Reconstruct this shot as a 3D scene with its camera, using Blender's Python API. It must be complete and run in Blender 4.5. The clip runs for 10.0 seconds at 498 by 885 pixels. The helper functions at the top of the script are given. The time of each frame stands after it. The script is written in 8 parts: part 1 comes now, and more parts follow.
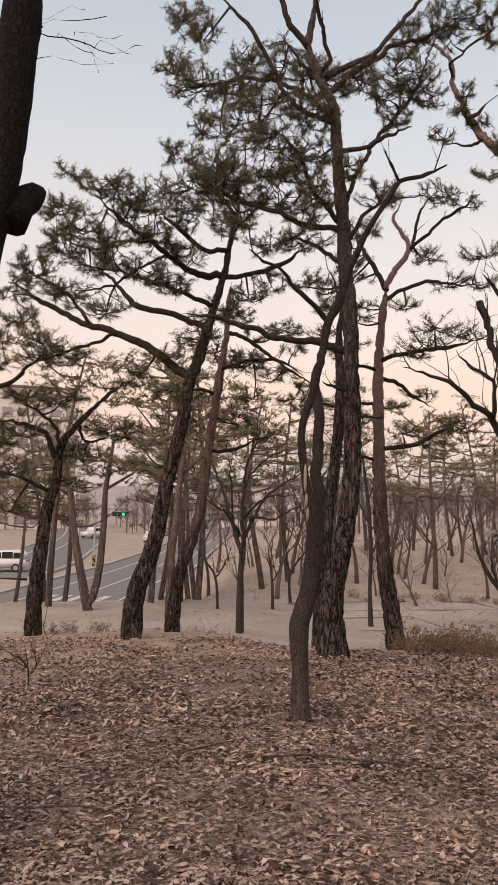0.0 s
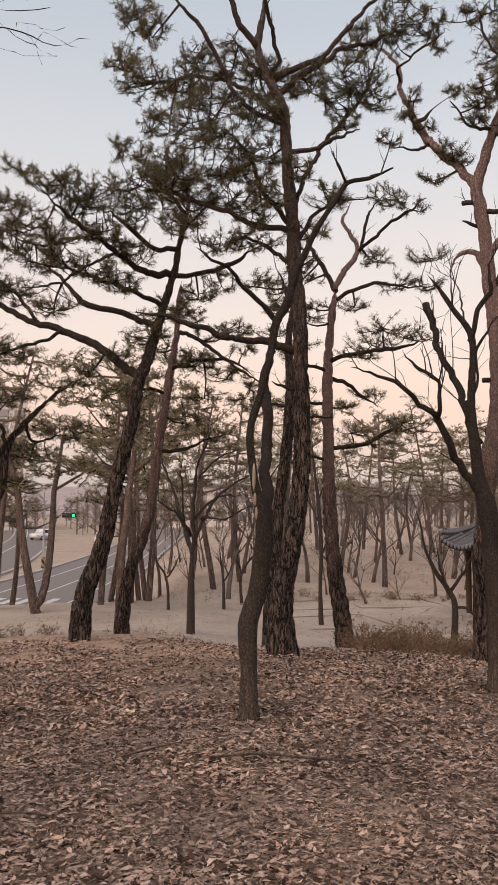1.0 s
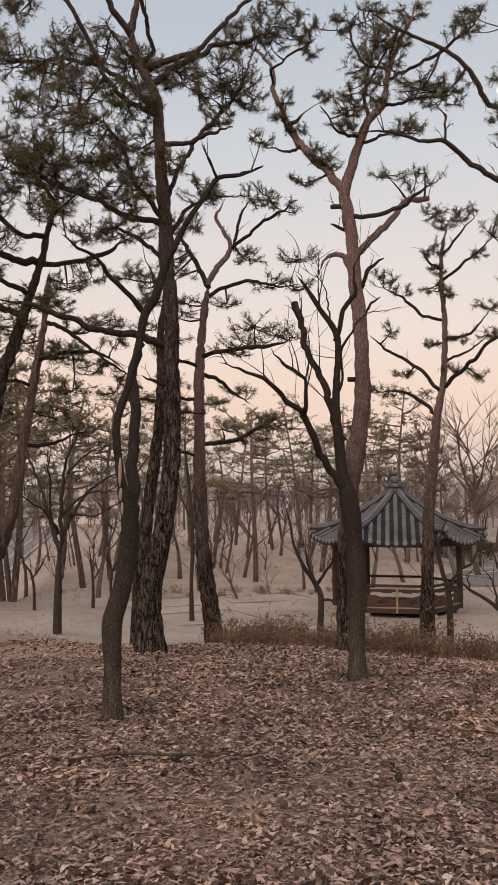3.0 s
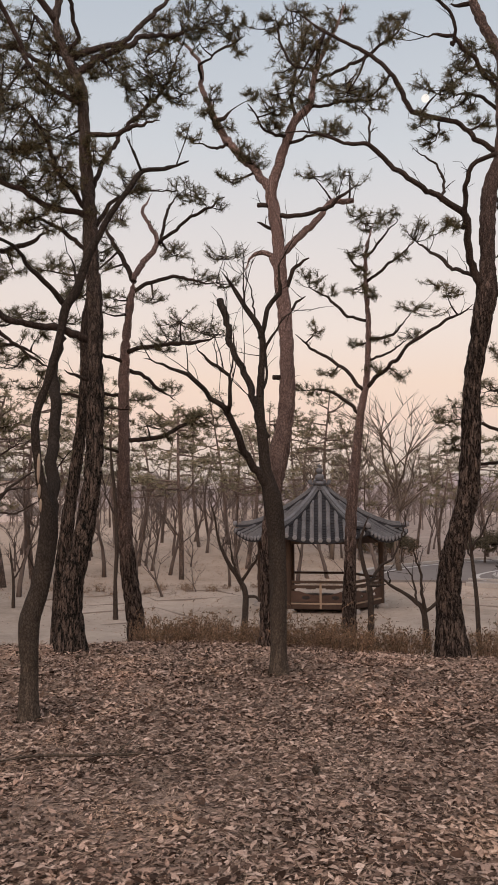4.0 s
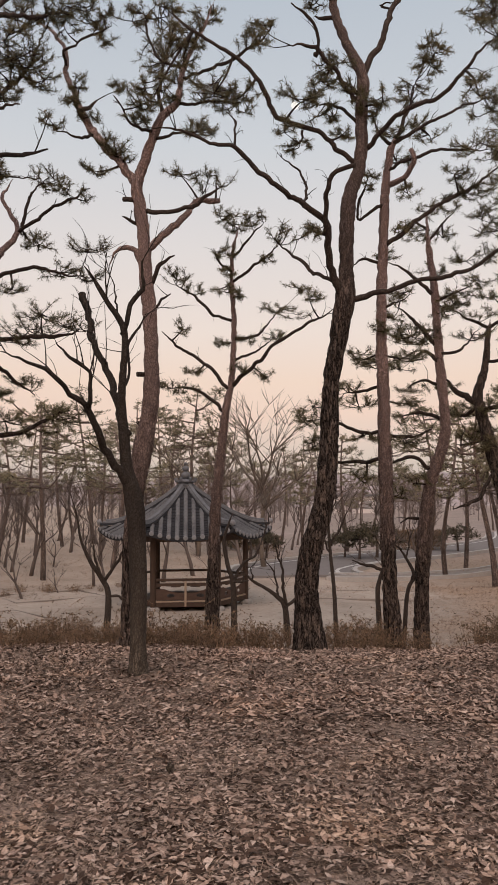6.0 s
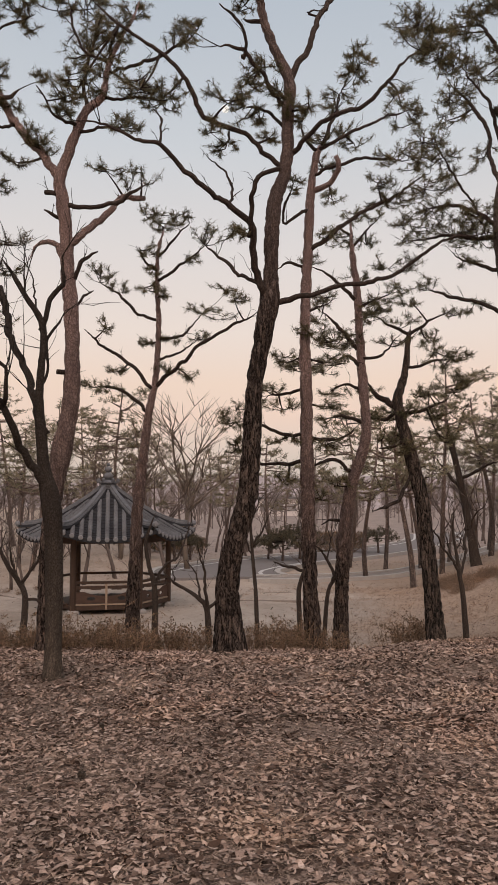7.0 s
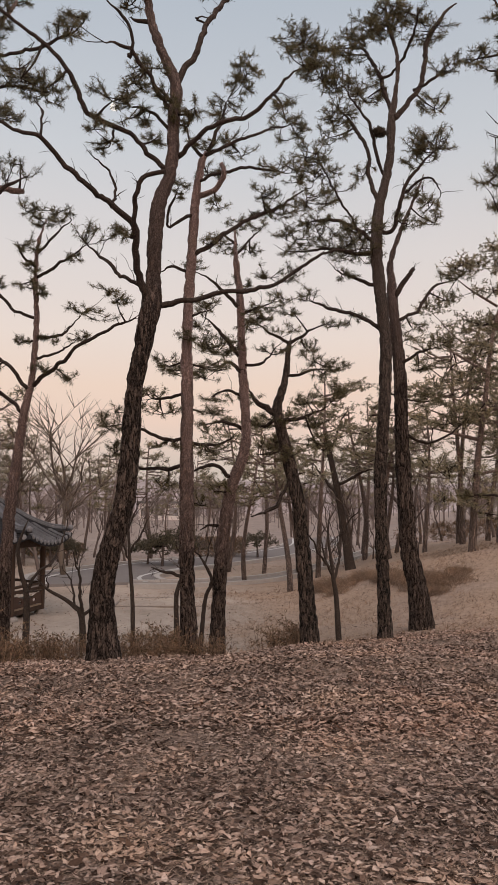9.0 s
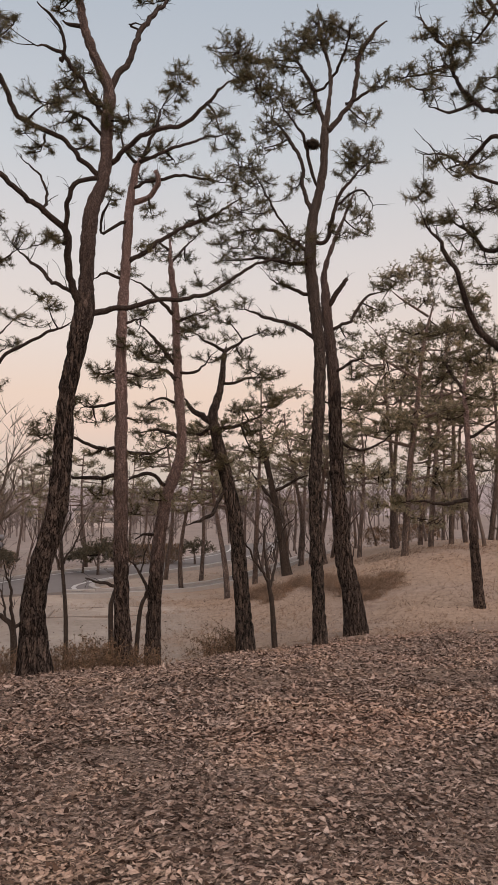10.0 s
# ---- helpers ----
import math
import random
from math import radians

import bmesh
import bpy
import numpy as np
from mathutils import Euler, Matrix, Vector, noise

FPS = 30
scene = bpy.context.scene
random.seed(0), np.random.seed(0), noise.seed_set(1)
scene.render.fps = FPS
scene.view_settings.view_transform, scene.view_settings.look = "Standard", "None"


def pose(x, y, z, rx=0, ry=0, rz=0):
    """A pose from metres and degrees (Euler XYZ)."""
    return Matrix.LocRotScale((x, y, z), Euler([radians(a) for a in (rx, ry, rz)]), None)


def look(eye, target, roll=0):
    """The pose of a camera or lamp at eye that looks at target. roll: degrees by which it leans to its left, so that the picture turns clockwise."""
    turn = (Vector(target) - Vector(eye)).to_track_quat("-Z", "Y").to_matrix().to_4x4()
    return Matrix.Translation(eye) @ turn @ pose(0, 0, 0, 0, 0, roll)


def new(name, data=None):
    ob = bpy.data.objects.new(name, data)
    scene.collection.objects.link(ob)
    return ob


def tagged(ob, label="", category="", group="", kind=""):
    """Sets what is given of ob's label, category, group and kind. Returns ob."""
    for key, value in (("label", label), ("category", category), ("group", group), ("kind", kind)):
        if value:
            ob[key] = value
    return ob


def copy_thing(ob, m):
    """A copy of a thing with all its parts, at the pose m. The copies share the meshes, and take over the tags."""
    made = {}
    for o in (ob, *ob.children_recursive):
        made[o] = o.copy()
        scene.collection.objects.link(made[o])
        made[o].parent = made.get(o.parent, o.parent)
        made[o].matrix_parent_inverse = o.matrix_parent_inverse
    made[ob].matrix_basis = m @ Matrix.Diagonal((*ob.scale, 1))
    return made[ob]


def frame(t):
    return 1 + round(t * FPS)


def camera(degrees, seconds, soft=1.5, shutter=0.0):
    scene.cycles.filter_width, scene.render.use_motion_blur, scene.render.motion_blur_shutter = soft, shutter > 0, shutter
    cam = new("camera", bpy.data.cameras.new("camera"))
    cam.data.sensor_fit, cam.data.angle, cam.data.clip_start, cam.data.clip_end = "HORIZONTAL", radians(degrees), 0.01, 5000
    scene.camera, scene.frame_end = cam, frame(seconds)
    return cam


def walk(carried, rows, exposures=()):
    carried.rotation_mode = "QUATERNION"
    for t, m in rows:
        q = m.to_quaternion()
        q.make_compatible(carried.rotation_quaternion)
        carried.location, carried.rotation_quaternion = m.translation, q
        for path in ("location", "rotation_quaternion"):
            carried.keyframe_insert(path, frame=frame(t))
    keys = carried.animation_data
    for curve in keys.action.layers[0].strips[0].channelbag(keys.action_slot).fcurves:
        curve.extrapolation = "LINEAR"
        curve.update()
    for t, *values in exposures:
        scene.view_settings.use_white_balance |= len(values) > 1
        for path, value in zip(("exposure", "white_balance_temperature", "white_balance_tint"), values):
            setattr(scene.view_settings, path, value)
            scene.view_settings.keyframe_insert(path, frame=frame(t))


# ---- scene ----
cam = camera(37.0, 10.0, soft=1.0)
PATH = [
    (0, (0.193, -0.118, 1.496), (-0.015, 1.862, 1.686), 0.8),
    (0.5, (0.207, -0.1, 1.486), (0.054, 1.884, 1.678), 0.7),
    (1, (0.224, -0.102, 1.489), (0.144, 1.887, 1.681), 0.4),
    (1.5, (0.239, -0.088, 1.482), (0.272, 1.903, 1.673), 0.2),
    (2, (0.266, -0.082, 1.478), (0.402, 1.904, 1.667), 0.0),
    (3.5, (0.306, -0.057, 1.475), (0.637, 1.907, 1.656), 0.1),
    (4, (0.335, -0.057, 1.471), (0.78, 1.885, 1.649), -0.0),
    (4.5, (0.357, -0.064, 1.467), (0.899, 1.853, 1.641), -0.2),
    (5, (0.372, -0.077, 1.475), (0.992, 1.816, 1.646), -0.4),
    (6.5, (0.431, -0.084, 1.475), (1.297, 1.711, 1.648), -0.2),
    (7, (0.464, -0.069, 1.462), (1.421, 1.679, 1.638), -0.1),
    (7.5, (0.483, -0.071, 1.459), (1.517, 1.631, 1.637), 0.1),
    (8, (0.486, -0.084, 1.46), (1.577, 1.583, 1.639), 0.4),
    (8.5, (0.506, -0.076, 1.49), (1.657, 1.549, 1.669), 0.4),
    (9, (0.522, -0.07, 1.475), (1.74, 1.505, 1.663), 0.2),
    (9.5, (0.545, -0.079, 1.484), (1.83, 1.441, 1.675), -0.1),
    (10, (0.552, -0.095, 1.518), (1.897, 1.371, 1.721), -0.4),
]
walk(cam, [(t, look(eye, target, roll)) for t, eye, target, roll in PATH], ((0.0, 0.26, 6700, 12), (1.0, 0.23, 6700, 12), (2.0, 0.10, 6700, 12), (4.5, 0.08, 6600, 11), (7.0, 0.02, 6600, 10.5), (10.0, -0.02, 6600, 11.5)))


# ---- light ----
world = bpy.data.worlds.new("dusk_sky")
scene.world = world
world.use_nodes = True
wn, wl = world.node_tree.nodes, world.node_tree.links
wn.clear()
w_out = wn.new("ShaderNodeOutputWorld")
w_add = wn.new("ShaderNodeAddShader")
w_belt = wn.new("ShaderNodeBackground")
w_sky = wn.new("ShaderNodeBackground")
sky = wn.new("ShaderNodeTexSky")
sky.sky_type = "NISHITA"
sky.sun_disc = False
sky.sun_elevation = radians(3.0)
sky.sun_rotation = radians(205)
w_sky.inputs["Strength"].default_value = 0.06
w_belt.inputs["Strength"].default_value = 0.90
w_co = wn.new("ShaderNodeTexCoord")
w_sep = wn.new("ShaderNodeSeparateXYZ")
w_ramp = wn.new("ShaderNodeValToRGB")
# the dusk belt by the sine of the height above the horizon: blue-grey haze, rose, peach, pale blue
SKY = [(0.0, (0.33, 0.31, 0.335)), (0.045, (0.46, 0.425, 0.465)), (0.08, (0.60, 0.47, 0.485)), (0.12, (0.75, 0.52, 0.475)), (0.165, (0.79, 0.565, 0.48)),
       (0.23, (0.785, 0.635, 0.575)), (0.33, (0.715, 0.64, 0.62)), (0.45, (0.59, 0.60, 0.63)), (0.60, (0.46, 0.505, 0.57)), (1.0, (0.36, 0.42, 0.52))]
while len(w_ramp.color_ramp.elements) < len(SKY):
    w_ramp.color_ramp.elements.new(0.5)
for el, (at, col) in zip(w_ramp.color_ramp.elements, SKY):
    el.position, el.color = at, (*col, 1)
wl.new(w_co.outputs["Generated"], w_sep.inputs[0])
wl.new(w_sep.outputs["Z"], w_ramp.inputs["Fac"])
wl.new(w_ramp.outputs["Color"], w_belt.inputs["Color"])
wl.new(sky.outputs["Color"], w_sky.inputs["Color"])
wl.new(w_belt.outputs[0], w_add.inputs[0])
wl.new(w_sky.outputs[0], w_add.inputs[1])
wl.new(w_add.outputs[0], w_out.inputs["Surface"])

sun = new("sun", bpy.data.lights.new("sun", "SUN"))
sun.data.energy, sun.data.angle, sun.data.color = 2.0, radians(60), (1.0, 0.78, 0.68)
sun.matrix_world = look((-20, -43, 55), (0, 0, 0))

# ---- materials ----
def material(name, rough=0.85, spec=0.3):
    m = bpy.data.materials.new(name)
    m.use_nodes = True
    b = m.node_tree.nodes["Principled BSDF"]
    b.inputs["Roughness"].default_value = rough
    b.inputs["Specular IOR Level"].default_value = spec
    return m, m.node_tree.nodes, m.node_tree.links, b


def ramp(n, stops):
    r = n.new("ShaderNodeValToRGB")
    while len(r.color_ramp.elements) < len(stops):
        r.color_ramp.elements.new(0.5)
    for e, (at, c) in zip(r.color_ramp.elements, stops):
        e.position, e.color = at, (*c, 1)
    return r


def noise_node(n, l, vec, scale, detail=4.0, rough=0.55):
    t = n.new("ShaderNodeTexNoise")
    t.inputs["Scale"].default_value, t.inputs["Detail"].default_value, t.inputs["Roughness"].default_value = scale, detail, rough
    if vec:
        l.new(vec, t.inputs["Vector"])
    return t


def mapped(n, l, scale, source="Object"):
    c, m = n.new("ShaderNodeTexCoord"), n.new("ShaderNodeMapping")
    m.inputs["Scale"].default_value = scale
    l.new(c.outputs[source], m.inputs["Vector"])
    return m.outputs["Vector"]


def mix(n, l, fac, a, b, kind="MIX"):
    x = n.new("ShaderNodeMix")
    x.data_type, x.blend_type = "RGBA", kind
    for sock, v in (("Factor", fac), ("A", a), ("B", b)):
        s = [i for i in x.inputs if i.name == sock and (i.type == "VALUE" if sock == "Factor" else i.type == "RGBA")][0]
        if isinstance(v, (int, float)):
            s.default_value = v
        elif isinstance(v, tuple):
            s.default_value = (*v, 1)
        else:
            l.new(v, s)
    return [o for o in x.outputs if o.type == "RGBA"][0]


def bump(n, l, b, height_socket, strength, distance):
    u = n.new("ShaderNodeBump")
    u.inputs["Strength"].default_value, u.inputs["Distance"].default_value = strength, distance
    l.new(height_socket, u.inputs["Height"])
    l.new(u.outputs[0], b.inputs["Normal"])


def bark_material(name, plate, crack, young, young_from, scale=18.5, depth=0.03, gap=0.18):
    """Rugged bark of upright plates parted by deep fissures below, thinner flaking bark of another colour higher up the tree."""
    m, n, l, b = material(name, 0.92, 0.12)

    def cells(vec, size, stretch):
        wob = noise_node(n, l, vec, 7, 5, 0.7)
        warp = n.new("ShaderNodeVectorMath")
        warp.operation = "MULTIPLY_ADD"
        warp.inputs[1].default_value = stretch
        l.new(wob.outputs["Color"], warp.inputs[0])
        l.new(vec, warp.inputs[2])
        rim, cell = n.new("ShaderNodeTexVoronoi"), n.new("ShaderNodeTexVoronoi")
        rim.feature = "DISTANCE_TO_EDGE"
        for t in (rim, cell):
            t.inputs["Scale"].default_value = size
            l.new(warp.outputs[0], t.inputs["Vector"])
        return rim.outputs["Distance"], cell.outputs["Color"]

    rim, cell = cells(mapped(n, l, (1, 1, 0.20)), scale, (0.25, 0.25, 0.22))
    flake_rim, flake = cells(mapped(n, l, (1, 1, 0.5)), scale * 2.1, (0.12, 0.12, 0.08))
    # fissures open and close along the trunk
    rag = noise_node(n, l, mapped(n, l, (1, 1, 0.4)), 26, 5, 0.75)
    ragged = n.new("ShaderNodeMath")
    ragged.operation = "MULTIPLY_ADD"
    ragged.inputs[1].default_value = -gap * 2.2
    l.new(rag.outputs["Fac"], ragged.inputs[0])
    l.new(rim, ragged.inputs[2])
    edge = ramp(n, [(0.0, (0, 0, 0)), (gap * 0.25, (0.5, 0.5, 0.5)), (gap * 0.7, (1, 1, 1))])
    lift = n.new("ShaderNodeMath")
    lift.inputs[1].default_value = gap * 0.95
    l.new(ragged.outputs[0], lift.inputs[0])
    l.new(lift.outputs[0], edge.inputs[0])
    scale_edge = ramp(n, [(0.0, (0.24, 0.22, 0.21)), (0.20, (1.08, 1.08, 1.08))])
    l.new(flake_rim, scale_edge.inputs[0])
    fine = noise_node(n, l, mapped(n, l, (1, 1, 0.35)), 60, 7, 0.8)
    big = noise_node(n, l, mapped(n, l, (1, 1, 0.5)), 2.2, 4, 0.65)
    tone = ramp(n, [(0.3, tuple(c * 0.5 for c in plate)), (0.72, tuple(min(1, c * 1.6) for c in plate))])
    l.new(mix(n, l, 0.22, fine.outputs["Color"], cell), tone.inputs[0])
    grey = ramp(n, [(0.35, (0.78, 0.76, 0.74)), (0.65, (1.22, 1.18, 1.14))])
    l.new(big.outputs["Fac"], grey.inputs[0])
    plates = mix(n, l, 0.75, mix(n, l, 0.75, tone.outputs[0], scale_edge.outputs[0], "MULTIPLY"), grey.outputs[0], "MULTIPLY")
    old = mix(n, l, edge.outputs[0], crack, plates)
    ytone = ramp(n, [(0.28, tuple(c * 0.62 for c in young)), (0.72, tuple(min(1, c * 1.32) for c in young))])
    l.new(mix(n, l, 0.16, mix(n, l, 0.45, fine.outputs["Color"], big.outputs["Color"]), flake), ytone.inputs[0])
    skin = mix(n, l, 0.7, ytone.outputs[0], scale_edge.outputs[0], "MULTIPLY")
    co, sep = n.new("ShaderNodeTexCoord"), n.new("ShaderNodeSeparateXYZ")
    l.new(co.outputs["Object"], sep.inputs[0])
    up = n.new("ShaderNodeMapRange")
    up.inputs["From Min"].default_value, up.inputs["From Max"].default_value = young_from
    shift = n.new("ShaderNodeMath")
    shift.operation = "MULTIPLY_ADD"
    shift.inputs[1].default_value = 2.4
    l.new(big.outputs["Fac"], shift.inputs[0])
    l.new(sep.outputs["Z"], shift.inputs[2])
    l.new(shift.outputs[0], up.inputs["Value"])
    l.new(mix(n, l, up.outputs[0], old, skin), b.inputs["Base Color"])
    bump(n, l, b, mix(n, l, 0.3, mix(n, l, up.outputs[0], edge.outputs[0], scale_edge.outputs[0]), fine.outputs["Color"]), 1.0, depth)
    return m


BARK = bark_material("pine_bark", (0.112, 0.089, 0.077), (0.007, 0.008, 0.007), (0.150, 0.121, 0.108), (4.2, 8.6))
BARK_HIGH = bark_material("pinkish_pine_bark", (0.106, 0.084, 0.073), (0.009, 0.007, 0.006), (0.215, 0.163, 0.150), (5.6, 8.4))
BARK_RED = bark_material("red_pine_bark", (0.118, 0.092, 0.080), (0.010, 0.008, 0.007), (0.355, 0.256, 0.236), (2.4, 5.8))
# bark of the far pines, with aerial haze put into its paler colour
BARK_HAZED = bark_material("hazed_pine_bark", (0.19, 0.15, 0.132), (0.08, 0.064, 0.057), (0.25, 0.188, 0.163), (2.0, 6.0), 12.0)
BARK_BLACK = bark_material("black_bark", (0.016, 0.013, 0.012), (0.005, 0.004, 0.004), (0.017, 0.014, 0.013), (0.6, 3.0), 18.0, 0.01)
BARK_THIN = bark_material("thin_pine_bark", (0.050, 0.040, 0.035), (0.02, 0.016, 0.013), (0.062, 0.048, 0.042), (3.0, 8.0), 30.0, 0.008)
BARK_LIMB = bark_material("pine_limb_bark", (0.060, 0.047, 0.041), (0.008, 0.007, 0.006), (0.088, 0.068, 0.060), (3.0, 9.0), 22.0, 0.012)
BARK_SMOOTH = bark_material("smooth_bark", (0.124, 0.104, 0.085), (0.061, 0.050, 0.042), (0.051, 0.042, 0.036), (0.9, 2.6), 26.0, 0.012, 0.05)
BARK_GREY = bark_material("grey_sapling_bark", (0.078, 0.063, 0.054), (0.045, 0.036, 0.031), (0.070, 0.056, 0.048), (0.6, 3.0), 34.0, 0.004, 0.06)


def island_material(name, stops, rough, spec=0.2, mottle=0.0, thin=0.0):
    m, n, l, b = material(name, rough, spec)
    g = n.new("ShaderNodeNewGeometry")
    r = ramp(n, stops)
    l.new(g.outputs["Random Per Island"], r.inputs[0])
    big = noise_node(n, l, mapped(n, l, (1, 1, 1)), 1.3, 3)
    shade = ramp(n, [(0.3, (0.70, 0.68, 0.66)), (0.52, (1.0, 0.97, 0.95)), (0.7, (1.22, 1.14, 1.04))])
    l.new(big.outputs["Fac"], shade.inputs[0])
    tone = mix(n, l, 1.0, r.outputs[0], shade.outputs[0], "MULTIPLY")
    # broad drifts of redder and greyer cover
    drift = ramp(n, [(0.34, (0.93, 0.90, 0.88)), (0.52, (1.0, 0.98, 0.97)), (0.66, (1.11, 1.02, 0.97))])
    l.new(noise_node(n, l, mapped(n, l, (1, 1, 1)), 0.38, 3).outputs["Fac"], drift.inputs[0])
    tone = mix(n, l, 1.0, tone, drift.outputs[0], "MULTIPLY")
    if mottle:
        # blotches and veins within one blade
        spot = noise_node(n, l, mapped(n, l, (1, 1, 1)), 75, 5, 0.75)
        stain = ramp(n, [(0.32, (0.4, 0.38, 0.36)), (0.48, (1.0, 0.99, 0.98)), (0.7, (1.4, 1.4, 1.38))])
        l.new(spot.outputs["Fac"], stain.inputs[0])
        tone = mix(n, l, mottle, tone, stain.outputs[0], "MULTIPLY")
    l.new(tone, b.inputs["Base Color"])
    if thin:
        # daylight soaks through thin blades
        veil, blend = n.new("ShaderNodeBsdfTranslucent"), n.new("ShaderNodeMixShader")
        blend.inputs[0].default_value = thin
        l.new(tone, veil.inputs["Color"])
        l.new(b.outputs[0], blend.inputs[1])
        l.new(veil.outputs[0], blend.inputs[2])
        l.new(blend.outputs[0], n["Material Output"].inputs["Surface"])
    return m


NEEDLES = island_material("pine_needles", [(0.0, (0.055, 0.056, 0.031)), (0.45, (0.13, 0.127, 0.072)), (0.85, (0.21, 0.193, 0.115)), (1.0, (0.29, 0.21, 0.14))], 0.55, thin=0.35)
EVERGREEN = island_material("dull_evergreen", [(0.0, (0.05, 0.05, 0.035)), (0.6, (0.105, 0.100, 0.07)), (1.0, (0.16, 0.14, 0.10))], 0.7)
# far needles: the haze of distance is mixed into their pale olive
HAZED_NEEDLES = island_material("hazed_pine_needles", [(0.0, (0.16, 0.158, 0.105)), (0.6, (0.25, 0.24, 0.165)), (1.0, (0.33, 0.285, 0.21))], 0.7)
LEAVES = island_material("fallen_leaves", [(0.0, (0.038, 0.027, 0.022)), (0.26, (0.118, 0.085, 0.069)), (0.5, (0.325, 0.244, 0.202)), (0.85, (0.440, 0.348, 0.295)), (1.0, (0.53, 0.44, 0.385))], 0.85, 0.05, 0.85)
DARK_LEAVES = island_material("dark_curled_leaves", [(0.0, (0.026, 0.017, 0.013)), (0.7, (0.072, 0.049, 0.038)), (1.0, (0.125, 0.088, 0.070))], 0.92, 0.05, 0.6)
DRY_STEMS = island_material("dry_stems", [(0.0, (0.13, 0.09, 0.068)), (0.5, (0.24, 0.165, 0.115)), (1.0, (0.40, 0.29, 0.20))], 0.85)
BRUSH = island_material("dead_brush", [(0.0, (0.13, 0.096, 0.070)), (0.5, (0.25, 0.185, 0.135)), (1.0, (0.40, 0.30, 0.225))], 0.85)
SHRUB_LEAF = island_material("shrub_leaves", [(0.0, (0.07, 0.065, 0.042)), (0.5, (0.17, 0.12, 0.08)), (1.0, (0.30, 0.20, 0.13))], 0.8)
STRAW = island_material("dry_grass", [(0.0, (0.22, 0.163, 0.122)), (1.0, (0.42, 0.33, 0.255))], 0.8)


def ground_material():
    """Needle and leaf mould on the shelf, pale winter lawn below the bank, brown grass on the mound."""
    m, n, l, b = material("ground_cover", 0.95, 0.1)
    co = n.new("ShaderNodeTexCoord")
    obj = co.outputs["Object"]
    fine = noise_node(n, l, obj, 38, 6, 0.75)
    grain = noise_node(n, l, obj, 6, 5, 0.65)
    big = noise_node(n, l, obj, 0.45, 4, 0.6)
    # matted leaf mould: small overlapping scraps with dark gaps
    warp = n.new("ShaderNodeVectorMath")
    warp.operation = "MULTIPLY_ADD"
    warp.inputs[1].default_value = (0.10, 0.10, 0.10)
    l.new(noise_node(n, l, obj, 11, 4, 0.7).outputs["Color"], warp.inputs[0])
    l.new(obj, warp.inputs[2])
    scrap, rim = n.new("ShaderNodeTexVoronoi"), n.new("ShaderNodeTexVoronoi")
    rim.feature = "DISTANCE_TO_EDGE"
    for t in (scrap, rim):
        t.inputs["Scale"].default_value = 34
        l.new(warp.outputs[0], t.inputs["Vector"])
    gap = ramp(n, [(0.02, (0.12, 0.12, 0.12)), (0.16, (1, 1, 1))])
    l.new(rim.outputs["Distance"], gap.inputs[0])
    litter = ramp(n, [(0.28, (0.072, 0.052, 0.042)), (0.5, (0.235, 0.173, 0.140)), (0.74, (0.42, 0.318, 0.262))])
    l.new(mix(n, l, 0.5, fine.outputs["Color"], scrap.outputs["Color"]), litter.inputs[0])
    mould = mix(n, l, 0.5, litter.outputs[0], gap.outputs[0], "MULTIPLY")
    lawn = ramp(n, [(0.34, (0.20, 0.162, 0.128)), (0.5, (0.365, 0.308, 0.258)), (0.66, (0.52, 0.44, 0.37))])
    l.new(mix(n, l, 0.5, mix(n, l, 0.45, grain.outputs["Color"], fine.outputs["Color"]), big.outputs["Color"]), lawn.inputs[0])
    rusty = ramp(n, [(0.36, (0.21, 0.147, 0.106)), (0.64, (0.51, 0.382, 0.287))])
    l.new(mix(n, l, 0.5, grain.outputs["Color"], fine.outputs["Color"]), rusty.inputs[0])
    kind = n.new("ShaderNodeVertexColor")
    kind.layer_name = "cover"
    sep = n.new("ShaderNodeSeparateColor")
    l.new(kind.outputs["Color"], sep.inputs[0])
    ground = mix(n, l, sep.outputs[0], mould, lawn.outputs[0])
    ground = mix(n, l, sep.outputs[1], ground, rusty.outputs[0])
    scrub = ramp(n, [(0.36, (0.20, 0.162, 0.143)), (0.64, (0.37, 0.305, 0.272))])
    l.new(mix(n, l, 0.5, grain.outputs["Color"], big.outputs["Color"]), scrub.inputs[0])
    ground = mix(n, l, sep.outputs[2], ground, scrub.outputs[0])
    l.new(ground, b.inputs["Base Color"])
    bump(n, l, b, mix(n, l, 0.5, fine.outputs["Color"], grain.outputs["Color"]), 0.8, 0.03)
    return m


GROUND = ground_material()


def plain(name, dark, light, scale, rough=0.8, spec=0.3, depth=0.004, stretch=(1, 1, 1)):
    m, n, l, b = material(name, rough, spec)
    vec = mapped(n, l, stretch)
    a = noise_node(n, l, vec, scale, 6, 0.65)
    c = noise_node(n, l, vec, scale * 0.13, 3)
    r = ramp(n, [(0.3, dark), (0.7, light)])
    l.new(mix(n, l, 0.45, a.outputs["Color"], c.outputs["Color"]), r.inputs[0])
    l.new(r.outputs[0], b.inputs["Base Color"])
    bump(n, l, b, a.outputs["Fac"], 0.5, depth)
    return m


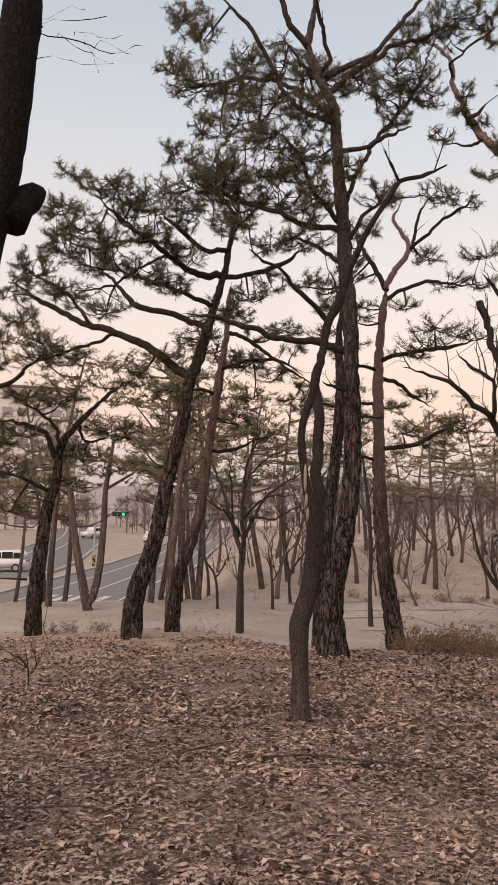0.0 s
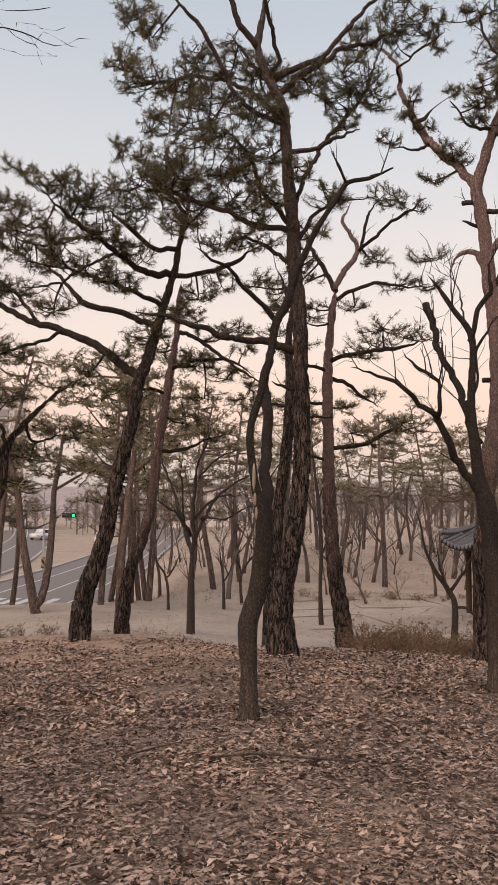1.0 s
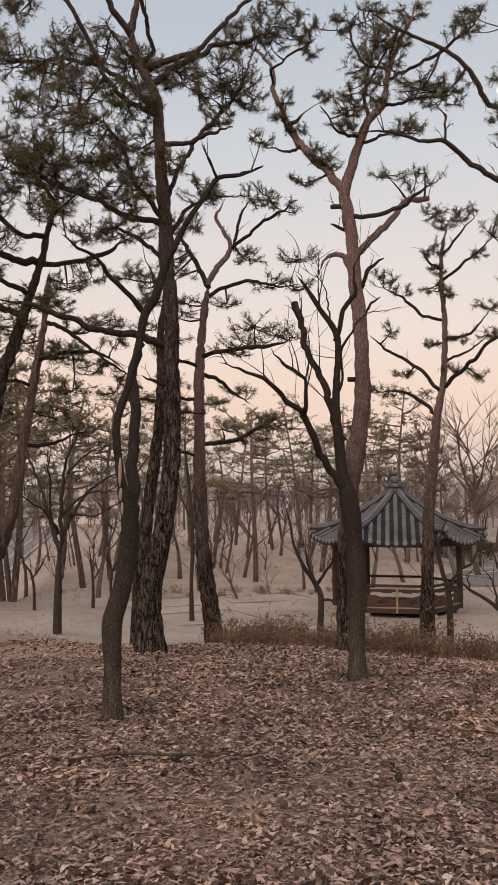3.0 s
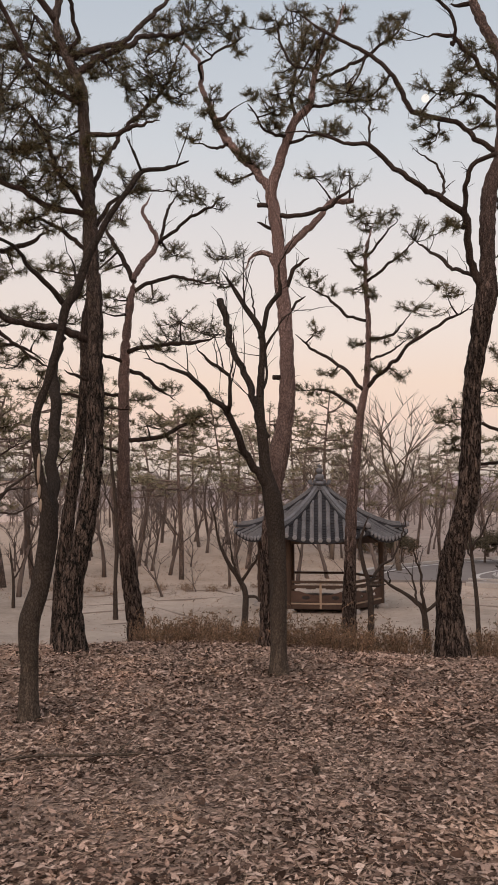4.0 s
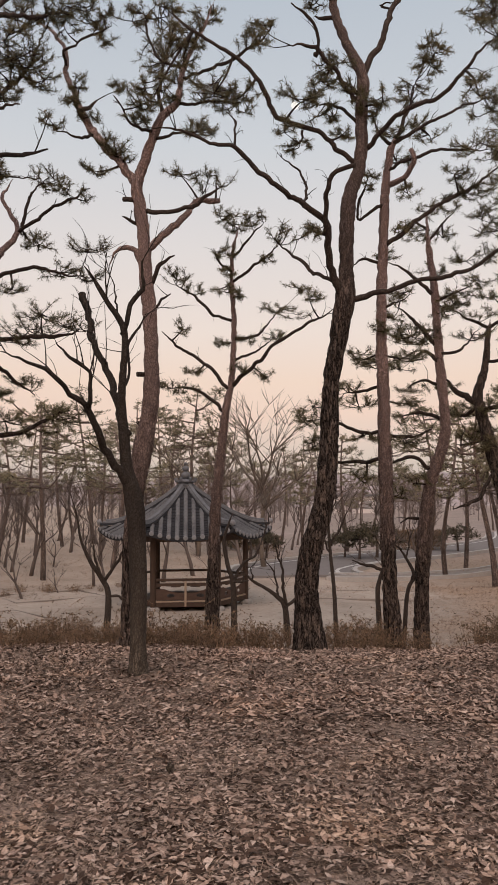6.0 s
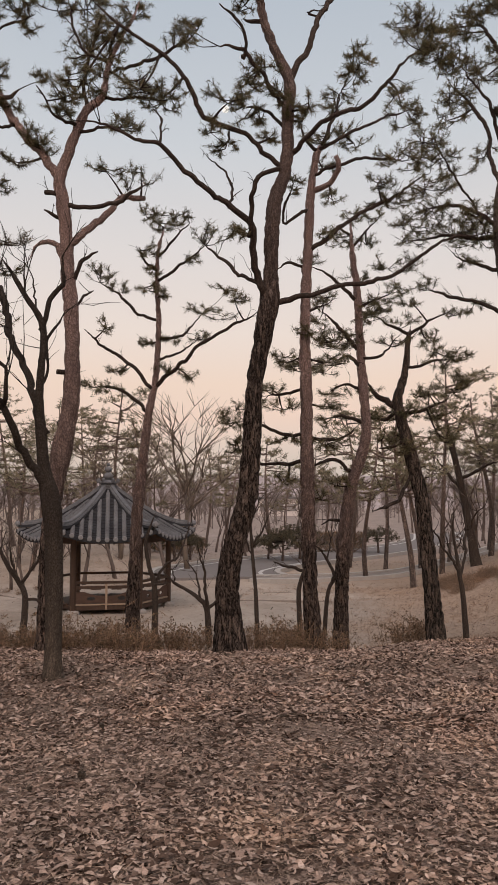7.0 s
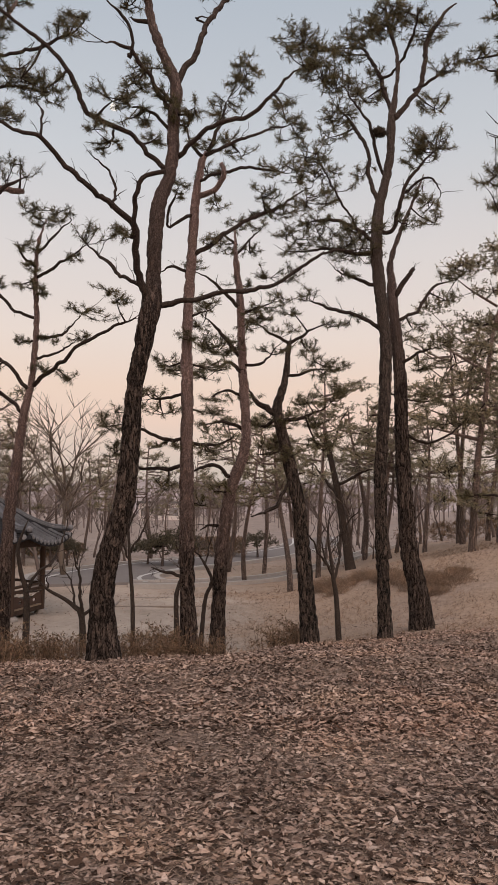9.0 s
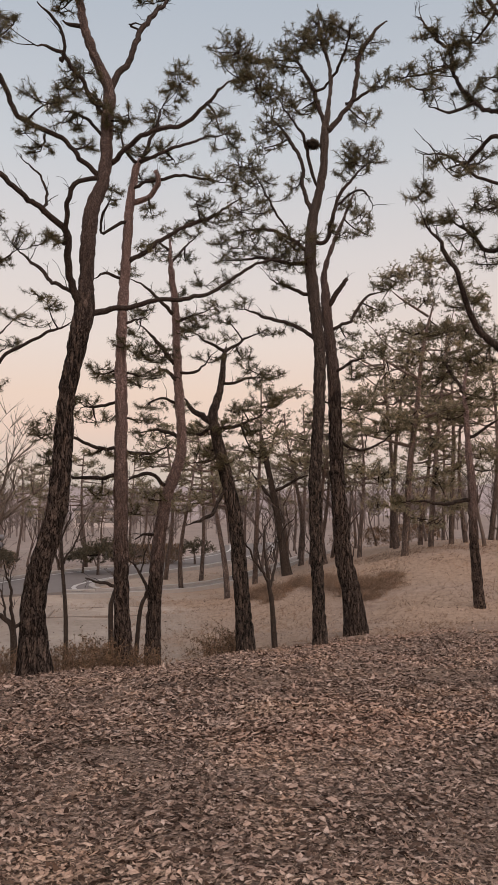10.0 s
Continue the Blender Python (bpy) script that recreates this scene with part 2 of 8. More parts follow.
ASPHALT = plain("asphalt", (0.165, 0.15, 0.143), (0.235, 0.215, 0.205), 30, 0.95, 0.03)
EDGING = plain("weathered_edging", (0.20, 0.165, 0.14), (0.32, 0.27, 0.23), 16, 0.9)
DRIVE_PAVE = plain("pale_paving", (0.22, 0.192, 0.172), (0.33, 0.29, 0.26), 22, 0.95, 0.03)
PAINT = plain("road_paint", (0.38, 0.37, 0.355), (0.58, 0.565, 0.54), 18, 0.7)
KERB = plain("kerb_granite", (0.30, 0.28, 0.26), (0.46, 0.43, 0.40), 25, 0.85)
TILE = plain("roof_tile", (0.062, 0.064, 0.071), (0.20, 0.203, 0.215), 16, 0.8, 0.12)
# same clay as TILE, with the shade between ribs put into its colour
TILE_SHADED = plain("shaded_tile", (0.020, 0.0205, 0.023), (0.052, 0.053, 0.058), 16, 0.9, 0.05)
TILE_LIGHT = plain("ridge_mortar", (0.13, 0.13, 0.14), (0.27, 0.27, 0.28), 20, 0.8)
WOOD = plain("weathered_red_wood", (0.034, 0.021, 0.015), (0.088, 0.054, 0.038), 14, 0.7, 0.3, 0.003, (1, 1, 0.15))
WOOD_RED = plain("red_brown_wood", (0.045, 0.027, 0.020), (0.115, 0.068, 0.050), 14, 0.7, 0.3, 0.003, (0.3, 0.3, 1))
WOOD_PALE = plain("pale_wood", (0.24, 0.17, 0.12), (0.40, 0.30, 0.22), 16, 0.75)
STONE = plain("granite", (0.22, 0.20, 0.185), (0.40, 0.37, 0.34), 18, 0.85)
CUT = plain("sawn_wood", (0.16, 0.12, 0.09), (0.40, 0.33, 0.26), 22, 0.85)

def step(a, b, v):
    s = min(1.0, max(0.0, (v - a) / (b - a)))
    return s * s * (3 - 2 * s)


def stand(x, y):
    """The level from which a tree's crown is built: the even slope without the small swells of the ground."""
    r, az = math.hypot(x - 0.3, y + 0.1), math.degrees(math.atan2(x - 0.3, y + 0.1))
    z = -0.16 - 0.012 * min(r, 12) - 1.12 * (1 - 0.75 * step(42, 62, az)) * step(8.6, 17.6, r)
    return z + 1.1 * step(38, 56, az) * step(15, 26, r)


def height(x, y):
    """The ground: a leaf-strewn shelf, a bank down to the lawn, a mound and a sunken street."""
    dx, dy = x - 0.3, y + 0.1
    r = math.hypot(dx, dy)
    az = math.degrees(math.atan2(dx, dy)) if r > 0.01 else 0.0
    ahead = step(-110, -70, az) * (1 - step(110, 150, az))
    z = -0.16 - 0.012 * min(r, 12)
    right, left = step(39, 60, az), 1 - step(-11, -3, az)
    brow = 8.6 + 1.5 * left - 0.8 * step(10, 24, az) * (1 - step(36, 44, az))
    z -= ahead * (1 - 0.75 * right) * step(brow, brow + 9.0, r) * (1.03 - 0.10 * left)
    z += 0.9 * step(26.5, 46, r) * step(-6, 1, az) * (1 - step(17, 24, az))
    z += 1.1 * step(38, 56, az) * step(15, 26, r) * (1 - 0.5 * step(30, 55, r))
    z -= (1 - step(-13, -6, az)) * step(23, 34, r) * 2.1 * ahead
    z += 2.2 * step(60, 220, r)
    return z

# ---- mesh helpers ----
def mesh_of(name, verts, faces, mat):
    me = bpy.data.meshes.new(name)
    me.from_pydata([tuple(v) for v in verts], [], faces)
    me.materials.append(mat)
    me.polygons.foreach_set("use_smooth", np.ones(len(me.polygons), dtype=bool))
    me.update()
    return me


def tri_mesh(name, verts, mat, per=3):
    """A mesh of loose triangles (or quads) from an array of corners."""
    verts = np.asarray(verts, dtype=np.float32).reshape(-1, 3)
    count = len(verts) // per
    me = bpy.data.meshes.new(name)
    me.vertices.add(len(verts))
    me.vertices.foreach_set("co", verts.ravel())
    me.loops.add(len(verts))
    me.loops.foreach_set("vertex_index", np.arange(len(verts), dtype=np.int32))
    me.polygons.add(count)
    me.polygons.foreach_set("loop_start", np.arange(0, len(verts), per, dtype=np.int32))
    me.materials.append(mat)
    me.update()
    me.validate()
    return me


def put(name, me, parent=None, label=""):
    ob = new(name, me)
    ob.parent = parent
    return tagged(ob, label)


def part(name, bm, mat, parent, label="", smooth=False):
    me = bpy.data.meshes.new(name)
    bm.to_mesh(me)
    bm.free()
    me.materials.append(mat)
    if smooth:
        me.polygons.foreach_set("use_smooth", np.ones(len(me.polygons), dtype=bool))
    return put(name, me, parent, label)


def box(bm, lo, hi, bevel=0.0, m=None):
    """A box from corner to corner, with bevelled edges."""
    made = bmesh.ops.create_cube(bm, size=1.0)["verts"]
    for v in made:
        v.co = Vector([lo[i] + (v.co[i] + 0.5) * (hi[i] - lo[i]) for i in range(3)])
    if bevel:
        edges = list({e for v in made for e in v.link_edges})
        out = bmesh.ops.bevel(bm, geom=edges, offset=bevel, segments=2, affect="EDGES", profile=0.5)
        made = list({v for f in out["faces"] for v in f.verts} | {v for v in made if v.is_valid})
    if m is not None:
        bmesh.ops.transform(bm, matrix=m, verts=made)
    return made


def spline(points, step_len):
    """Points with radii, smoothed and drawn out at an even step."""
    p = np.array(points, float)
    if len(p) == 1:
        return p
    e = np.vstack([2 * p[0] - p[1], p, 2 * p[-1] - p[-2]])
    out = []
    for i in range(1, len(e) - 2):
        a, b, c, d = e[i - 1], e[i], e[i + 1], e[i + 2]
        k = max(2, int(np.linalg.norm((c - b)[:3]) / step_len))
        for s in np.arange(k) / k:
            out.append(0.5 * (2 * b + (c - a) * s + (2 * a - 5 * b + 4 * c - d) * s * s + (3 * b - a - 3 * c + d) * s ** 3))
    out.append(p[-1])
    out = np.array(out)
    out[:, 3] = np.maximum(out[:, 3], 0.0012)
    return out


def tube(path, sides, relief=0.0, seed=0.0, cells=15.0, base=0):
    """Corners and faces of a bark-covered limb along a path of points with radii."""
    pts, rad = path[:, :3], path[:, 3]
    tang = np.gradient(pts, axis=0)
    tang /= np.linalg.norm(tang, axis=1)[:, None] + 1e-9
    side = np.cross(tang[0], (0.3, 1.0, 0.1))
    verts, faces = [], []
    ang = np.arange(sides) * 2 * np.pi / sides
    for i, (p, r, t) in enumerate(zip(pts, rad, tang)):
        side = side - t * (side @ t)
        side /= np.linalg.norm(side) + 1e-9
        other = np.cross(t, side)
        for a in ang:
            d = side * np.cos(a) + other * np.sin(a)
            rr = r
            if relief:
                q = p + d * r
                f = noise.voronoi(Vector((q[0] * cells + seed, q[1] * cells, q[2] * cells * 0.3)))[0]
                rr = r * (1 + 0.10 * noise.noise(Vector((q[0] * 3 + seed, q[1] * 3, q[2] * 1.6)))) + relief * (min(1.0, (f[1] - f[0]) * 3.2) - 0.85)
            verts.append(p + d * rr)
        if i:
            o = base + (i - 1) * sides
            faces += [(o + k, o + (k + 1) % sides, o + sides + (k + 1) % sides, o + sides + k) for k in range(sides)]
    last = base + (len(pts) - 1) * sides
    faces.append(tuple(range(last, last + sides)))
    faces.append(tuple(reversed(range(base, base + sides))))
    return verts, faces


def tufts(centres, dirs, rng, count=18, length=0.070, width=0.0052):
    """Needle bundles: each needle one thin blade that leaves the shoot aslant."""
    c, d = np.asarray(centres, float), np.asarray(dirs, float)
    d = d / (np.linalg.norm(d, axis=1)[:, None] + 1e-9)
    n = len(c) * count
    c, d = np.repeat(c, count, 0), np.repeat(d, count, 0)
    q = rng.normal(size=(n, 3))
    q -= d * (q * d).sum(1)[:, None]
    q /= np.linalg.norm(q, axis=1)[:, None] + 1e-9
    a = rng.uniform(0.2, 1.35, n)[:, None]
    way = d * np.cos(a) + q * np.sin(a)
    root = c + d * rng.uniform(-0.15, 0.03, n)[:, None] * (length / 0.1)
    tip = root + way * length * rng.uniform(0.7, 1.2, n)[:, None]
    tip[:, 2] -= 0.012
    wide = np.cross(way, rng.normal(size=(n, 3)))
    wide *= (width / 2) / (np.linalg.norm(wide, axis=1)[:, None] + 1e-9)
    return np.stack([root - wide, root + wide, tip], 1)


class Tree:
    """One tree: a trunk, its limbs, fine twigs and a crown of needle bundles, built about its own foot (across, away, up)."""

    def __init__(self, kind, at, turn, seed, label, bark="plated", far=False, group="", red=False, slim=1.0):
        self.slim = slim
        self.rng, self.seed, self.far, self.bark = np.random.default_rng(seed), seed, far, bark
        self.skin = BARK_HAZED if far else BARK_HIGH if red == "high" else BARK_RED if red else BARK
        self.root = tagged(new(kind), label, "tree", group)
        level = stand(*at) if math.hypot(*at) < 16.5 and bark != "grey" and not far else height(*at)
        self.sink = max(0.0, level - height(*at))
        self.root.matrix_basis = pose(at[0], at[1], level, 0, 0, turn)
        self.skeleton, self.sprays = [], []

    def trunk(self, *points):
        points = ((points[0][0], points[0][1], points[0][2] - self.sink, points[0][3]),) + points[1:]
        path = spline(points, 0.2 if self.far else 0.06)
        path[:, 3] *= self.slim
        thick = max(p[3] for p in points)
        plated = self.bark == "plated"
        sides = 8 if self.far else (44 if thick > 0.12 else 26)
        # roots flare
        foot = path[:, 2] - path[0, 2]
        path[:, 3] *= 1 + (0.16 if plated else 0.10) * np.exp(-foot / 0.14)
        v, f = tube(path, sides, (0 if self.far else min(0.030, thick * 0.15) if plated else 0.006), self.seed * 3.7, 14 if plated else 22)
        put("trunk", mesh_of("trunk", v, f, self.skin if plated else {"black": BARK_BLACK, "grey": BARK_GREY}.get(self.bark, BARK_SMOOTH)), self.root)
        self.skeleton.append(path)

    def limb(self, *points):
        path = spline(points, 0.5 if self.far else 0.06)
        wig = np.cumsum(self.rng.normal(size=(len(path), 3)), 0) * 0.013
        wig -= np.linspace(0, 1, len(path))[:, None] * wig[-1]
        path[:, :3] += wig
        v, f = tube(path, 5 if self.far else 10, 0 if self.far else 0.004, self.seed * 1.9, 26)
        put("limb", mesh_of("limb", v, f, BARK_HAZED if self.far else (BARK_RED if self.skin is BARK_RED and path[0, 3] > 0.05 else BARK_LIMB if path[0, 3] > 0.035 else BARK_THIN) if self.bark == "plated" else {"black": BARK_BLACK, "grey": BARK_GREY}.get(self.bark, BARK_SMOOTH)), self.root)
        self.skeleton.append(path)

    def pads(self, *some):
        self.sprays += some

    def twig(self, a, b, r, out, sag=0.1):
        mid = (a + b) / 2 + self.rng.normal(size=3) * 0.05 * np.linalg.norm(b - a) - np.array([0, 0, sag * np.linalg.norm(b - a)])
        if self.far:
            o, w = len(out[0]), self.rng.normal(size=3) * r
            out[0].extend((a + w, a + np.array([w[1], -w[0], w[2]]), a - w, b))
            out[1].extend(((o, o + 1, o + 3), (o + 1, o + 2, o + 3), (o + 2, o, o + 3)))
            return np.array([(*a, r), (*mid, r * 0.75), (*b, r * 0.4)])
        path = spline([(*a, r), (*mid, r * 0.75), (*b, r * 0.4)], max(0.08, np.linalg.norm(b - a) / 3))
        v, f = tube(path, 3, base=len(out[0]))
        out[0].extend(v)
        out[1].extend(f)
        return path

    def finish(self, density=480, twiggy=0):
        rng = self.rng
        bones = np.vstack(self.skeleton)
        out, centres, dirs = ([], []), [], []
        if self.far:
            density *= 0.4
        for u, w, v, ru, rv in self.sprays:
            mid, size = np.array([u, w, v]), np.array([ru, 0.75 * ru, rv]) * 0.9
            count = max(4 if self.far else 72, int(density * math.pi * ru * rv))
            near = bones[np.argsort(np.linalg.norm(bones[:, :3] - mid, axis=1))[:6]]
            shoots = max(3, count // 8)
            hub = mid - np.array([0, 0, 0.35 * rv])
            start = near[0, :3]
            if np.linalg.norm(start - hub) > 0.2:
                self.twig(start, hub, min(0.022, near[0, 3]), out, 0.05)
            else:
                hub = start
            nodes = [hub, hub, near[0, :3]]
            for k in range(shoots):
                d = rng.normal(size=3)
                d *= rng.uniform(0.25, 1.0) ** 0.5 / np.linalg.norm(d)
                end = mid + d * size
                some = [nodes[rng.integers(len(nodes))] for _ in range(3)] + [near[rng.integers(len(near)), :3]]
                root = min(some, key=lambda q: np.linalg.norm(end - q))
                path = self.twig(root, end, 0.009 if not self.far else 0.012, out)
                nodes.append(path[len(path) // 2, :3])
                nodes.append(path[-2, :3])
                way = path[-1, :3] - path[-2, :3]
                way = way / (np.linalg.norm(way) + 1e-9)
                for j in range(7):
                    s = path[-1, :3] if j == 0 else path[-1 - min(len(path) - 1, j // 3), :3]
                    go = way * 0.6 + rng.normal(size=3) * np.array([0.75, 0.75, 0.45]) + np.array([0, 0, 0.35])
                    go /= np.linalg.norm(go) + 1e-9
                    tip = s + go * (0.0 if j == 0 else rng.uniform(0.03, 0.05 + 0.11 * ru))
                    if j and not self.far:
                        o, w = len(out[0]), rng.normal(size=3) * 0.004
                        out[0].extend((s + w, s + np.array([w[1], -w[0], w[2]]), s - w, tip))
                        out[1].extend(((o, o + 1, o + 3), (o + 1, o + 2, o + 3), (o + 2, o, o + 3)))
                    centres.append(tip)
                    dirs.append(go)
        if twiggy:
            for b in self.skeleton[1:]:
                for k in range(int(twiggy * len(b) * 0.06) + 1):
                    i = rng.integers(len(b) // 4, len(b))
                    d = rng.normal(size=3) * 0.5 + np.array([0, 0, 0.5]) + (b[-1, :3] - b[0, :3]) * 0.5
                    d *= rng.uniform(*((0.08, 0.26) if self.bark == "plated" else (0.2, 0.6))) / (np.linalg.norm(d) + 1e-9)
                    p = self.twig(b[i, :3], b[i, :3] + d, min(0.008, b[i, 3]), out, -0.05)
                    for j in range(2):
                        e = p[rng.integers(1, len(p)), :3]
                        self.twig(e, e + d * 0.5 + rng.normal(size=3) * (0.06 if self.bark == "plated" else 0.12), 0.004, out, -0.05)
        if out[0]:
            tagged(put("twig_spray", mesh_of("twig_spray", out[0], out[1], BARK_THIN if self.bark == "plated" else BARK_GREY if self.bark == "grey" else BARK_SMOOTH), self.root), kind="stuff")
        if centres:
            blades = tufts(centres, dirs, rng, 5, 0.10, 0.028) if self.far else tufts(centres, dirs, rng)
            tagged(put("crown", tri_mesh("crown", blades, HAZED_NEEDLES if self.far else NEEDLES), self.root, "olive-green pine needles in layered sprays"), kind="stuff")
        return self.root


# ---- the ground: one sheet to the horizon ----
def make_ground():
    rings = np.concatenate([np.arange(0, 14, 0.35), np.arange(14, 40, 0.9), np.geomspace(40, 2500, 40)])
    spokes = 240
    verts, faces, cover = [], [], []
    for r in rings:
        for k in range(spokes):
            a = 2 * math.pi * k / spokes
            x, y = 0.3 + r * math.sin(a), -0.1 + r * math.cos(a)
            z = height(x, y)
            rough = 0.05 if r < 13 else 0.09
            z += rough * noise.noise(Vector((x * 0.7, y * 0.7, 0))) + (0.02 * noise.noise(Vector((x * 2.3, y * 2.3, 5))) if r < 40 else 0)
            verts.append((x, y, z))
            az = math.degrees(math.atan2(math.sin(a), math.cos(a)))
            wob = 1.2 * noise.noise(Vector((x * 0.4, y * 0.4, 9)))
            lawn = step(11.5, 13.5, r + wob) * (1 - step(38, 48, az))
            mound = step(13.5, 16.5, r + wob) * step(34, 42, az + 3 * wob) + 0.35 * step(24, 30, r + 2 * wob) * (1 - step(36, 42, az))
            mound += 0.85 * step(7.0, 9.5, r + wob) * (1 - step(12, 14, r + wob)) * (1 - 0.7 * step(-4, 10, az + 3 * wob))
            scrub = step(36, 50, r + 4 * wob) * step(12, 22, az) * 0.85 + 0.35 * step(-0.1, 0.4, noise.noise(Vector((x * 0.5, y * 0.5, 4)))) * step(36, 44, az) * step(14, 17, r)
            cover.append((lawn, min(1, mound), min(1, scrub), 1))
    for i in range(len(rings) - 1):
        for k in range(spokes):
            a, b = i * spokes + k, i * spokes + (k + 1) % spokes
            faces.append((a, a + spokes, b + spokes, b))
    me = mesh_of("ground", verts, [f[::-1] for f in faces], GROUND)
    layer = me.color_attributes.new("cover", "FLOAT_COLOR", "POINT")
    layer.data.foreach_set("color", np.array(cover, dtype=np.float32).ravel())
    return tagged(put("ground", me), "leaf-strewn earth bank falling to a pale winter lawn", "ground", kind="structure")


make_ground()


def leaf_litter(name, seed, count, r0, r1, a0, a1, size, spread, slim, flat, patch, label, mat, coarse=False):
    """Fallen leaves and scraps: folded, curled blades lying every way, thinning out towards the bank."""
    rng = np.random.default_rng(seed)
    far = r1 + 2.6
    r = np.sqrt(rng.uniform(r0 ** 2, far ** 2, count * 3))
    az = np.radians(rng.uniform(a0, a1, count * 3))
    r1 = r1 + 2.6 * np.clip((np.degrees(az) - 36) / 12, 0, 1)
    x, y = 0.3 + r * np.sin(az), -0.1 + r * np.cos(az)
    keep = np.array([noise.noise(Vector((p * 0.8, q * 0.8, 3))) + 0.7 * noise.noise(Vector((p * 2.6, q * 2.6, 8))) for p, q in zip(x, y)])
    keep = keep + rng.uniform(-0.5, 0.5, len(x)) > patch + 0.32 * np.clip((r - 7) / 2.5, 0, 1) * np.clip((6 - np.degrees(az)) / 10, 0.25, 1) + 1.6 * np.clip((r - r1 + 1.8) / 1.8, 0, 1) ** 2
    x, y = x[keep][:count], y[keep][:count]
    n = len(x)
    z = np.array([height(p, q) + (0.05 if math.hypot(p - 0.3, q + 0.1) < 13 else 0.09) * noise.noise(Vector((p * 0.7, q * 0.7, 0))) + 0.02 * noise.noise(Vector((p * 2.3, q * 2.3, 5))) for p, q in zip(x, y)])
    ln = np.minimum(size * np.exp(rng.normal(0, spread, n)), size * 1.75)
    wd = ln * rng.uniform(*slim, n)
    curl, fold = rng.uniform(-0.2, 0.35, n) * ln * flat, rng.uniform(-0.1, 0.5, n) * wd
    zero = np.zeros(n)
    skew = rng.uniform(-0.5, 0.5, n) * wd
    local = np.stack([np.stack([-ln / 2, skew, curl * 0.5], 1), np.stack([-ln * 0.14, wd, fold], 1), np.stack([-ln * 0.10, -wd, fold], 1),
                      np.stack([ln * 0.20, wd * 0.8, fold + curl * 0.15], 1), np.stack([ln * 0.24, -wd * 0.7, fold + curl * 0.15], 1),
                      np.stack([ln / 2, -skew, curl], 1)], 1)
    yaw, tip, roll = rng.uniform(0, 6.283, n), rng.normal(0, 0.16 * flat, n), rng.normal(0, 0.19 * flat, n)
    px, py, pz = local[..., 0], local[..., 1], local[..., 2]
    py, pz = py * np.cos(roll)[:, None] - pz * np.sin(roll)[:, None], py * np.sin(roll)[:, None] + pz * np.cos(roll)[:, None]
    px, pz = px * np.cos(tip)[:, None] + pz * np.sin(tip)[:, None], -px * np.sin(tip)[:, None] + pz * np.cos(tip)[:, None]
    px, py = px * np.cos(yaw)[:, None] - py * np.sin(yaw)[:, None], px * np.sin(yaw)[:, None] + py * np.cos(yaw)[:, None]
    lift = rng.uniform(0.0, 0.024 if r0 < 5 else 0.04, n) - pz.min(1) * 0.6
    verts = np.stack([px + x[:, None], py + y[:, None], pz + (z + lift)[:, None]], 2).reshape(-1, 3)
    if coarse:
        verts = verts.reshape(-1, 6, 3)[:, (0, 1, 4, 5)].reshape(-1, 3)
    o = np.arange(n)[:, None] * (4 if coarse else 6)
    tris = np.concatenate([o + np.array([t]) for t in (((0, 2, 1), (1, 2, 3)) if coarse else ((0, 2, 1), (1, 2, 4), (1, 4, 3), (3, 4, 5)))], 0)
    me = bpy.data.meshes.new(name)
    me.vertices.add(len(verts))
    me.vertices.foreach_set("co", verts.astype(np.float32).ravel())
    me.loops.add(tris.size)
    me.loops.foreach_set("vertex_index", tris.astype(np.int32).ravel())
    me.polygons.add(len(tris))
    me.polygons.foreach_set("loop_start", np.arange(0, tris.size, 3, dtype=np.int32))
    me.materials.append(mat)
    me.update()
    me.validate()
    return tagged(put(name, me), label, "leaves", kind="stuff")


def needle_litter(count):
    rng = np.random.default_rng(17)
    r = np.sqrt(rng.uniform(2.2 ** 2, 9.5 ** 2, count))
    az = np.radians(rng.uniform(-24, 68, count))
    x, y = 0.3 + r * np.sin(az), -0.1 + r * np.cos(az)
    z = np.array([height(p, q) + 0.05 * noise.noise(Vector((p * 0.7, q * 0.7, 0))) + 0.02 * noise.noise(Vector((p * 2.3, q * 2.3, 5))) for p, q in zip(x, y)])
    z += rng.uniform(0.005, 0.022, count)
    c = np.stack([x, y, z], 1)
    a = rng.uniform(0, 6.283, count)
    ln = rng.uniform(0.04, 0.085, count)[:, None]
    d = np.stack([np.cos(a), np.sin(a), rng.normal(0, 0.12, count)], 1)
    w = np.stack([-np.sin(a), np.cos(a), np.zeros(count)], 1) * 0.0020
    blades = np.stack([c - d * ln - w, c - d * ln + w, c + d * ln], 1)
    tagged(put("fallen_needles", tri_mesh("fallen_needles", blades, STRAW)), "dry pine needles strewn among the leaves", "needles", kind="stuff")


leaf_litter("fallen_leaves", 7, 76000, 2.2, 7.0, -26, 72, 0.037, 0.45, (0.14, 0.28), 0.95, -0.50, "curled brown oak leaves strewn thickly over the earth", LEAVES)
leaf_litter("fallen_leaves", 9, 92000, 6.2, 12.2, -26, 72, 0.057, 0.36, (0.14, 0.26), 1.1, -0.40, "brown leaves strewn up to the brow of the bank", LEAVES, True)
leaf_litter("leaf_scraps", 8, 26000, 2.2, 8.5, -26, 72, 0.024, 0.35, (0.2, 0.45), 0.6, -0.6, "small brown leaf scraps between the fallen leaves", LEAVES, True)
leaf_litter("dark_leaves", 10, 9000, 3.2, 11.5, -26, 72, 0.052, 0.35, (0.16, 0.30), 1.0, -0.15, "dark curled leaves scattered through the litter", DARK_LEAVES)
leaf_litter("lawn_leaves", 11, 12000, 12.4, 27, -24, 62, 0.055, 0.3, (0.16, 0.30), 1.2, 0.12, "brown leaves blown thinly over the winter lawn", LEAVES, True)
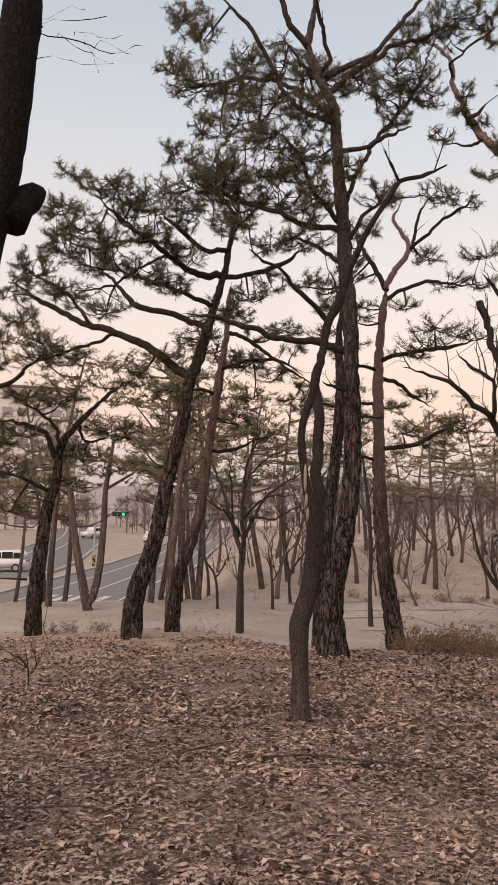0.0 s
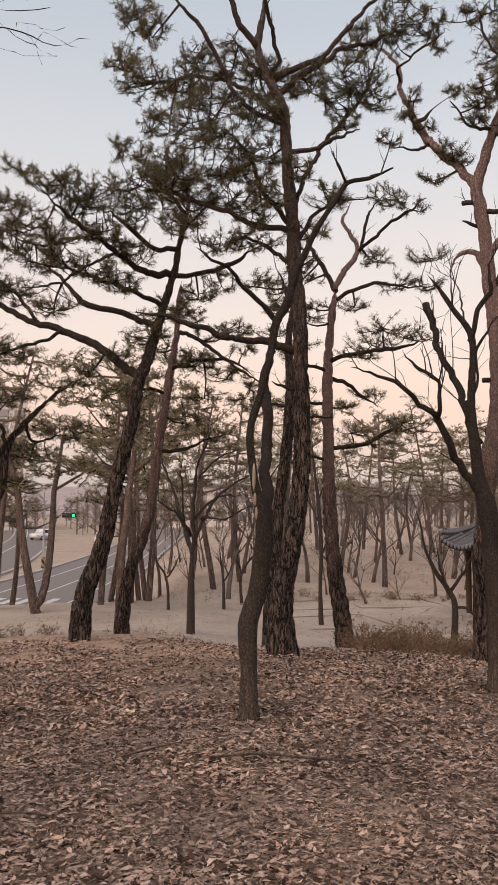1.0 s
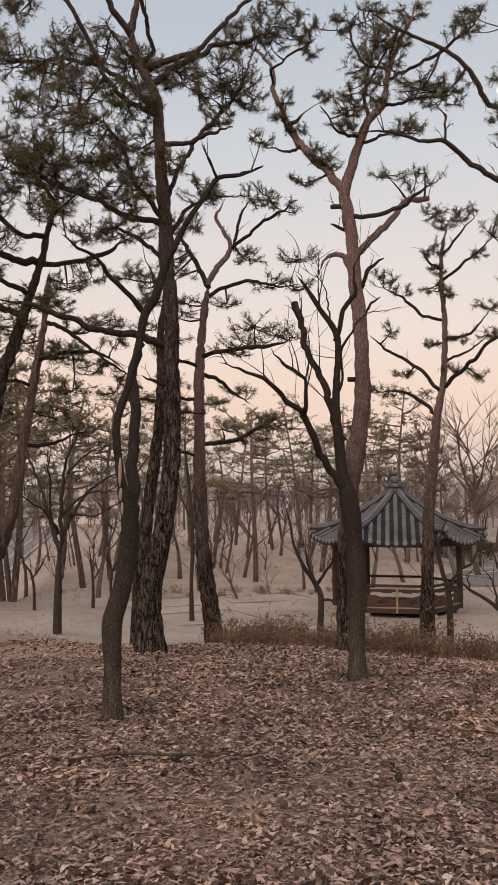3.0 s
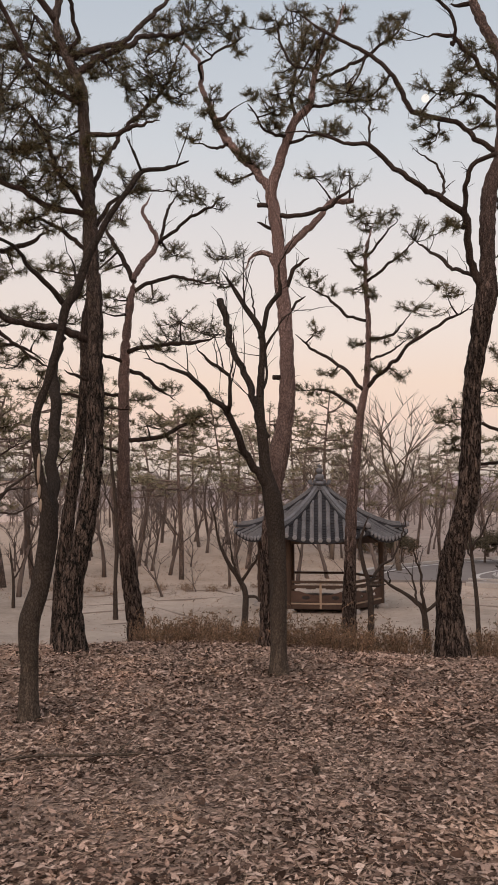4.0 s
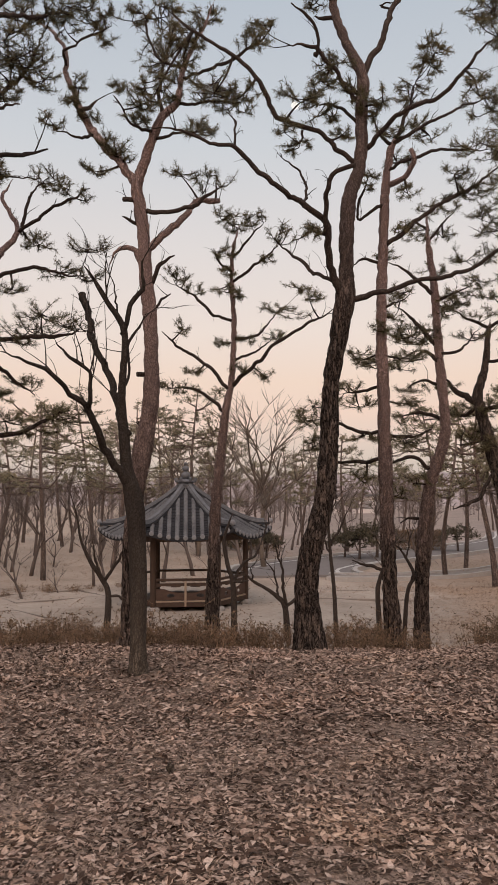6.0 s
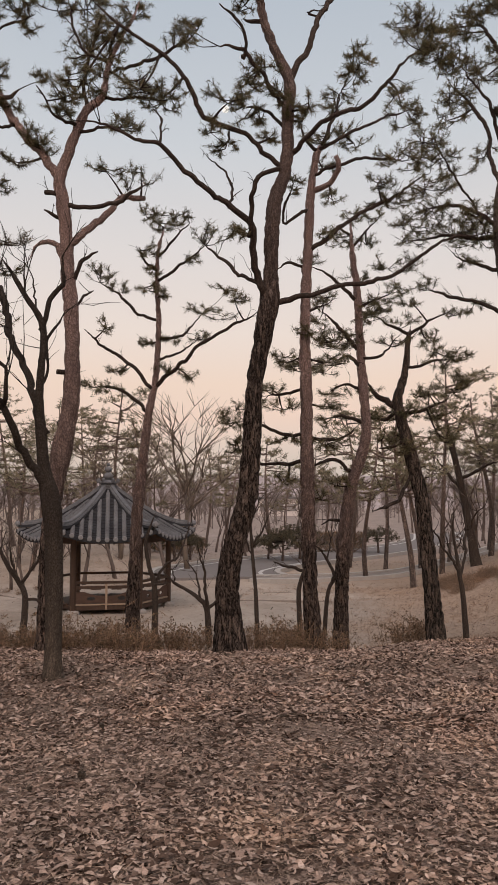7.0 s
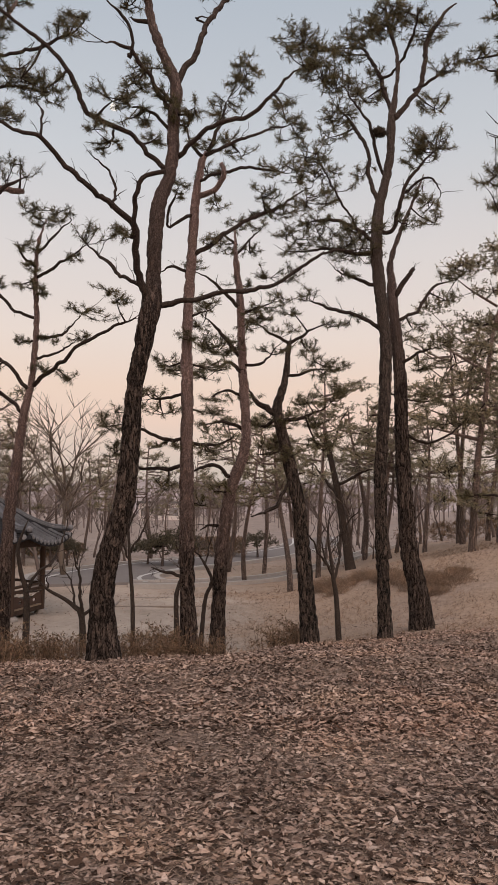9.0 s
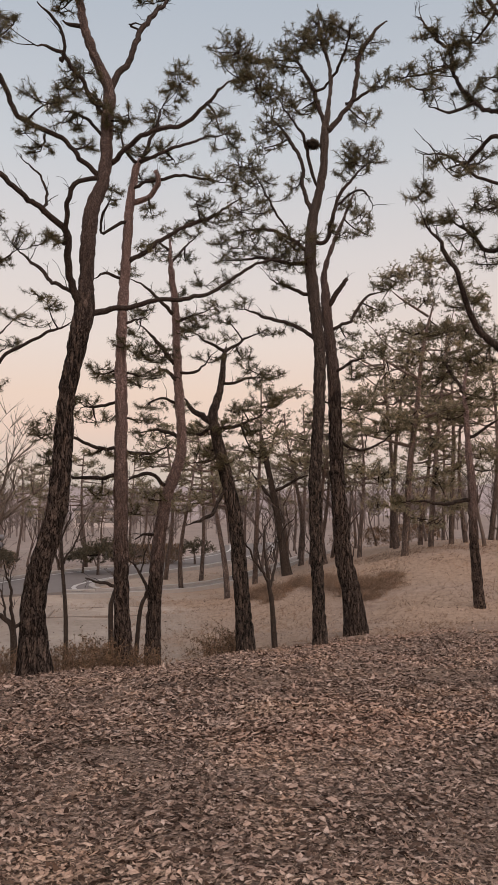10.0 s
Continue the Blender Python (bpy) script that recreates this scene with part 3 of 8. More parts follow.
leaf_litter("large_leaves", 12, 700, 2.2, 6.0, -26, 72, 0.075, 0.25, (0.17, 0.28), 0.9, -0.2, "large pale curled oak leaves lying on the litter", LEAVES)
needle_litter(64000)

# ---- the hexagonal pavilion ----
def lathe(bm, profile, sides=18, m=None):
    rings = []
    for r, z in profile:
        rings.append([bm.verts.new((r * math.cos(2 * math.pi * k / sides), r * math.sin(2 * math.pi * k / sides), z)) for k in range(sides)])
    for a, b in zip(rings, rings[1:]):
        for k in range(sides):
            bm.faces.new((a[k], a[(k + 1) % sides], b[(k + 1) % sides], b[k]))
    bm.faces.new(rings[0][::-1])
    bm.faces.new(rings[-1])
    if m is not None:
        bmesh.ops.transform(bm, matrix=m, verts=[v for ring in rings for v in ring])


def roof_z(t, s):
    """Height of the roof: t from the peak to the eave, s across a face from -1 to 1. Hollow slope, lifted corners."""
    return 3.50 - 1.53 * (1.40 * t - 0.40 * t * t) + 0.25 * t ** 3 * s * s


def pavilion(x, y, turn):
    root = tagged(new("pavilion"), "open hexagonal wooden pavilion with a grey tiled roof", "pavilion")
    root.matrix_basis = pose(x, y, height(x, y) - 0.02, 0, 0, turn)
    R, E = 1.76, 2.55
    corner = [(math.cos(math.radians(60 * k)), math.sin(math.radians(60 * k))) for k in range(6)]
    # floor: stone sill, then boards
    for k in range(6):
        bm = bmesh.new()
        lathe(bm, [(0.19, -0.12), (0.19, 0.06), (0.15, 0.12)], 12, pose(corner[k][0] * R, corner[k][1] * R, 0))
        part("stone_pad", bm, STONE, root)
    bm = bmesh.new()
    lathe(bm, [(R - 0.10, 0.10), (R - 0.10, 0.19)], 6)
    part("floor_frame", bm, WOOD, root)
    for k in range(15):
        cx = -1.5 + k * 0.214
        half = min(math.sqrt(3) / 2 * 1.66, (1.66 - abs(cx)) * math.sqrt(3))
        bm = bmesh.new()
        box(bm, (cx - 0.103, -half, 0.194), (cx + 0.103, half, 0.224), 0.006)
        part("floor_board", bm, WOOD, root)
    for k in range(6):
        bm = bmesh.new()
        lathe(bm, [(0.080, 0.12), (0.083, 0.9), (0.079, 1.80), (0.075, 2.12)], 16, pose(corner[k][0] * R, corner[k][1] * R, 0))
        part("post", bm, WOOD, root, "round red-brown timber post", smooth=False)
    # beams, benches and railings on each side; one side stays free as the entrance
    for k in range(6):
        a, b = Vector((*corner[k], 0)) * R, Vector((*corner[(k + 1) % 6], 0)) * R
        mid, ang = (a + b) / 2, math.degrees(math.atan2((b - a).y, (b - a).x))
        m = pose(mid.x, mid.y, 0, 0, 0, ang)
        half = R / 2 - 0.08
        bm = bmesh.new()
        box(bm, (-half, -0.05, 1.87), (half, 0.05, 2.05), 0.012, m)
        part("beam", bm, WOOD, root)
        if k == 2:
            continue
        rail = part("railing", bmesh.new(), WOOD, root, "carved timber railing with a bench panel")
        bm = bmesh.new()
        box(bm, (-half, -0.04, 0.81), (half, 0.04, 0.88), 0.015, m)
        part("handrail", bm, WOOD, rail)
        if k in (0, 1, 5):
            continue
        bm = bmesh.new()
        for n in range(48):
            x0, x1 = -half + n * half / 24, -half + (n + 1) * half / 24
            s = (x0 + x1) / 2 / half
            top = 0.60 - 0.12 * max(0, 1 - (s / 0.72) ** 2)
            hole = 0.09 * math.sqrt(max(0, 1 - ((abs(s) - 0.50) / 0.13) ** 2))
            if hole > 0.01:
                box(bm, (x0, -0.018, 0.30), (x1, 0.018, 0.42 - hole * 0.5), 0, m)
                box(bm, (x0, -0.018, 0.42 + hole * 0.6), (x1, 0.018, top), 0, m)
            else:
                box(bm, (x0, -0.018, 0.30), (x1, 0.018, top), 0, m)
        bmesh.ops.remove_doubles(bm, verts=bm.verts, dist=0.0005)
        part("bench_panel", bm, WOOD_RED, rail, "red-brown panel with two cut openings")
        bm = bmesh.new()
        box(bm, (-half, -0.03, 0.12), (half, 0.03, 0.235), 0.008, m)
        part("toe_board", bm, WOOD, rail)
        bm = bmesh.new()
        box(bm, (-half, -0.036, 0.245), (half, 0.036, 0.285), 0.006, m)
        part("lower_rail", bm, WOOD_PALE, rail, "pale worn lower rail")
        bm = bmesh.new()
        box(bm, (-0.03, -0.032, 0.12), (0.03, 0.032, 0.81), 0.008, m)
        part("baluster", bm, WOOD_PALE, rail, "pale worn middle baluster")
        bm = bmesh.new()
        for n in range(12):
            x0, x1 = -half + n * half / 6, -half + (n + 1) * half / 6
            s = (x0 + x1) / 2 / half
            box(bm, (x0, -0.02, 0.665 + 0.02 * math.cos(9 * s)), (x1, 0.02, 0.755), 0, m)
        part("curved_bracket", bm, WOOD, rail)
        bm = bmesh.new()
        box(bm, (-half + 0.08, 0.06, 0.46), (half - 0.08, 0.34, 0.49), 0.01, m)
        part("bench_seat", bm, WOOD, root)
    # rafters
    for k in range(6):
        for s in (-0.75, -0.45, -0.15, 0.15, 0.45, 0.75):
            a = Vector((*corner[k], 0)).lerp(Vector((*corner[(k + 1) % 6], 0)), (s + 1) / 2)
            n = Vector((*corner[k], 0)).lerp(Vector((*corner[(k + 1) % 6], 0)), 0.5).normalized()
            p0, p1 = a * R * 0.75, a * (E - 0.10)
            z0, z1 = roof_z(0.75 * R / E, s) - 0.10, roof_z(0.96, s) - 0.11
            v, f = tube(np.array([(p0.x, p0.y, z0, 0.035), (p1.x, p1.y, z1, 0.035)]), 8)
            put("rafter", mesh_of("rafter", v, f, WOOD), root)
    # roof deck and tiles
    for k in range(6):
        c0, c1 = Vector((*corner[k], 0)), Vector((*corner[(k + 1) % 6], 0))
        side = (c1 - c0).normalized()
        out = ((c0 + c1) / 2).normalized()
        deep = E * math.sqrt(3) / 2

        def place(u, t, lift=0.0):
            s = 0 if t < 1e-6 else u / (E / 2 * t)
            p = out * (deep * t) + side * u
            return Vector((p.x, p.y, roof_z(t, max(-1, min(1, s))) + lift))

        verts, faces = [], []
        rows, cols = 18, 12
        for i in range(rows):
            for lip in (0, 1):
                t = 0.03 + 0.97 * (i + lip) / rows
                for j in range(cols + 1):
                    u = (2 * j / cols - 1) * E / 2 * t
                    verts.append(place(u, t, 0.028 * lip))
        for i in range(2 * rows - 1):
            for j in range(cols):
                o = i * (cols + 1) + j
                faces.append((o, o + 1, o + cols + 2, o + cols + 1))
        under = len(verts)
        low = 8
        for i in range(low + 1):
            t = 0.03 + 0.97 * i / low
            for j in range(cols + 1):
                verts.append(place((2 * j / cols - 1) * E / 2 * t, t, -0.07))
        for j in range(cols):
            for i in range(low):
                o = under + i * (cols + 1) + j
                faces.append((o, o + cols + 1, o + cols + 2, o + 1))
            o = under + low * (cols + 1) + j
            faces.append(((2 * rows - 1) * (cols + 1) + j, (2 * rows - 1) * (cols + 1) + j + 1, o + 1, o))
        me = mesh_of("pan_tiles", verts, [tuple(f) for f in faces], TILE_SHADED)
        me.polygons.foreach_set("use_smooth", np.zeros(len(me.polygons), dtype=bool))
        deck = put("roof_slope", me, root, "roof slope of grey clay tiles, rib shade in the colour")
        count = 11
        for j in range(count):
            u = (j - (count - 1) / 2) * E / (count + 0.4)
            t0 = max(0.10, abs(u) / (E / 2) + 0.03)
            n = max(2, int((1.0 - t0) * 17))
            verts, faces = [], []
            for i in range(n):
                for lip, r in ((0, 0.052), (1, 0.062)):
                    t = t0 + (1.005 - t0) * (i + lip) / n
                    c = place(u, t, 0.02)
                    for q in range(7):
                        a = math.pi * q / 6
                        verts.append(c + side * (r * math.cos(a)) + Vector((0, 0, r * 1.05 * math.sin(a))))
            for i in range(2 * n - 1):
                for q in range(6):
                    o = i * 7 + q
                    faces.append((o, o + 1, o + 8, o + 7))
            faces.append(tuple(range((2 * n - 1) * 7, (2 * n) * 7)))
            put("rib_tile", mesh_of("rib_tile", verts, faces, TILE), deck)
            c = place(u, 1.0, 0.03)
            bm = bmesh.new()
            lathe(bm, [(0.062, -0.012), (0.066, 0.0), (0.05, 0.014)], 12, Matrix.Translation(c + out * 0.012) @ out.to_track_quat("Z", "Y").to_matrix().to_4x4())
            part("end_tile", bm, TILE_LIGHT, deck)
    for k in range(6):
        c = Vector((*corner[k], 0))
        side = Vector((-c.y, c.x, 0))
        for lay, (w, h0, h1) in enumerate(((0.11, 0.0, 0.07), (0.085, 0.07, 0.13), (0.06, 0.13, 0.185))):
            verts, faces = [], []
            for i in range(13):
                t = 0.05 + (0.97 - 0.03 * lay - 0.05) * i / 12
                up = 0.08 * max(0, t - 0.8) / 0.2
                p = c * (E * t) + Vector((0, 0, roof_z(t, 1) + up))
                for dx, dz in ((-w, h0), (-w * 0.92, h1 - 0.012), (-w * 0.6, h1), (w * 0.6, h1), (w * 0.92, h1 - 0.012), (w, h0)):
                    verts.append(p + side * dx + Vector((0, 0, dz)))
            for i in range(12):
                for q in range(5):
                    o = i * 6 + q
                    faces.append((o, o + 1, o + 7, o + 6))
            faces += [tuple(range(6)), tuple(range(72, 78))]
            # the lowest course has the shade of the ridge side in its colour
            ridge = mesh_of("hip_ridge", verts, faces, (TILE_SHADED, TILE, TILE)[lay])
            ridge.polygons.foreach_set("use_smooth", np.zeros(len(ridge.polygons), dtype=bool))
            put("hip_ridge", ridge, root)
        bm = bmesh.new()
        lathe(bm, [(0.02, -0.07), (0.075, -0.05), (0.085, 0.0), (0.06, 0.05), (0.01, 0.065)], 10,
              Matrix.Translation(c * (E * 0.985) + Vector((0, 0, roof_z(0.98, 1) + 0.17))) @ c.to_track_quat("Z", "Y").to_matrix().to_4x4())
        part("ridge_end", bm, TILE_LIGHT, root, "pale ridge end tile")
    bm = bmesh.new()
    lathe(bm, [(0.24, 3.38), (0.26, 3.46), (0.19, 3.49), (0.19, 3.52), (0.27, 3.54), (0.27, 3.58), (0.15, 3.61), (0.08, 3.65)], 18)
    part("roof_collar", bm, TILE, root)
    for k in range(6):
        bm = bmesh.new()
        box(bm, (-0.05, -0.03, 0), (0.06, 0.03, 0.13), 0.02, pose(0, 0, 3.56, 0, 0, 60 * k) @ pose(0.25, 0, 0, 0, 20, 0))
        part("collar_horn", bm, TILE, root)
    for z, r in ((3.75, 0.14), (3.95, 0.105), (4.09, 0.06)):
        bm = bmesh.new()
        lathe(bm, [(r * math.sin(math.pi * q / 10), z - r * 0.85 * math.cos(math.pi * q / 10)) for q in range(1, 10)], 16)
        part("finial", bm, TILE, root, "round stacked stone finial", smooth=True)
    return root


pavilion(7.28, 20.92, 41.8)

# ---- the trees near the path ----
t = Tree("leafless_tree", (-0.02, 6.48), 1.8, 11, "slim dark-barked leafless tree with a crooked forked stem on leaf litter", bark="smooth")
t.trunk((-0, 0, -0.21, 0.1187), (-0.01, 0, 0.14, 0.085), (-0.01, 0, 0.43, 0.076), (-0.02, 0, 0.76, 0.088), (0.06, 0, 1.06, 0.081), (0.11, 0, 1.4, 0.077), (0.12, 0, 1.62, 0.074), (0.07, 0, 1.84, 0.05), (0.02, 0, 2.09, 0.037), (-0.01, 0, 2.47, 0.035), (0.08, 0, 2.8, 0.033), (0.17, 0, 3.18, 0.035), (0.22, 0, 3.46, 0.041), (0.31, 0, 3.62, 0.038), (0.39, 0, 3.9, 0.038), (0.47, 0, 4.08, 0.033), (0.59, 0, 4.34, 0.028), (0.77, 0, 4.62, 0.026), (0.87, 0, 4.77, 0.023), (1.07, 0, 4.81, 0.018), (1.29, 0, 4.91, 0.0035))
t.limb((0.13, 0, 1.59, 0.064), (0.16, 0.12, 1.84, 0.061), (0.2, 0.27, 2.16, 0.057), (0.22, 0.45, 2.54, 0.054), (0.19, 0.61, 2.89, 0.052), (0.16, 0.72, 3.14, 0.048), (0.21, 0.83, 3.39, 0.04))
t.limb((0.22, 0, 3.46, 0.028), (0.11, -0.1, 3.59, 0.025), (-0.04, -0.21, 3.69, 0.02), (-0.2, -0.33, 3.83, 0.017), (-0.33, -0.42, 3.88, 0.014), (-0.47, -0.52, 3.96, 0.0032))
t.limb((0.87, 0, 4.77, 0.015), (0.79, -0.08, 4.9, 0.013), (0.7, -0.15, 5, 0.0045))
t.limb((1.07, 0, 4.81, 0.013), (1.17, -0.02, 4.84, 0.01), (1.29, -0.05, 4.9, 0.0023))
t.limb((0.31, 0, 3.62, 0.013), (0.28, 0.12, 3.87, 0.01), (0.21, 0.21, 4.06, 0.0023))
FIRST = t.finish(twiggy=1)
t = Tree("pine_tree", (0.29, 9.88), -0.5, 12, "tall red pine with thick plated bark and dense crown", slim=0.86)
t.trunk((0, 0, -0.13, 0.2722), (-0.03, 0, 0.39, 0.2), (-0, 0, 0.9, 0.178), (0.14, 0, 1.57, 0.153), (0.23, 0, 2.31, 0.139), (0.25, 0, 3.07, 0.132), (0.23, 0, 3.84, 0.126), (0.21, 0, 4.54, 0.123), (0.15, 0, 5.17, 0.12), (0.12, 0, 5.81, 0.113), (0.06, 0, 6.46, 0.098), (0.02, 0, 7.04, 0.091), (-0.02, 0, 7.53, 0.079), (-0.25, 0, 8.01, 0.08), (-0.38, 0, 8.48, 0.068), (-0.31, 0, 8.9, 0.052), (-0.27, 0, 9.5, 0.014))
t.limb((0.15, 0, 4.06, 0.057), (-0.24, -0.15, 4.14, 0.053), (-0.68, -0.32, 4.16, 0.045), (-1.19, -0.52, 4.27, 0.037), (-1.51, -0.65, 4.35, 0.029), (-1.88, -0.81, 4.39, 0.0081))
t.limb((0.11, 0, 5.72, 0.047), (-0.13, 0.04, 5.8, 0.043), (-0.57, 0.12, 5.95, 0.04), (-0.9, 0.18, 6.18, 0.036), (-1.48, 0.28, 6.41, 0.033), (-2.09, 0.38, 6.59, 0.0094))
t.limb((0.06, 0, 5.83, 0.039), (-0.17, -0.17, 6.06, 0.035), (-0.36, -0.39, 6.41, 0.03), (-0.54, -0.58, 6.68, 0.022), (-0.83, -0.76, 6.84, 0.0068))
t.limb((-0.14, 0, 7.72, 0.052), (0.09, 0.15, 7.94, 0.048), (0.38, 0.36, 8.28, 0.045), (0.9, 0.69, 8.79, 0.038), (1.34, 0.94, 9.07, 0.03), (1.81, 1.22, 9.48, 0.0099))
t.limb((-0.2, 0, 7.96, 0.048), (0.09, 0.09, 8.16, 0.044), (0.54, 0.24, 8.45, 0.037), (0.87, 0.38, 8.93, 0.033), (1.25, 0.53, 9.39, 0.029), (1.65, 0.69, 9.89, 0.0094))
t.limb((-0.38, 0, 8.41, 0.048), (-0.62, -0.12, 8.71, 0.044), (-0.76, -0.25, 9.05, 0.036), (-0.81, -0.35, 9.35, 0.0122))
t.limb((0.07, 0, 6.89, 0.039), (0.4, -0.17, 6.87, 0.031), (0.73, -0.33, 6.89, 0.026), (1, -0.48, 6.94, 0.0068))
t.limb((0.09, 0, 5.97, 0.039), (0.26, 0.18, 6.33, 0.036), (0.51, 0.52, 7.07, 0.033), (0.86, 0.86, 7.76, 0.03), (1.28, 1.24, 8.54, 0.026), (1.5, 1.56, 9.3, 0.0081))
t.limb((-0.06, 0, 7.33, 0.04), (-0.45, -0.11, 7.49, 0.035), (-0.79, -0.24, 7.81, 0.031), (-1.01, -0.38, 8.28, 0.031), (-1.29, -0.5, 8.6, 0.027), (-1.63, -0.62, 8.87, 0.0086))
t.limb((-0.04, 0, 7.41, 0.036), (-0.6, 0.29, 7.94, 0.033), (-1.39, 0.63, 8.32, 0.03), (-2.14, 0.94, 8.47, 0.027), (-2.66, 1.18, 8.92, 0.0081))
t.limb((-0.22, 0, 8.05, 0.036), (-0.07, -0.13, 8.16, 0.031), (-0.12, -0.34, 8.4, 0.031), (-0.24, -0.57, 8.66, 0.027), (-0.21, -0.78, 8.9, 0.0086))
t.limb((0.14, 0, 5.57, 0.035), (0.46, 0.33, 6.18, 0.028), (0.79, 0.55, 6.43, 0.02), (1.4, 0.88, 6.6, 0.0058))
t.limb((0.11, 0, 5.25, 0.035), (-0.26, 0.22, 5.58, 0.028), (-0.58, 0.4, 5.78, 0.02), (-0.84, 0.53, 5.79, 0.0054))
t.limb((-0.25, 0, 8.01, 0.032), (-0.59, 0.17, 8.47, 0.024), (-0.77, 0.3, 8.87, 0.0076))
t.limb((0.18, 0, 3.53, 0.03), (-0.01, -0.1, 3.55, 0.023), (-0.16, -0.18, 3.61, 0.0068))
t.pads((-2.42, 1.28, 9.94, 0.51, 0.36), (-2.55, 1.09, 9.04, 0.4, 0.35), (-2.1, 0.74, 8.43, 0.57, 0.38), (-1.44, 0.4, 8.19, 0.63, 0.37), (-0.77, 0.37, 8.48, 0.47, 0.33), (-1.05, -0.08, 7.42, 0.83, 0.36), (-1.72, 0.59, 7.64, 0.56, 0.3), (-0.26, -0.12, 7.36, 0.45, 0.39), (-0.84, -0.59, 6.57, 0.71, 0.41), (-1.55, 0.13, 6.75, 0.61, 0.32), (-2.18, 0.42, 6.61, 0.63, 0.37), (-1.43, 0.52, 6.41, 0.72, 0.34), (-0.75, 0.38, 6.54, 0.63, 0.45), (-0.24, -0.39, 6.18, 0.36, 0.38), (-0.27, 0.21, 8.01, 0.62, 0.41))
t.pads((0.38, 0.22, 8.06, 0.47, 0.37), (1.06, 0.73, 8.43, 0.57, 0.38), (0.82, 0.82, 8.18, 0.41, 0.34), (1.28, 1.17, 9.34, 0.51, 0.36), (1.74, 0.75, 9.38, 0.57, 0.34), (0.62, 0.33, 6.38, 0.47, 0.25), (0.37, 0.09, 5.8, 0.46, 0.2), (-0.41, 0.07, 5.65, 0.46, 0.24), (0.88, 0.57, 7.64, 0.32, 0.21), (-1.75, -0.74, 8.24, 0.28, 0.3), (-1.32, 0.74, 8.84, 0.41, 0.34), (-2.42, 0.32, 7.14, 0.31, 0.21), (0.21, -0.14, 6.55, 0.3, 0.31), (1.41, 0.91, 8.16, 0.33, 0.26), (-1.87, 0.55, 7.05, 0.56, 0.34))
t.pads((-0.26, 0.19, 6.98, 0.39, 0.28), (-0.41, 0.13, 6.05, 0.38, 0.23))
t.pads((-0.99, 0.3, 5.68, 0.4, 0.23), (-0.4, -0.3, 4.93, 0.34, 0.18), (-1.36, 0, 5.88, 0.32, 0.16))
t.finish(density=600, twiggy=2)
t = Tree("pine_tree", (-2.68, 10.91), 14.6, 13, "leaning red pine with dark plated bark and long drooping limbs", slim=0.86)
t.trunk((0, 0, -0.12, 0.2251), (0.01, 0, 0.52, 0.181), (0.08, 0, 0.94, 0.165), (0.28, 0, 1.52, 0.149), (0.41, 0, 2.2, 0.133), (0.54, 0, 2.81, 0.121), (0.68, 0, 3.42, 0.117), (0.78, 0, 4.04, 0.118), (0.9, 0, 4.4, 0.11), (1, 0, 4.76, 0.097), (1.13, 0, 5.22, 0.08), (1.3, 0, 5.87, 0.067), (1.38, 0, 6.34, 0.054), (1.48, 0, 6.81, 0.041), (1.52, 0, 7.19, 0.0094))
t.limb((0.78, 0, 4.11, 0.074), (0.43, 0.24, 4.38, 0.071), (0.07, 0.51, 4.72, 0.068), (-0.39, 0.79, 4.99, 0.06), (-0.82, 1.04, 5.18, 0.057), (-1.32, 1.33, 5.43, 0.048), (-1.83, 1.62, 5.7, 0.039), (-2.32, 1.91, 6.06, 0.0113))
t.limb((1.08, 0, 4.97, 0.053), (0.63, 0.21, 5.14, 0.049), (-0.04, 0.51, 5.33, 0.05), (-0.25, 0.64, 5.58, 0.037), (-0.5, 0.81, 5.92, 0.028), (-0.76, 0.94, 6.14, 0.0086))
t.limb((1.28, 0, 5.8, 0.058), (0.76, -0.26, 5.77, 0.052), (0.41, -0.47, 5.88, 0.042), (0.05, -0.69, 6.04, 0.037), (-0.31, -0.92, 6.21, 0.032), (-0.6, -1.14, 6.41, 0.009))
t.limb((1.17, 0, 5.27, 0.044), (0.69, -0.16, 5.38, 0.035), (0.25, -0.3, 5.53, 0.03), (-0.17, -0.45, 5.63, 0.025), (-0.82, -0.65, 5.6, 0.0072))
t.limb((1.36, 0, 6.22, 0.045), (0.95, -0.22, 6.14, 0.039), (0.56, -0.49, 6.35, 0.034), (0.26, -0.68, 6.45, 0.0094))
t.limb((1.28, 0, 5.76, 0.045), (1.67, -0.07, 5.83, 0.04), (2.19, -0.16, 5.98, 0.036), (2.54, -0.24, 6.24, 0.0099))
t.limb((-0.82, 1.04, 5.18, 0.033), (-1.23, 1.25, 5.72, 0.029), (-1.63, 1.41, 6.04, 0.024), (-2.03, 1.55, 6.26, 0.0068))
t.limb((-0.39, 0.79, 4.99, 0.032), (-0.7, 0.72, 4.75, 0.027), (-1.13, 0.63, 4.57, 0.023), (-1.64, 0.52, 4.39, 0.0058))
t.limb((0.05, -0.68, 6.04, 0.025), (-0.26, -0.62, 5.99, 0.021), (-0.75, -0.53, 5.9, 0.017), (-1.26, -0.44, 6.16, 0.0058))
t.limb((0.41, -0.47, 5.88, 0.025), (0.03, -0.71, 5.64, 0.021), (-0.39, -1.01, 5.27, 0.02), (-0.9, -1.33, 5.02, 0.0049))
t.limb((1.48, 0, 6.76, 0.032), (1.1, -0.21, 7.02, 0.027), (0.64, -0.41, 7.12, 0.0076))
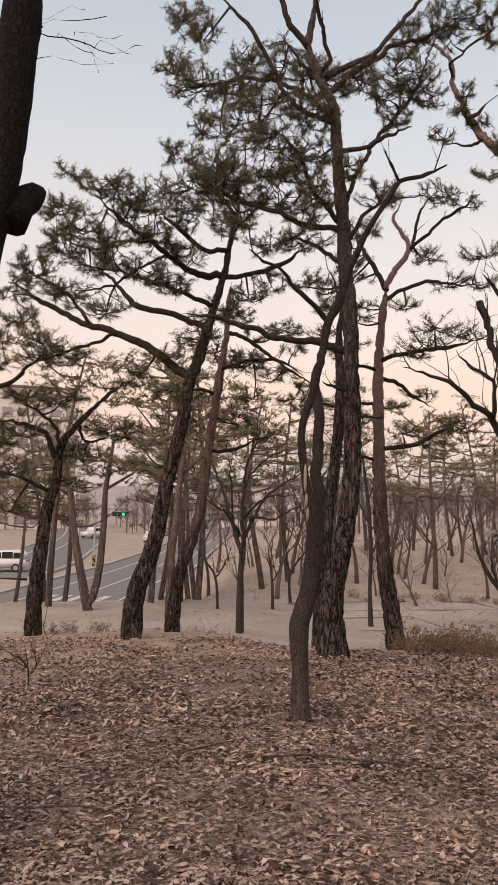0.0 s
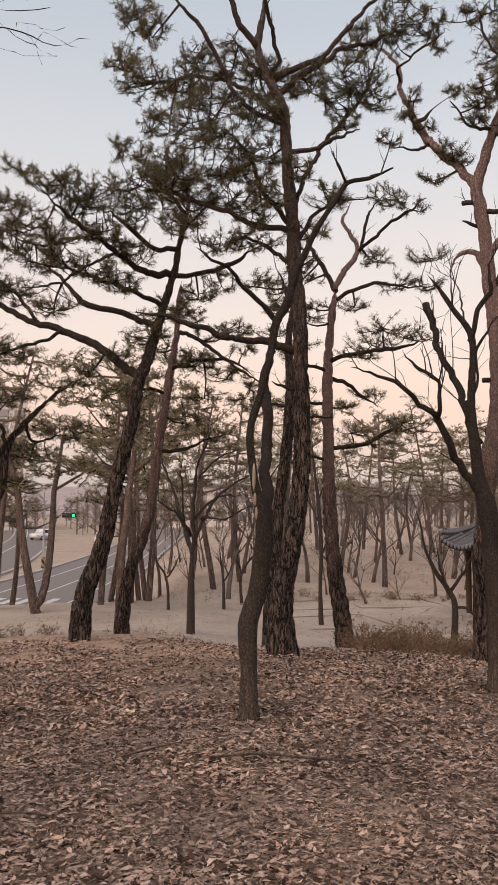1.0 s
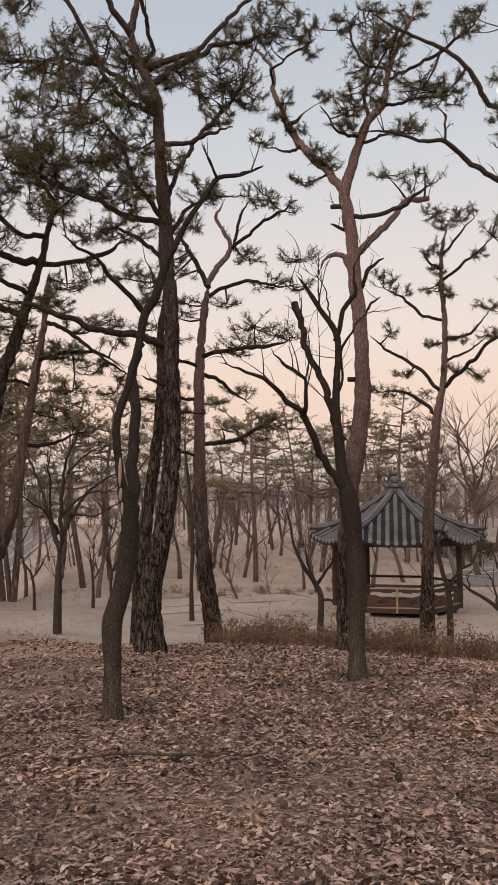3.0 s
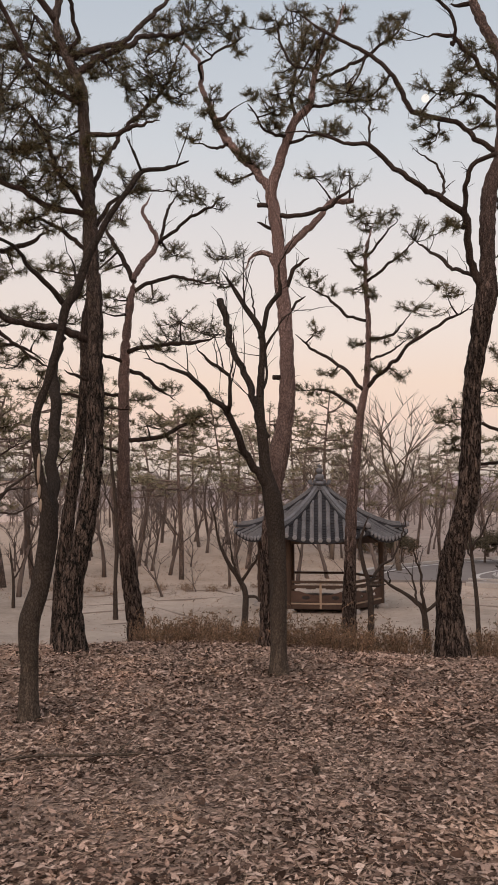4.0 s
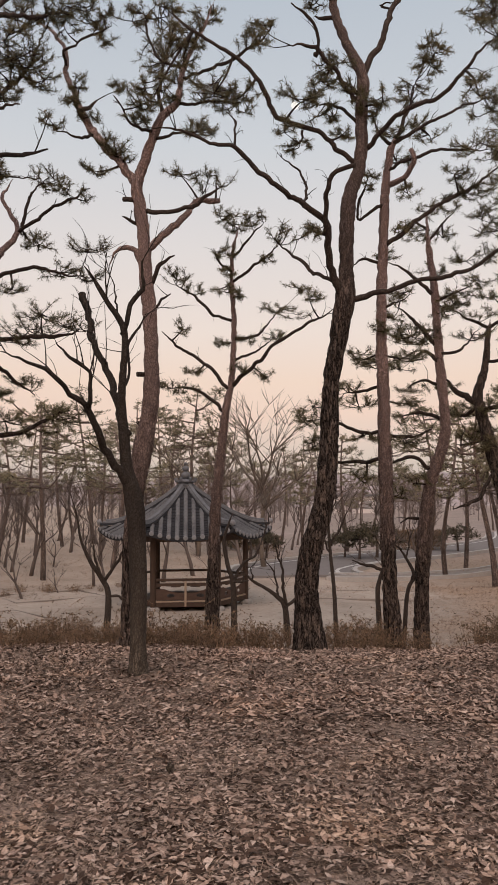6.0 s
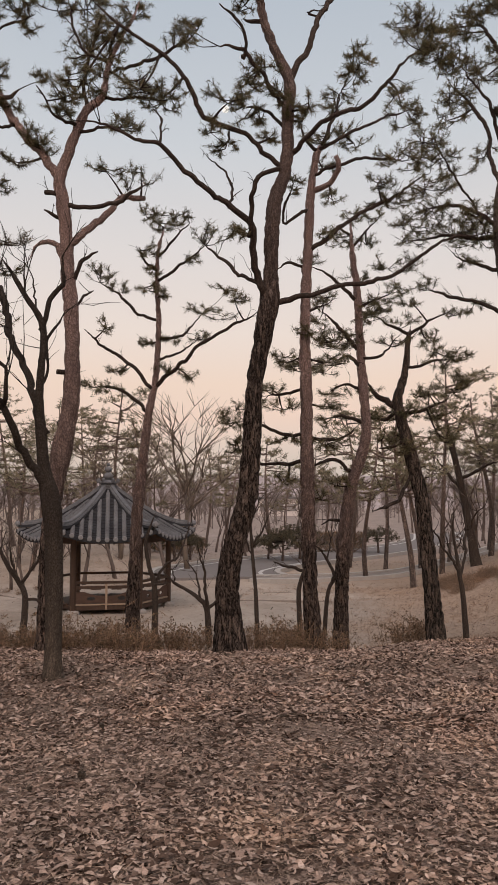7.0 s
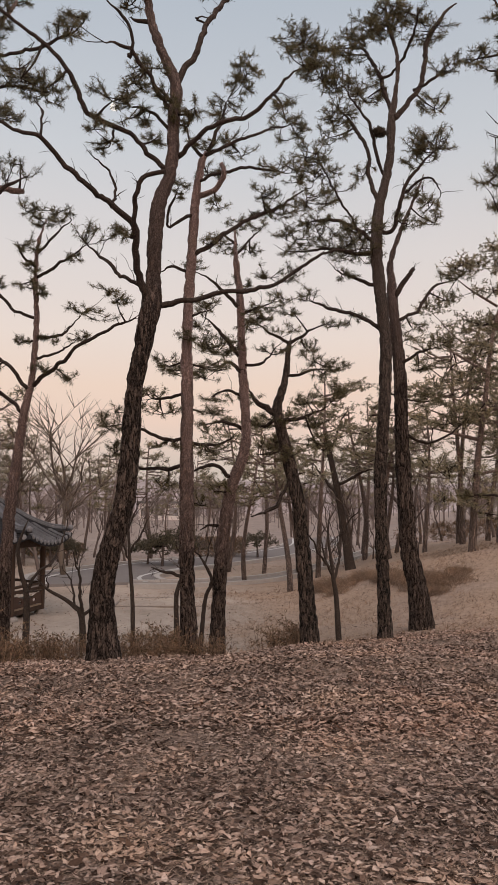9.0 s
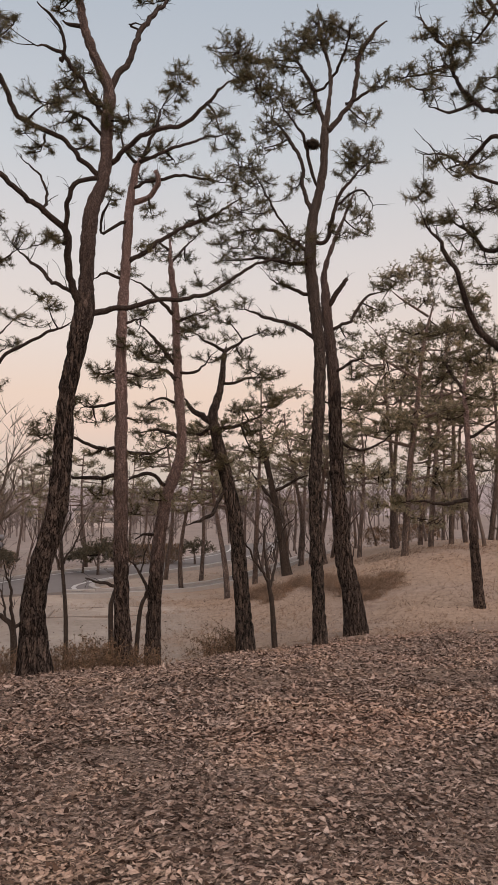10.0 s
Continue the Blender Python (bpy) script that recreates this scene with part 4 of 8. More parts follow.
t.pads((-0.51, -1.19, 6.64, 0.46, 0.24), (-1, -0.9, 6.88, 0.32, 0.17), (-0.16, -0.91, 6.61, 0.48, 0.33), (-1.29, -0.26, 6.58, 0.42, 0.27), (-0.79, -1.25, 5.95, 0.46, 0.31), (-0.03, -0.86, 6.26, 0.56, 0.34), (-1.83, 1.43, 6.24, 0.49, 0.39), (-1.16, -0.54, 5.94, 0.41, 0.33), (-0.76, -0.37, 5.77, 0.5, 0.33), (-2.11, 1.46, 5.83, 0.39, 0.31), (-1.24, 1.37, 5.76, 0.68, 0.28), (-1.85, 0.59, 5.11, 0.45, 0.27), (-0.41, -0.98, 5.75, 0.47, 0.32), (0.23, -0.66, 6.01, 0.49, 0.26), (0.66, -0.44, 5.95, 0.42, 0.24))
t.pads((0.41, -0.52, 5.45, 0.5, 0.24), (0.07, -0.86, 5.51, 0.48, 0.24), (1.32, 0.09, 6.64, 0.44, 0.26), (1.67, -0.11, 5.48, 0.43, 0.2), (1.32, -0.09, 5.25, 0.43, 0.2), (2.03, -0.12, 5.69, 0.34, 0.2), (0.89, -0.02, 4.82, 0.52, 0.18), (-1.55, 0.42, 4.73, 0.63, 0.21), (-1.24, 0.78, 4.63, 0.55, 0.21), (-0.47, -0.91, 4.92, 0.48, 0.18), (0.38, 0.11, 4.56, 0.35, 0.17), (1.19, -0.17, 7.18, 0.43, 0.27), (0.65, -0.48, 6.51, 0.41, 0.26), (-2.37, 0.71, 4.76, 0.46, 0.24), (-0.05, 0.35, 4.25, 0.36, 0.13))
t.finish(density=640, twiggy=1)
t = Tree("pine_tree", (-2.37, 12.32), 11.6, 14, "slender leaning red pine with reddish upper trunk", red=True, slim=0.82)
t.trunk((0, 0, -0.12, 0.1893), (0.03, 0, 0.67, 0.146), (0.13, 0, 1.32, 0.128), (0.36, 0, 1.99, 0.119), (0.47, 0, 2.56, 0.11), (0.55, 0, 3.33, 0.101), (0.65, 0, 4.02, 0.097), (0.74, 0, 4.71, 0.088), (0.83, 0, 5.31, 0.069), (0.86, 0, 5.91, 0.059), (0.91, 0, 6.32, 0.014))
t.limb((0.76, 0, 4.76, 0.039), (1.21, -0.16, 4.89, 0.034), (1.68, -0.31, 4.88, 0.029), (2.09, -0.47, 4.62, 0.0086))
t.limb((0.57, 0, 3.33, 0.034), (1.06, 0.1, 3.45, 0.029), (1.56, 0.21, 3.62, 0.009))
t.limb((0.7, 0, 4.31, 0.034), (0.35, -0.07, 4.39, 0.029), (0.06, -0.13, 4.27, 0.0086))
t.limb((0.87, 0, 5.41, 0.039), (1.2, -0.18, 5.28, 0.034), (1.74, -0.54, 4.83, 0.028), (2.17, -0.86, 4.41, 0.0104))
t.pads((1.21, -0.16, 4.89, 0.57, 0.25), (1.64, -0.59, 4.58, 0.46, 0.19), (0.2, -0.36, 4.24, 0.37, 0.2), (1.04, -0.01, 3.88, 0.48, 0.2), (2.06, -0.91, 4.3, 0.36, 0.17), (1.5, -0.14, 5.4, 0.48, 0.18), (0.64, 0.2, 5.15, 0.39, 0.18), (1.56, 0.16, 3.62, 0.39, 0.18), (1.93, -0.55, 5.03, 0.37, 0.15), (1.03, 0.13, 5.75, 0.49, 0.18), (0.43, 0.1, 5.72, 0.39, 0.18), (1.89, -0.85, 4.21, 0.4, 0.17), (1.31, -0.17, 4.3, 0.48, 0.18), (-0.13, 0.08, 4.4, 0.39, 0.18))
t.pads((1.86, 0.2, 5.6, 0.45, 0.22), (1.19, -0.2, 4.87, 0.48, 0.21))
t.finish(twiggy=1)
t = Tree("pine_tree", (1.34, 12.20), -4.6, 15, "upright red pine with forked top and sparse flat sprays", red=True, slim=0.93)
t.trunk((0, 0, -0.12, 0.2016), (-0.09, 0, 0.58, 0.158), (-0.2, 0, 1.29, 0.14), (-0.26, 0, 2.01, 0.127), (-0.29, 0, 2.74, 0.118), (-0.3, 0, 3.47, 0.105), (-0.31, 0, 4.21, 0.097), (-0.3, 0, 4.77, 0.088), (-0.26, 0, 5.24, 0.074), (-0.21, 0, 5.72, 0.065), (-0.16, 0, 6.01, 0.0196))
t.limb((-0.16, 0, 5.99, 0.051), (-0.03, 0.12, 6.27, 0.052), (0.25, 0.33, 6.78, 0.044), (0.11, 0.49, 7.18, 0.034), (0.01, 0.61, 7.48, 0.03), (0.13, 0.75, 7.86, 0.0068))
t.limb((-0.17, 0, 5.97, 0.047), (-0.37, 0.1, 6.41, 0.042), (-0.57, 0.19, 6.84, 0.038), (-0.69, 0.24, 7.08, 0.0108))
t.limb((0.25, 0.33, 6.78, 0.034), (0.7, 0.15, 7.09, 0.029), (1.07, 0.01, 7.31, 0.024), (1.35, -0.11, 7.49, 0.0063))
t.limb((0.23, 0.35, 6.83, 0.0319), (0.27, 0.33, 6.83, 0.029), (0.38, 0.62, 7.46, 0.025), (0.63, 0.84, 7.89, 0.0068))
t.limb((-0.17, 0, 5.8, 0.037), (0.32, -0.16, 5.99, 0.033), (0.77, -0.3, 5.92, 0.023), (1.31, -0.47, 5.85, 0.0063))
t.limb((-0.28, 0, 4.77, 0.042), (0.24, -0.25, 4.83, 0.037), (0.77, -0.52, 4.84, 0.032), (1.15, -0.72, 4.95, 0.0081))
t.limb((-0.29, 0, 4.58, 0.032), (-0.65, -0.18, 4.67, 0.027), (-0.9, -0.35, 4.86, 0.0081))
t.limb((-0.3, 0, 4.49, 0.037), (0.12, 0.26, 4.34, 0.033), (0.55, 0.56, 4.08, 0.0086))
t.limb((-0.3, 0, 3.33, 0.041), (0.31, 0.14, 3.4, 0.037), (0.78, 0.25, 3.66, 0.029), (1.12, 0.33, 3.82, 0.0086))
t.limb((-0.31, 0, 4.02, 0.032), (-0.64, -0.06, 4.1, 0.027), (-0.99, -0.12, 4.17, 0.0063))
t.limb((-0.29, 0, 3.1, 0.027), (-0.62, -0.13, 3.18, 0.022), (-0.88, -0.24, 3.08, 0.0058))
t.pads((0.74, 1.05, 8.09, 0.51, 0.27), (1.12, 0.06, 7.47, 0.37, 0.2), (0.48, 0.47, 6.7, 0.48, 0.2), (1.3, -0.53, 6.35, 0.45, 0.15), (0.87, -0.18, 6.01, 0.46, 0.14), (0.59, -0.5, 5.25, 0.63, 0.14), (1.01, -0.82, 5.01, 0.52, 0.13), (0.2, -0.16, 4.85, 0.46, 0.14), (0.42, -0.14, 5.05, 0.55, 0.14), (0.36, 0.52, 4.3, 0.39, 0.14), (0.93, 0.04, 3.66, 0.56, 0.22), (0.08, 0.02, 3.62, 0.37, 0.18), (-0.81, -0.27, 4.33, 0.37, 0.17), (-0.79, 0.08, 6.57, 0.38, 0.35), (-1.15, 0.25, 6.13, 0.29, 0.3))
t.pads((0.14, -0.31, 5.65, 0.36, 0.13), (1.33, -0.28, 5.96, 0.36, 0.13), (-0.87, -0.16, 4.9, 0.37, 0.19), (-0.66, -0.22, 5.45, 0.37, 0.19), (-0.94, -0.18, 4.07, 0.37, 0.14), (-0.02, -0, 4.03, 0.28, 0.12), (-0.78, -0.48, 3.15, 0.36, 0.19), (0.54, 0.1, 3.4, 0.38, 0.1), (-1.11, -0.15, 5.63, 0.41, 0.14), (-0.68, -0.09, 6.14, 0.37, 0.14), (-1.26, -0.3, 5.21, 0.36, 0.12), (-0.72, -0.54, 4.91, 0.4, 0.12), (-0.5, 0.04, 5.72, 0.28, 0.12))
t.finish(twiggy=1)
t = Tree("leafless_tree", (2.41, 7.57), -15.0, 16, "pollarded leafless tree with cut stub and slim curving branches", bark="smooth")
t.trunk((-0, 0, -0.21, 0.1378), (-0.01, 0, 0.25, 0.091), (-0.01, 0, 0.83, 0.089), (-0.03, 0, 1.42, 0.092), (-0.07, 0, 1.81, 0.099), (-0.14, 0, 2.14, 0.066), (-0.17, 0, 2.44, 0.057), (-0.2, 0, 2.8, 0.045), (-0.19, 0, 3.17, 0.039), (-0.17, 0, 3.41, 0.036), (-0.2, 0, 3.66, 0.034), (-0.36, 0, 3.91, 0.028), (-0.5, 0, 4.14, 0.021), (-0.63, 0, 4.32, 0.0042))
t.limb((-0.07, 0, 1.88, 0.06), (-0.23, -0.12, 2.19, 0.044), (-0.4, -0.26, 2.53, 0.038), (-0.54, -0.36, 2.75, 0.032), (-0.71, -0.44, 2.91, 0.026), (-0.87, -0.53, 3.06, 0.023), (-1.08, -0.61, 3.14, 0.017), (-1.34, -0.71, 3.21, 0.0036))
t.limb((-0.54, -0.36, 2.72, 0.026), (-0.49, -0.41, 2.92, 0.023), (-0.51, -0.45, 3.06, 0.02), (-0.7, -0.5, 3.18, 0.017), (-0.84, -0.57, 3.38, 0.0036))
t.limb((-0.15, 0, 2.5, 0.045), (-0.28, 0.23, 2.96, 0.04), (-0.46, 0.5, 3.52, 0.039), (-0.61, 0.7, 3.94, 0.04), (-0.68, 0.8, 4.13, 0.044), (-0.7, 0.84, 4.23, 0.044))
t.limb((-0.19, 0, 3.54, 0.027), (-0.08, -0.05, 3.83, 0.027), (0.03, -0.09, 4.01, 0.024), (0.01, -0.13, 4.24, 0.015), (0.07, -0.17, 4.42, 0.004))
t.limb((-0.17, 0, 3.38, 0.015), (-0.07, 0.07, 3.62, 0.015), (0.04, 0.13, 3.82, 0.004))
t.limb((-0.5, 0, 4.14, 0.009), (-0.54, -0.09, 4.26, 0.006), (-0.63, -0.16, 4.3, 0.0027))
t.limb((-0.24, 0, 3.72, 0.0132), (-0.28, 0, 3.69, 0.012), (-0.32, 0.06, 4.05, 0.009), (-0.46, 0.12, 4.42, 0.0027))
t.limb((-0.36, 0, 3.91, 0.012), (-0.35, -0.11, 4.13, 0.009), (-0.38, -0.18, 4.29, 0.0027))
t.limb((-0.28, 0.23, 2.96, 0.0176), (-0.2, 0.23, 3.02, 0.016), (-0.14, 0.34, 3.36, 0.013), (-0.15, 0.43, 3.64, 0.0027))
t.limb((-0.51, -0.45, 3.06, 0.011), (-0.47, -0.36, 3.34, 0.009), (-0.49, -0.25, 3.66, 0.0027))
t.finish(twiggy=3)
t = Tree("pine_tree", (2.91, 10.02), -14.2, 17, "twisting red pine with sawn branch stubs and orange bark", red=True, slim=0.94)
t.trunk((0, 0, -0.12, 0.1389), (-0.01, 0, 0.71, 0.105), (0, 0, 1.48, 0.106), (0.08, 0, 2.1, 0.122), (0.16, 0, 2.66, 0.146), (0.27, 0, 3.29, 0.123), (0.28, 0, 3.94, 0.116), (0.25, 0, 4.59, 0.109), (0.19, 0, 5.25, 0.105), (0.16, 0, 5.75, 0.101), (0.1, 0, 6.17, 0.098), (0.06, 0, 6.46, 0.09), (0.17, 0, 6.84, 0.082), (0.31, 0, 7.27, 0.074), (0.42, 0, 7.53, 0.066), (0.63, 0, 7.75, 0.054), (0.71, 0, 8.23, 0.046), (0.88, 0, 8.67, 0.037), (1.05, 0, 9.02, 0.029), (1.18, 0, 9.38, 0.0074))
t.limb((0.06, 0, 6.46, 0.065), (-0.2, 0.25, 6.96, 0.063), (-0.51, 0.5, 7.43, 0.06), (-0.81, 0.73, 7.9, 0.053), (-0.93, 0.86, 8.17, 0.045), (-1.04, 1.06, 8.66, 0.041), (-1.15, 1.27, 9.17, 0.032), (-1.38, 1.49, 9.65, 0.024), (-1.62, 1.63, 9.9, 0.0063))
t.limb((0.17, 0, 5.56, 0.0627), (0.26, 0, 5.58, 0.057), (0.54, 0.12, 5.84, 0.049), (0.8, 0.25, 6.15, 0.046), (1.02, 0.35, 6.41, 0.046), (1.29, 0.44, 6.49, 0.038))
t.limb((0.12, 0, 6.06, 0.0407), (0.21, 0, 6.08, 0.037), (0.53, -0.08, 6.02, 0.032), (0.77, -0.14, 6.07, 0.032), (1.01, -0.21, 6.25, 0.028), (1.24, -0.28, 6.39, 0.0072))
t.limb((0.06, 0, 6.23, 0.037), (-0.13, 0.08, 6.28, 0.037))
t.limb((0.14, 0, 5.91, 0.0308), (0.06, 0, 5.87, 0.028), (-0.03, -0.02, 5.92, 0.024), (-0.14, -0.05, 5.98, 0.009))
t.limb((0.16, 0, 5.29, 0.053), (0.01, 0.06, 5.54, 0.041), (-0.21, 0.11, 5.52, 0.025), (-0.33, 0.16, 5.32, 0.0072))
t.limb((0.21, 0, 5.08, 0.0352), (0.29, 0, 5.09, 0.032), (0.41, -0.12, 5.31, 0.032), (0.59, -0.21, 5.39, 0.0108))
t.limb((0.29, 0, 4.59, 0.024), (0.45, 0.15, 4.84, 0.02), (0.56, 0.24, 4.97, 0.0076))
t.limb((0.27, 0, 3.71, 0.036), (0.08, -0.08, 3.72, 0.036))
t.limb((-0.7, 0.64, 7.72, 0.0374), (-0.81, 0.5, 7.77, 0.034), (-0.64, 0.47, 7.82, 0.03), (-0.53, 0.44, 7.94, 0.0094))
t.limb((-0.51, 0.5, 7.43, 0.03), (-0.79, 0.33, 7.27, 0.021), (-1.11, 0.14, 7.28, 0.0054))
t.limb((0.31, 0, 7.27, 0.029), (-0.03, -0.18, 7.3, 0.02), (-0.27, -0.41, 7.55, 0.0072))
t.limb((0.71, 0, 8.23, 0.025), (0.39, 0.13, 8.48, 0.021), (0.22, 0.29, 9.03, 0.017), (0.32, 0.45, 9.6, 0.0058))
t.limb((0.71, 0, 8.14, 0.025), (1.27, -0.25, 8.25, 0.024), (1.65, -0.45, 8.43, 0.02), (1.9, -0.59, 8.58, 0.0072))
t.limb((0.63, 0, 7.71, 0.025), (1.06, 0.16, 7.89, 0.021), (1.59, 0.34, 7.98, 0.0058))
t.limb((0.29, 0, 7.14, 0.025), (0.62, -0.13, 7.21, 0.02), (1.01, -0.28, 7.22, 0.0054))
t.limb((0.42, 0, 7.53, 0.029), (0.39, 0.14, 8.05, 0.025), (0.52, 0.35, 8.8, 0.021), (0.58, 0.54, 9.47, 0.0058))
t.limb((-1.07, 1.11, 8.79, 0.0242), (-1.11, 0.86, 8.91, 0.022), (-0.92, 0.76, 8.97, 0.018), (-0.56, 0.58, 9.02, 0.018), (-0.34, 0.44, 9.12, 0.0058))
t.limb((0.16, 0, 2.66, 0.024), (0.13, 0.19, 3.08, 0.032))
t.pads((-0.65, 0.59, 9.3, 0.29, 0.25), (-1.02, 0.82, 9.27, 0.3, 0.22), (-0.37, 0.61, 9.05, 0.25, 0.16), (-0.81, 0.53, 8.21, 0.23, 0.16), (-1.11, -0.06, 7.31, 0.22, 0.15), (-0.41, 0.15, 7.15, 0.28, 0.18), (-0.12, 0.03, 7.01, 0.4, 0.18), (0.13, -0.24, 7.63, 0.39, 0.23), (0.01, -0.09, 7.38, 0.43, 0.15), (0.55, -0, 7.96, 0.3, 0.31), (0.31, 0.34, 8.61, 0.41, 0.39), (0.78, -0.22, 8.69, 0.35, 0.31), (0.39, 0.23, 9.26, 0.48, 0.24), (1.32, 0.26, 8.04, 0.4, 0.15), (0.93, -0.32, 7.18, 0.31, 0.1))
t.pads((0.73, 0.38, 6.84, 0.37, 0.09), (1.23, 0.29, 6.75, 0.41, 0.12), (1.56, -0.5, 8.52, 0.3, 0.14), (1.79, -0.67, 8.59, 0.22, 0.12), (1.17, 0.07, 7.92, 0.4, 0.15), (-0.2, 0.2, 8.03, 0.2, 0.13), (-0.47, 0.54, 9.41, 0.25, 0.17), (1.08, 0.21, 9.26, 0.32, 0.21), (-0.49, 0.07, 6.7, 0.32, 0.1), (-0.03, 0.39, 9.27, 0.33, 0.21), (-0.88, 0.26, 7.83, 0.2, 0.1), (1.54, 0.32, 7.9, 0.33, 0.1), (-0.64, 0.49, 7.7, 0.21, 0.13))
t.finish(twiggy=1)
t = Tree("pine_tree", (5.21, 13.07), -20.3, 18, "slim young pine with layered sprays beside the pavilion", red=True, slim=0.80)
t.trunk((0, 0, -0.12, 0.187), (0.04, 0, 1.45, 0.147), (0.08, 0, 2.49, 0.137), (0.17, 0, 3.34, 0.117), (0.26, 0, 4.19, 0.101), (0.38, 0, 4.83, 0.085), (0.43, 0, 5.48, 0.07), (0.44, 0, 6.14, 0.065), (0.4, 0, 6.8, 0.059), (0.43, 0, 7.46, 0.049), (0.57, 0, 7.96, 0.0094))
t.limb((0.28, 0, 4.27, 0.0407), (0.2, 0, 4.32, 0.037), (-0.25, 0.15, 4.65, 0.032), (-0.74, 0.28, 4.79, 0.0099))
t.limb((0.32, 0, 4.75, 0.037), (-0.13, 0.15, 5.3, 0.033), (-0.57, 0.26, 5.61, 0.027), (-0.96, 0.36, 5.93, 0.0076))
t.limb((0.38, 0, 4.83, 0.0473), (0.45, 0, 4.81, 0.043), (0.81, -0.3, 5.07, 0.037), (1.39, -0.79, 5.5, 0.03), (1.75, -1.09, 5.72, 0.025), (2.14, -1.41, 5.93, 0.0063))
t.limb((0.43, 0, 5.68, 0.032), (0.84, 0.12, 5.81, 0.027), (1.29, 0.29, 6.3, 0.0072))
t.limb((0.42, 0, 6.03, 0.032), (0.09, 0.16, 6.19, 0.027), (-0.23, 0.38, 6.59, 0.028), (-0.69, 0.62, 6.93, 0.0076))
t.limb((0.42, 0, 6.8, 0.032), (0.84, -0.23, 7.1, 0.027), (1.27, -0.46, 7.38, 0.0094))
t.limb((0.43, 0, 7.3, 0.027), (0.74, -0.3, 7.57, 0.021), (0.99, -0.54, 7.79, 0.0072))
t.limb((0.43, 0, 5.26, 0.027), (0.84, 0.09, 5.41, 0.022), (1.22, 0.21, 5.79, 0.0072))
t.limb((0.41, 0, 7.02, 0.027), (0.16, -0.06, 7.23, 0.022), (0.05, -0.1, 7.44, 0.0072))
t.pads((0.55, 0.16, 8.08, 0.43, 0.25), (0.2, -0.21, 8.04, 0.31, 0.2), (0.86, -0.45, 7.92, 0.31, 0.24), (0.21, -0.18, 7.38, 0.42, 0.2), (-0.69, 0.57, 7.12, 0.42, 0.21), (-0.35, 0.55, 6.85, 0.33, 0.15), (0.25, -0.24, 6.6, 0.31, 0.14), (-0.56, 0.04, 5.93, 0.23, 0.18), (1.82, 0.5, 6.89, 0.44, 0.15), (1.19, 0.29, 6.42, 0.3, 0.13), (1.6, 0.09, 6.27, 0.43, 0.12), (1.3, 0.45, 5.87, 0.31, 0.15), (0.2, 0.22, 5.68, 0.24, 0.1), (0.67, -0.07, 5.66, 0.23, 0.1), (1.01, -0.34, 4.96, 0.33, 0.12))
t.pads((0.5, -0.18, 5.1, 0.29, 0.12), (-0.57, 0.19, 4.77, 0.41, 0.14), (-0.91, 0.34, 4.89, 0.3, 0.1), (-0.35, -0.02, 5.09, 0.3, 0.12), (1.73, -1.31, 6.16, 0.29, 0.11), (0.52, -0.22, 6.51, 0.26, 0.11), (0.31, -0.16, 6.97, 0.21, 0.11), (1.05, -0.3, 7.17, 0.26, 0.11))
t.finish(twiggy=1)
t = Tree("pine_tree", (5.15, 9.01), -27.1, 19, "leaning red pine with forked top and long wandering limbs", red="high")
t.trunk((-0, 0, -0.17, 0.2598), (-0.03, 0, 0.39, 0.184), (-0.05, 0, 0.69, 0.17), (0.01, 0, 1.21, 0.155), (0.2, 0, 1.89, 0.142), (0.27, 0, 2.5, 0.135), (0.3, 0, 3.13, 0.128), (0.33, 0, 3.6, 0.121), (0.42, 0, 4.07, 0.121), (0.49, 0, 4.48, 0.138), (0.54, 0, 4.76, 0.142), (0.56, 0, 5.2, 0.107), (0.58, 0, 5.69, 0.107), (0.62, 0, 6.19, 0.104), (0.76, 0, 6.61, 0.092), (0.81, 0, 7.04, 0.089), (0.82, 0, 7.54, 0.085), (0.84, 0, 7.97, 0.094), (0.69, 0, 8.34, 0.069), (0.57, 0, 8.63, 0.069), (0.48, 0, 8.88, 0.065), (0.42, 0, 9.22, 0.061), (0.36, 0, 9.65, 0.0158))
t.limb((0.86, 0, 8.02, 0.057), (0.96, 0.07, 8.28, 0.049), (1.12, 0.16, 8.61, 0.046), (1.34, 0.3, 9.18, 0.042), (1.57, 0.42, 9.65, 0.035), (1.86, 0.56, 10.15, 0.0099))
t.limb((0.49, 0, 4.81, 0.059), (0.37, -0.18, 5.14, 0.05), (0.31, -0.35, 5.47, 0.046), (0.28, -0.45, 5.66, 0.045), (0.01, -0.61, 5.82, 0.041), (-0.28, -0.77, 5.96, 0.036), (-0.64, -1, 6.2, 0.032), (-0.9, -1.18, 6.42, 0.028), (-1.22, -1.34, 6.42, 0.024), (-1.53, -1.5, 6.48, 0.017), (-1.88, -1.67, 6.46, 0.0045))
t.limb((0.3, -0.4, 5.56, 0.0374), (0.29, -0.45, 5.55, 0.034), (0.32, -0.73, 5.94, 0.033), (0.4, -0.88, 6.15, 0.033), (0.63, -1.03, 6.19, 0.032))
t.limb((0.71, 0, 6.67, 0.04), (0.39, -0.08, 6.88, 0.036), (-0.01, -0.19, 7.12, 0.035), (-0.48, -0.3, 7.31, 0.035), (-0.63, -0.38, 7.61, 0.034), (-0.93, -0.49, 7.96, 0.03), (-1.22, -0.57, 8.15, 0.026), (-1.58, -0.67, 8.4, 0.022), (-1.79, -0.74, 8.6, 0.0068))
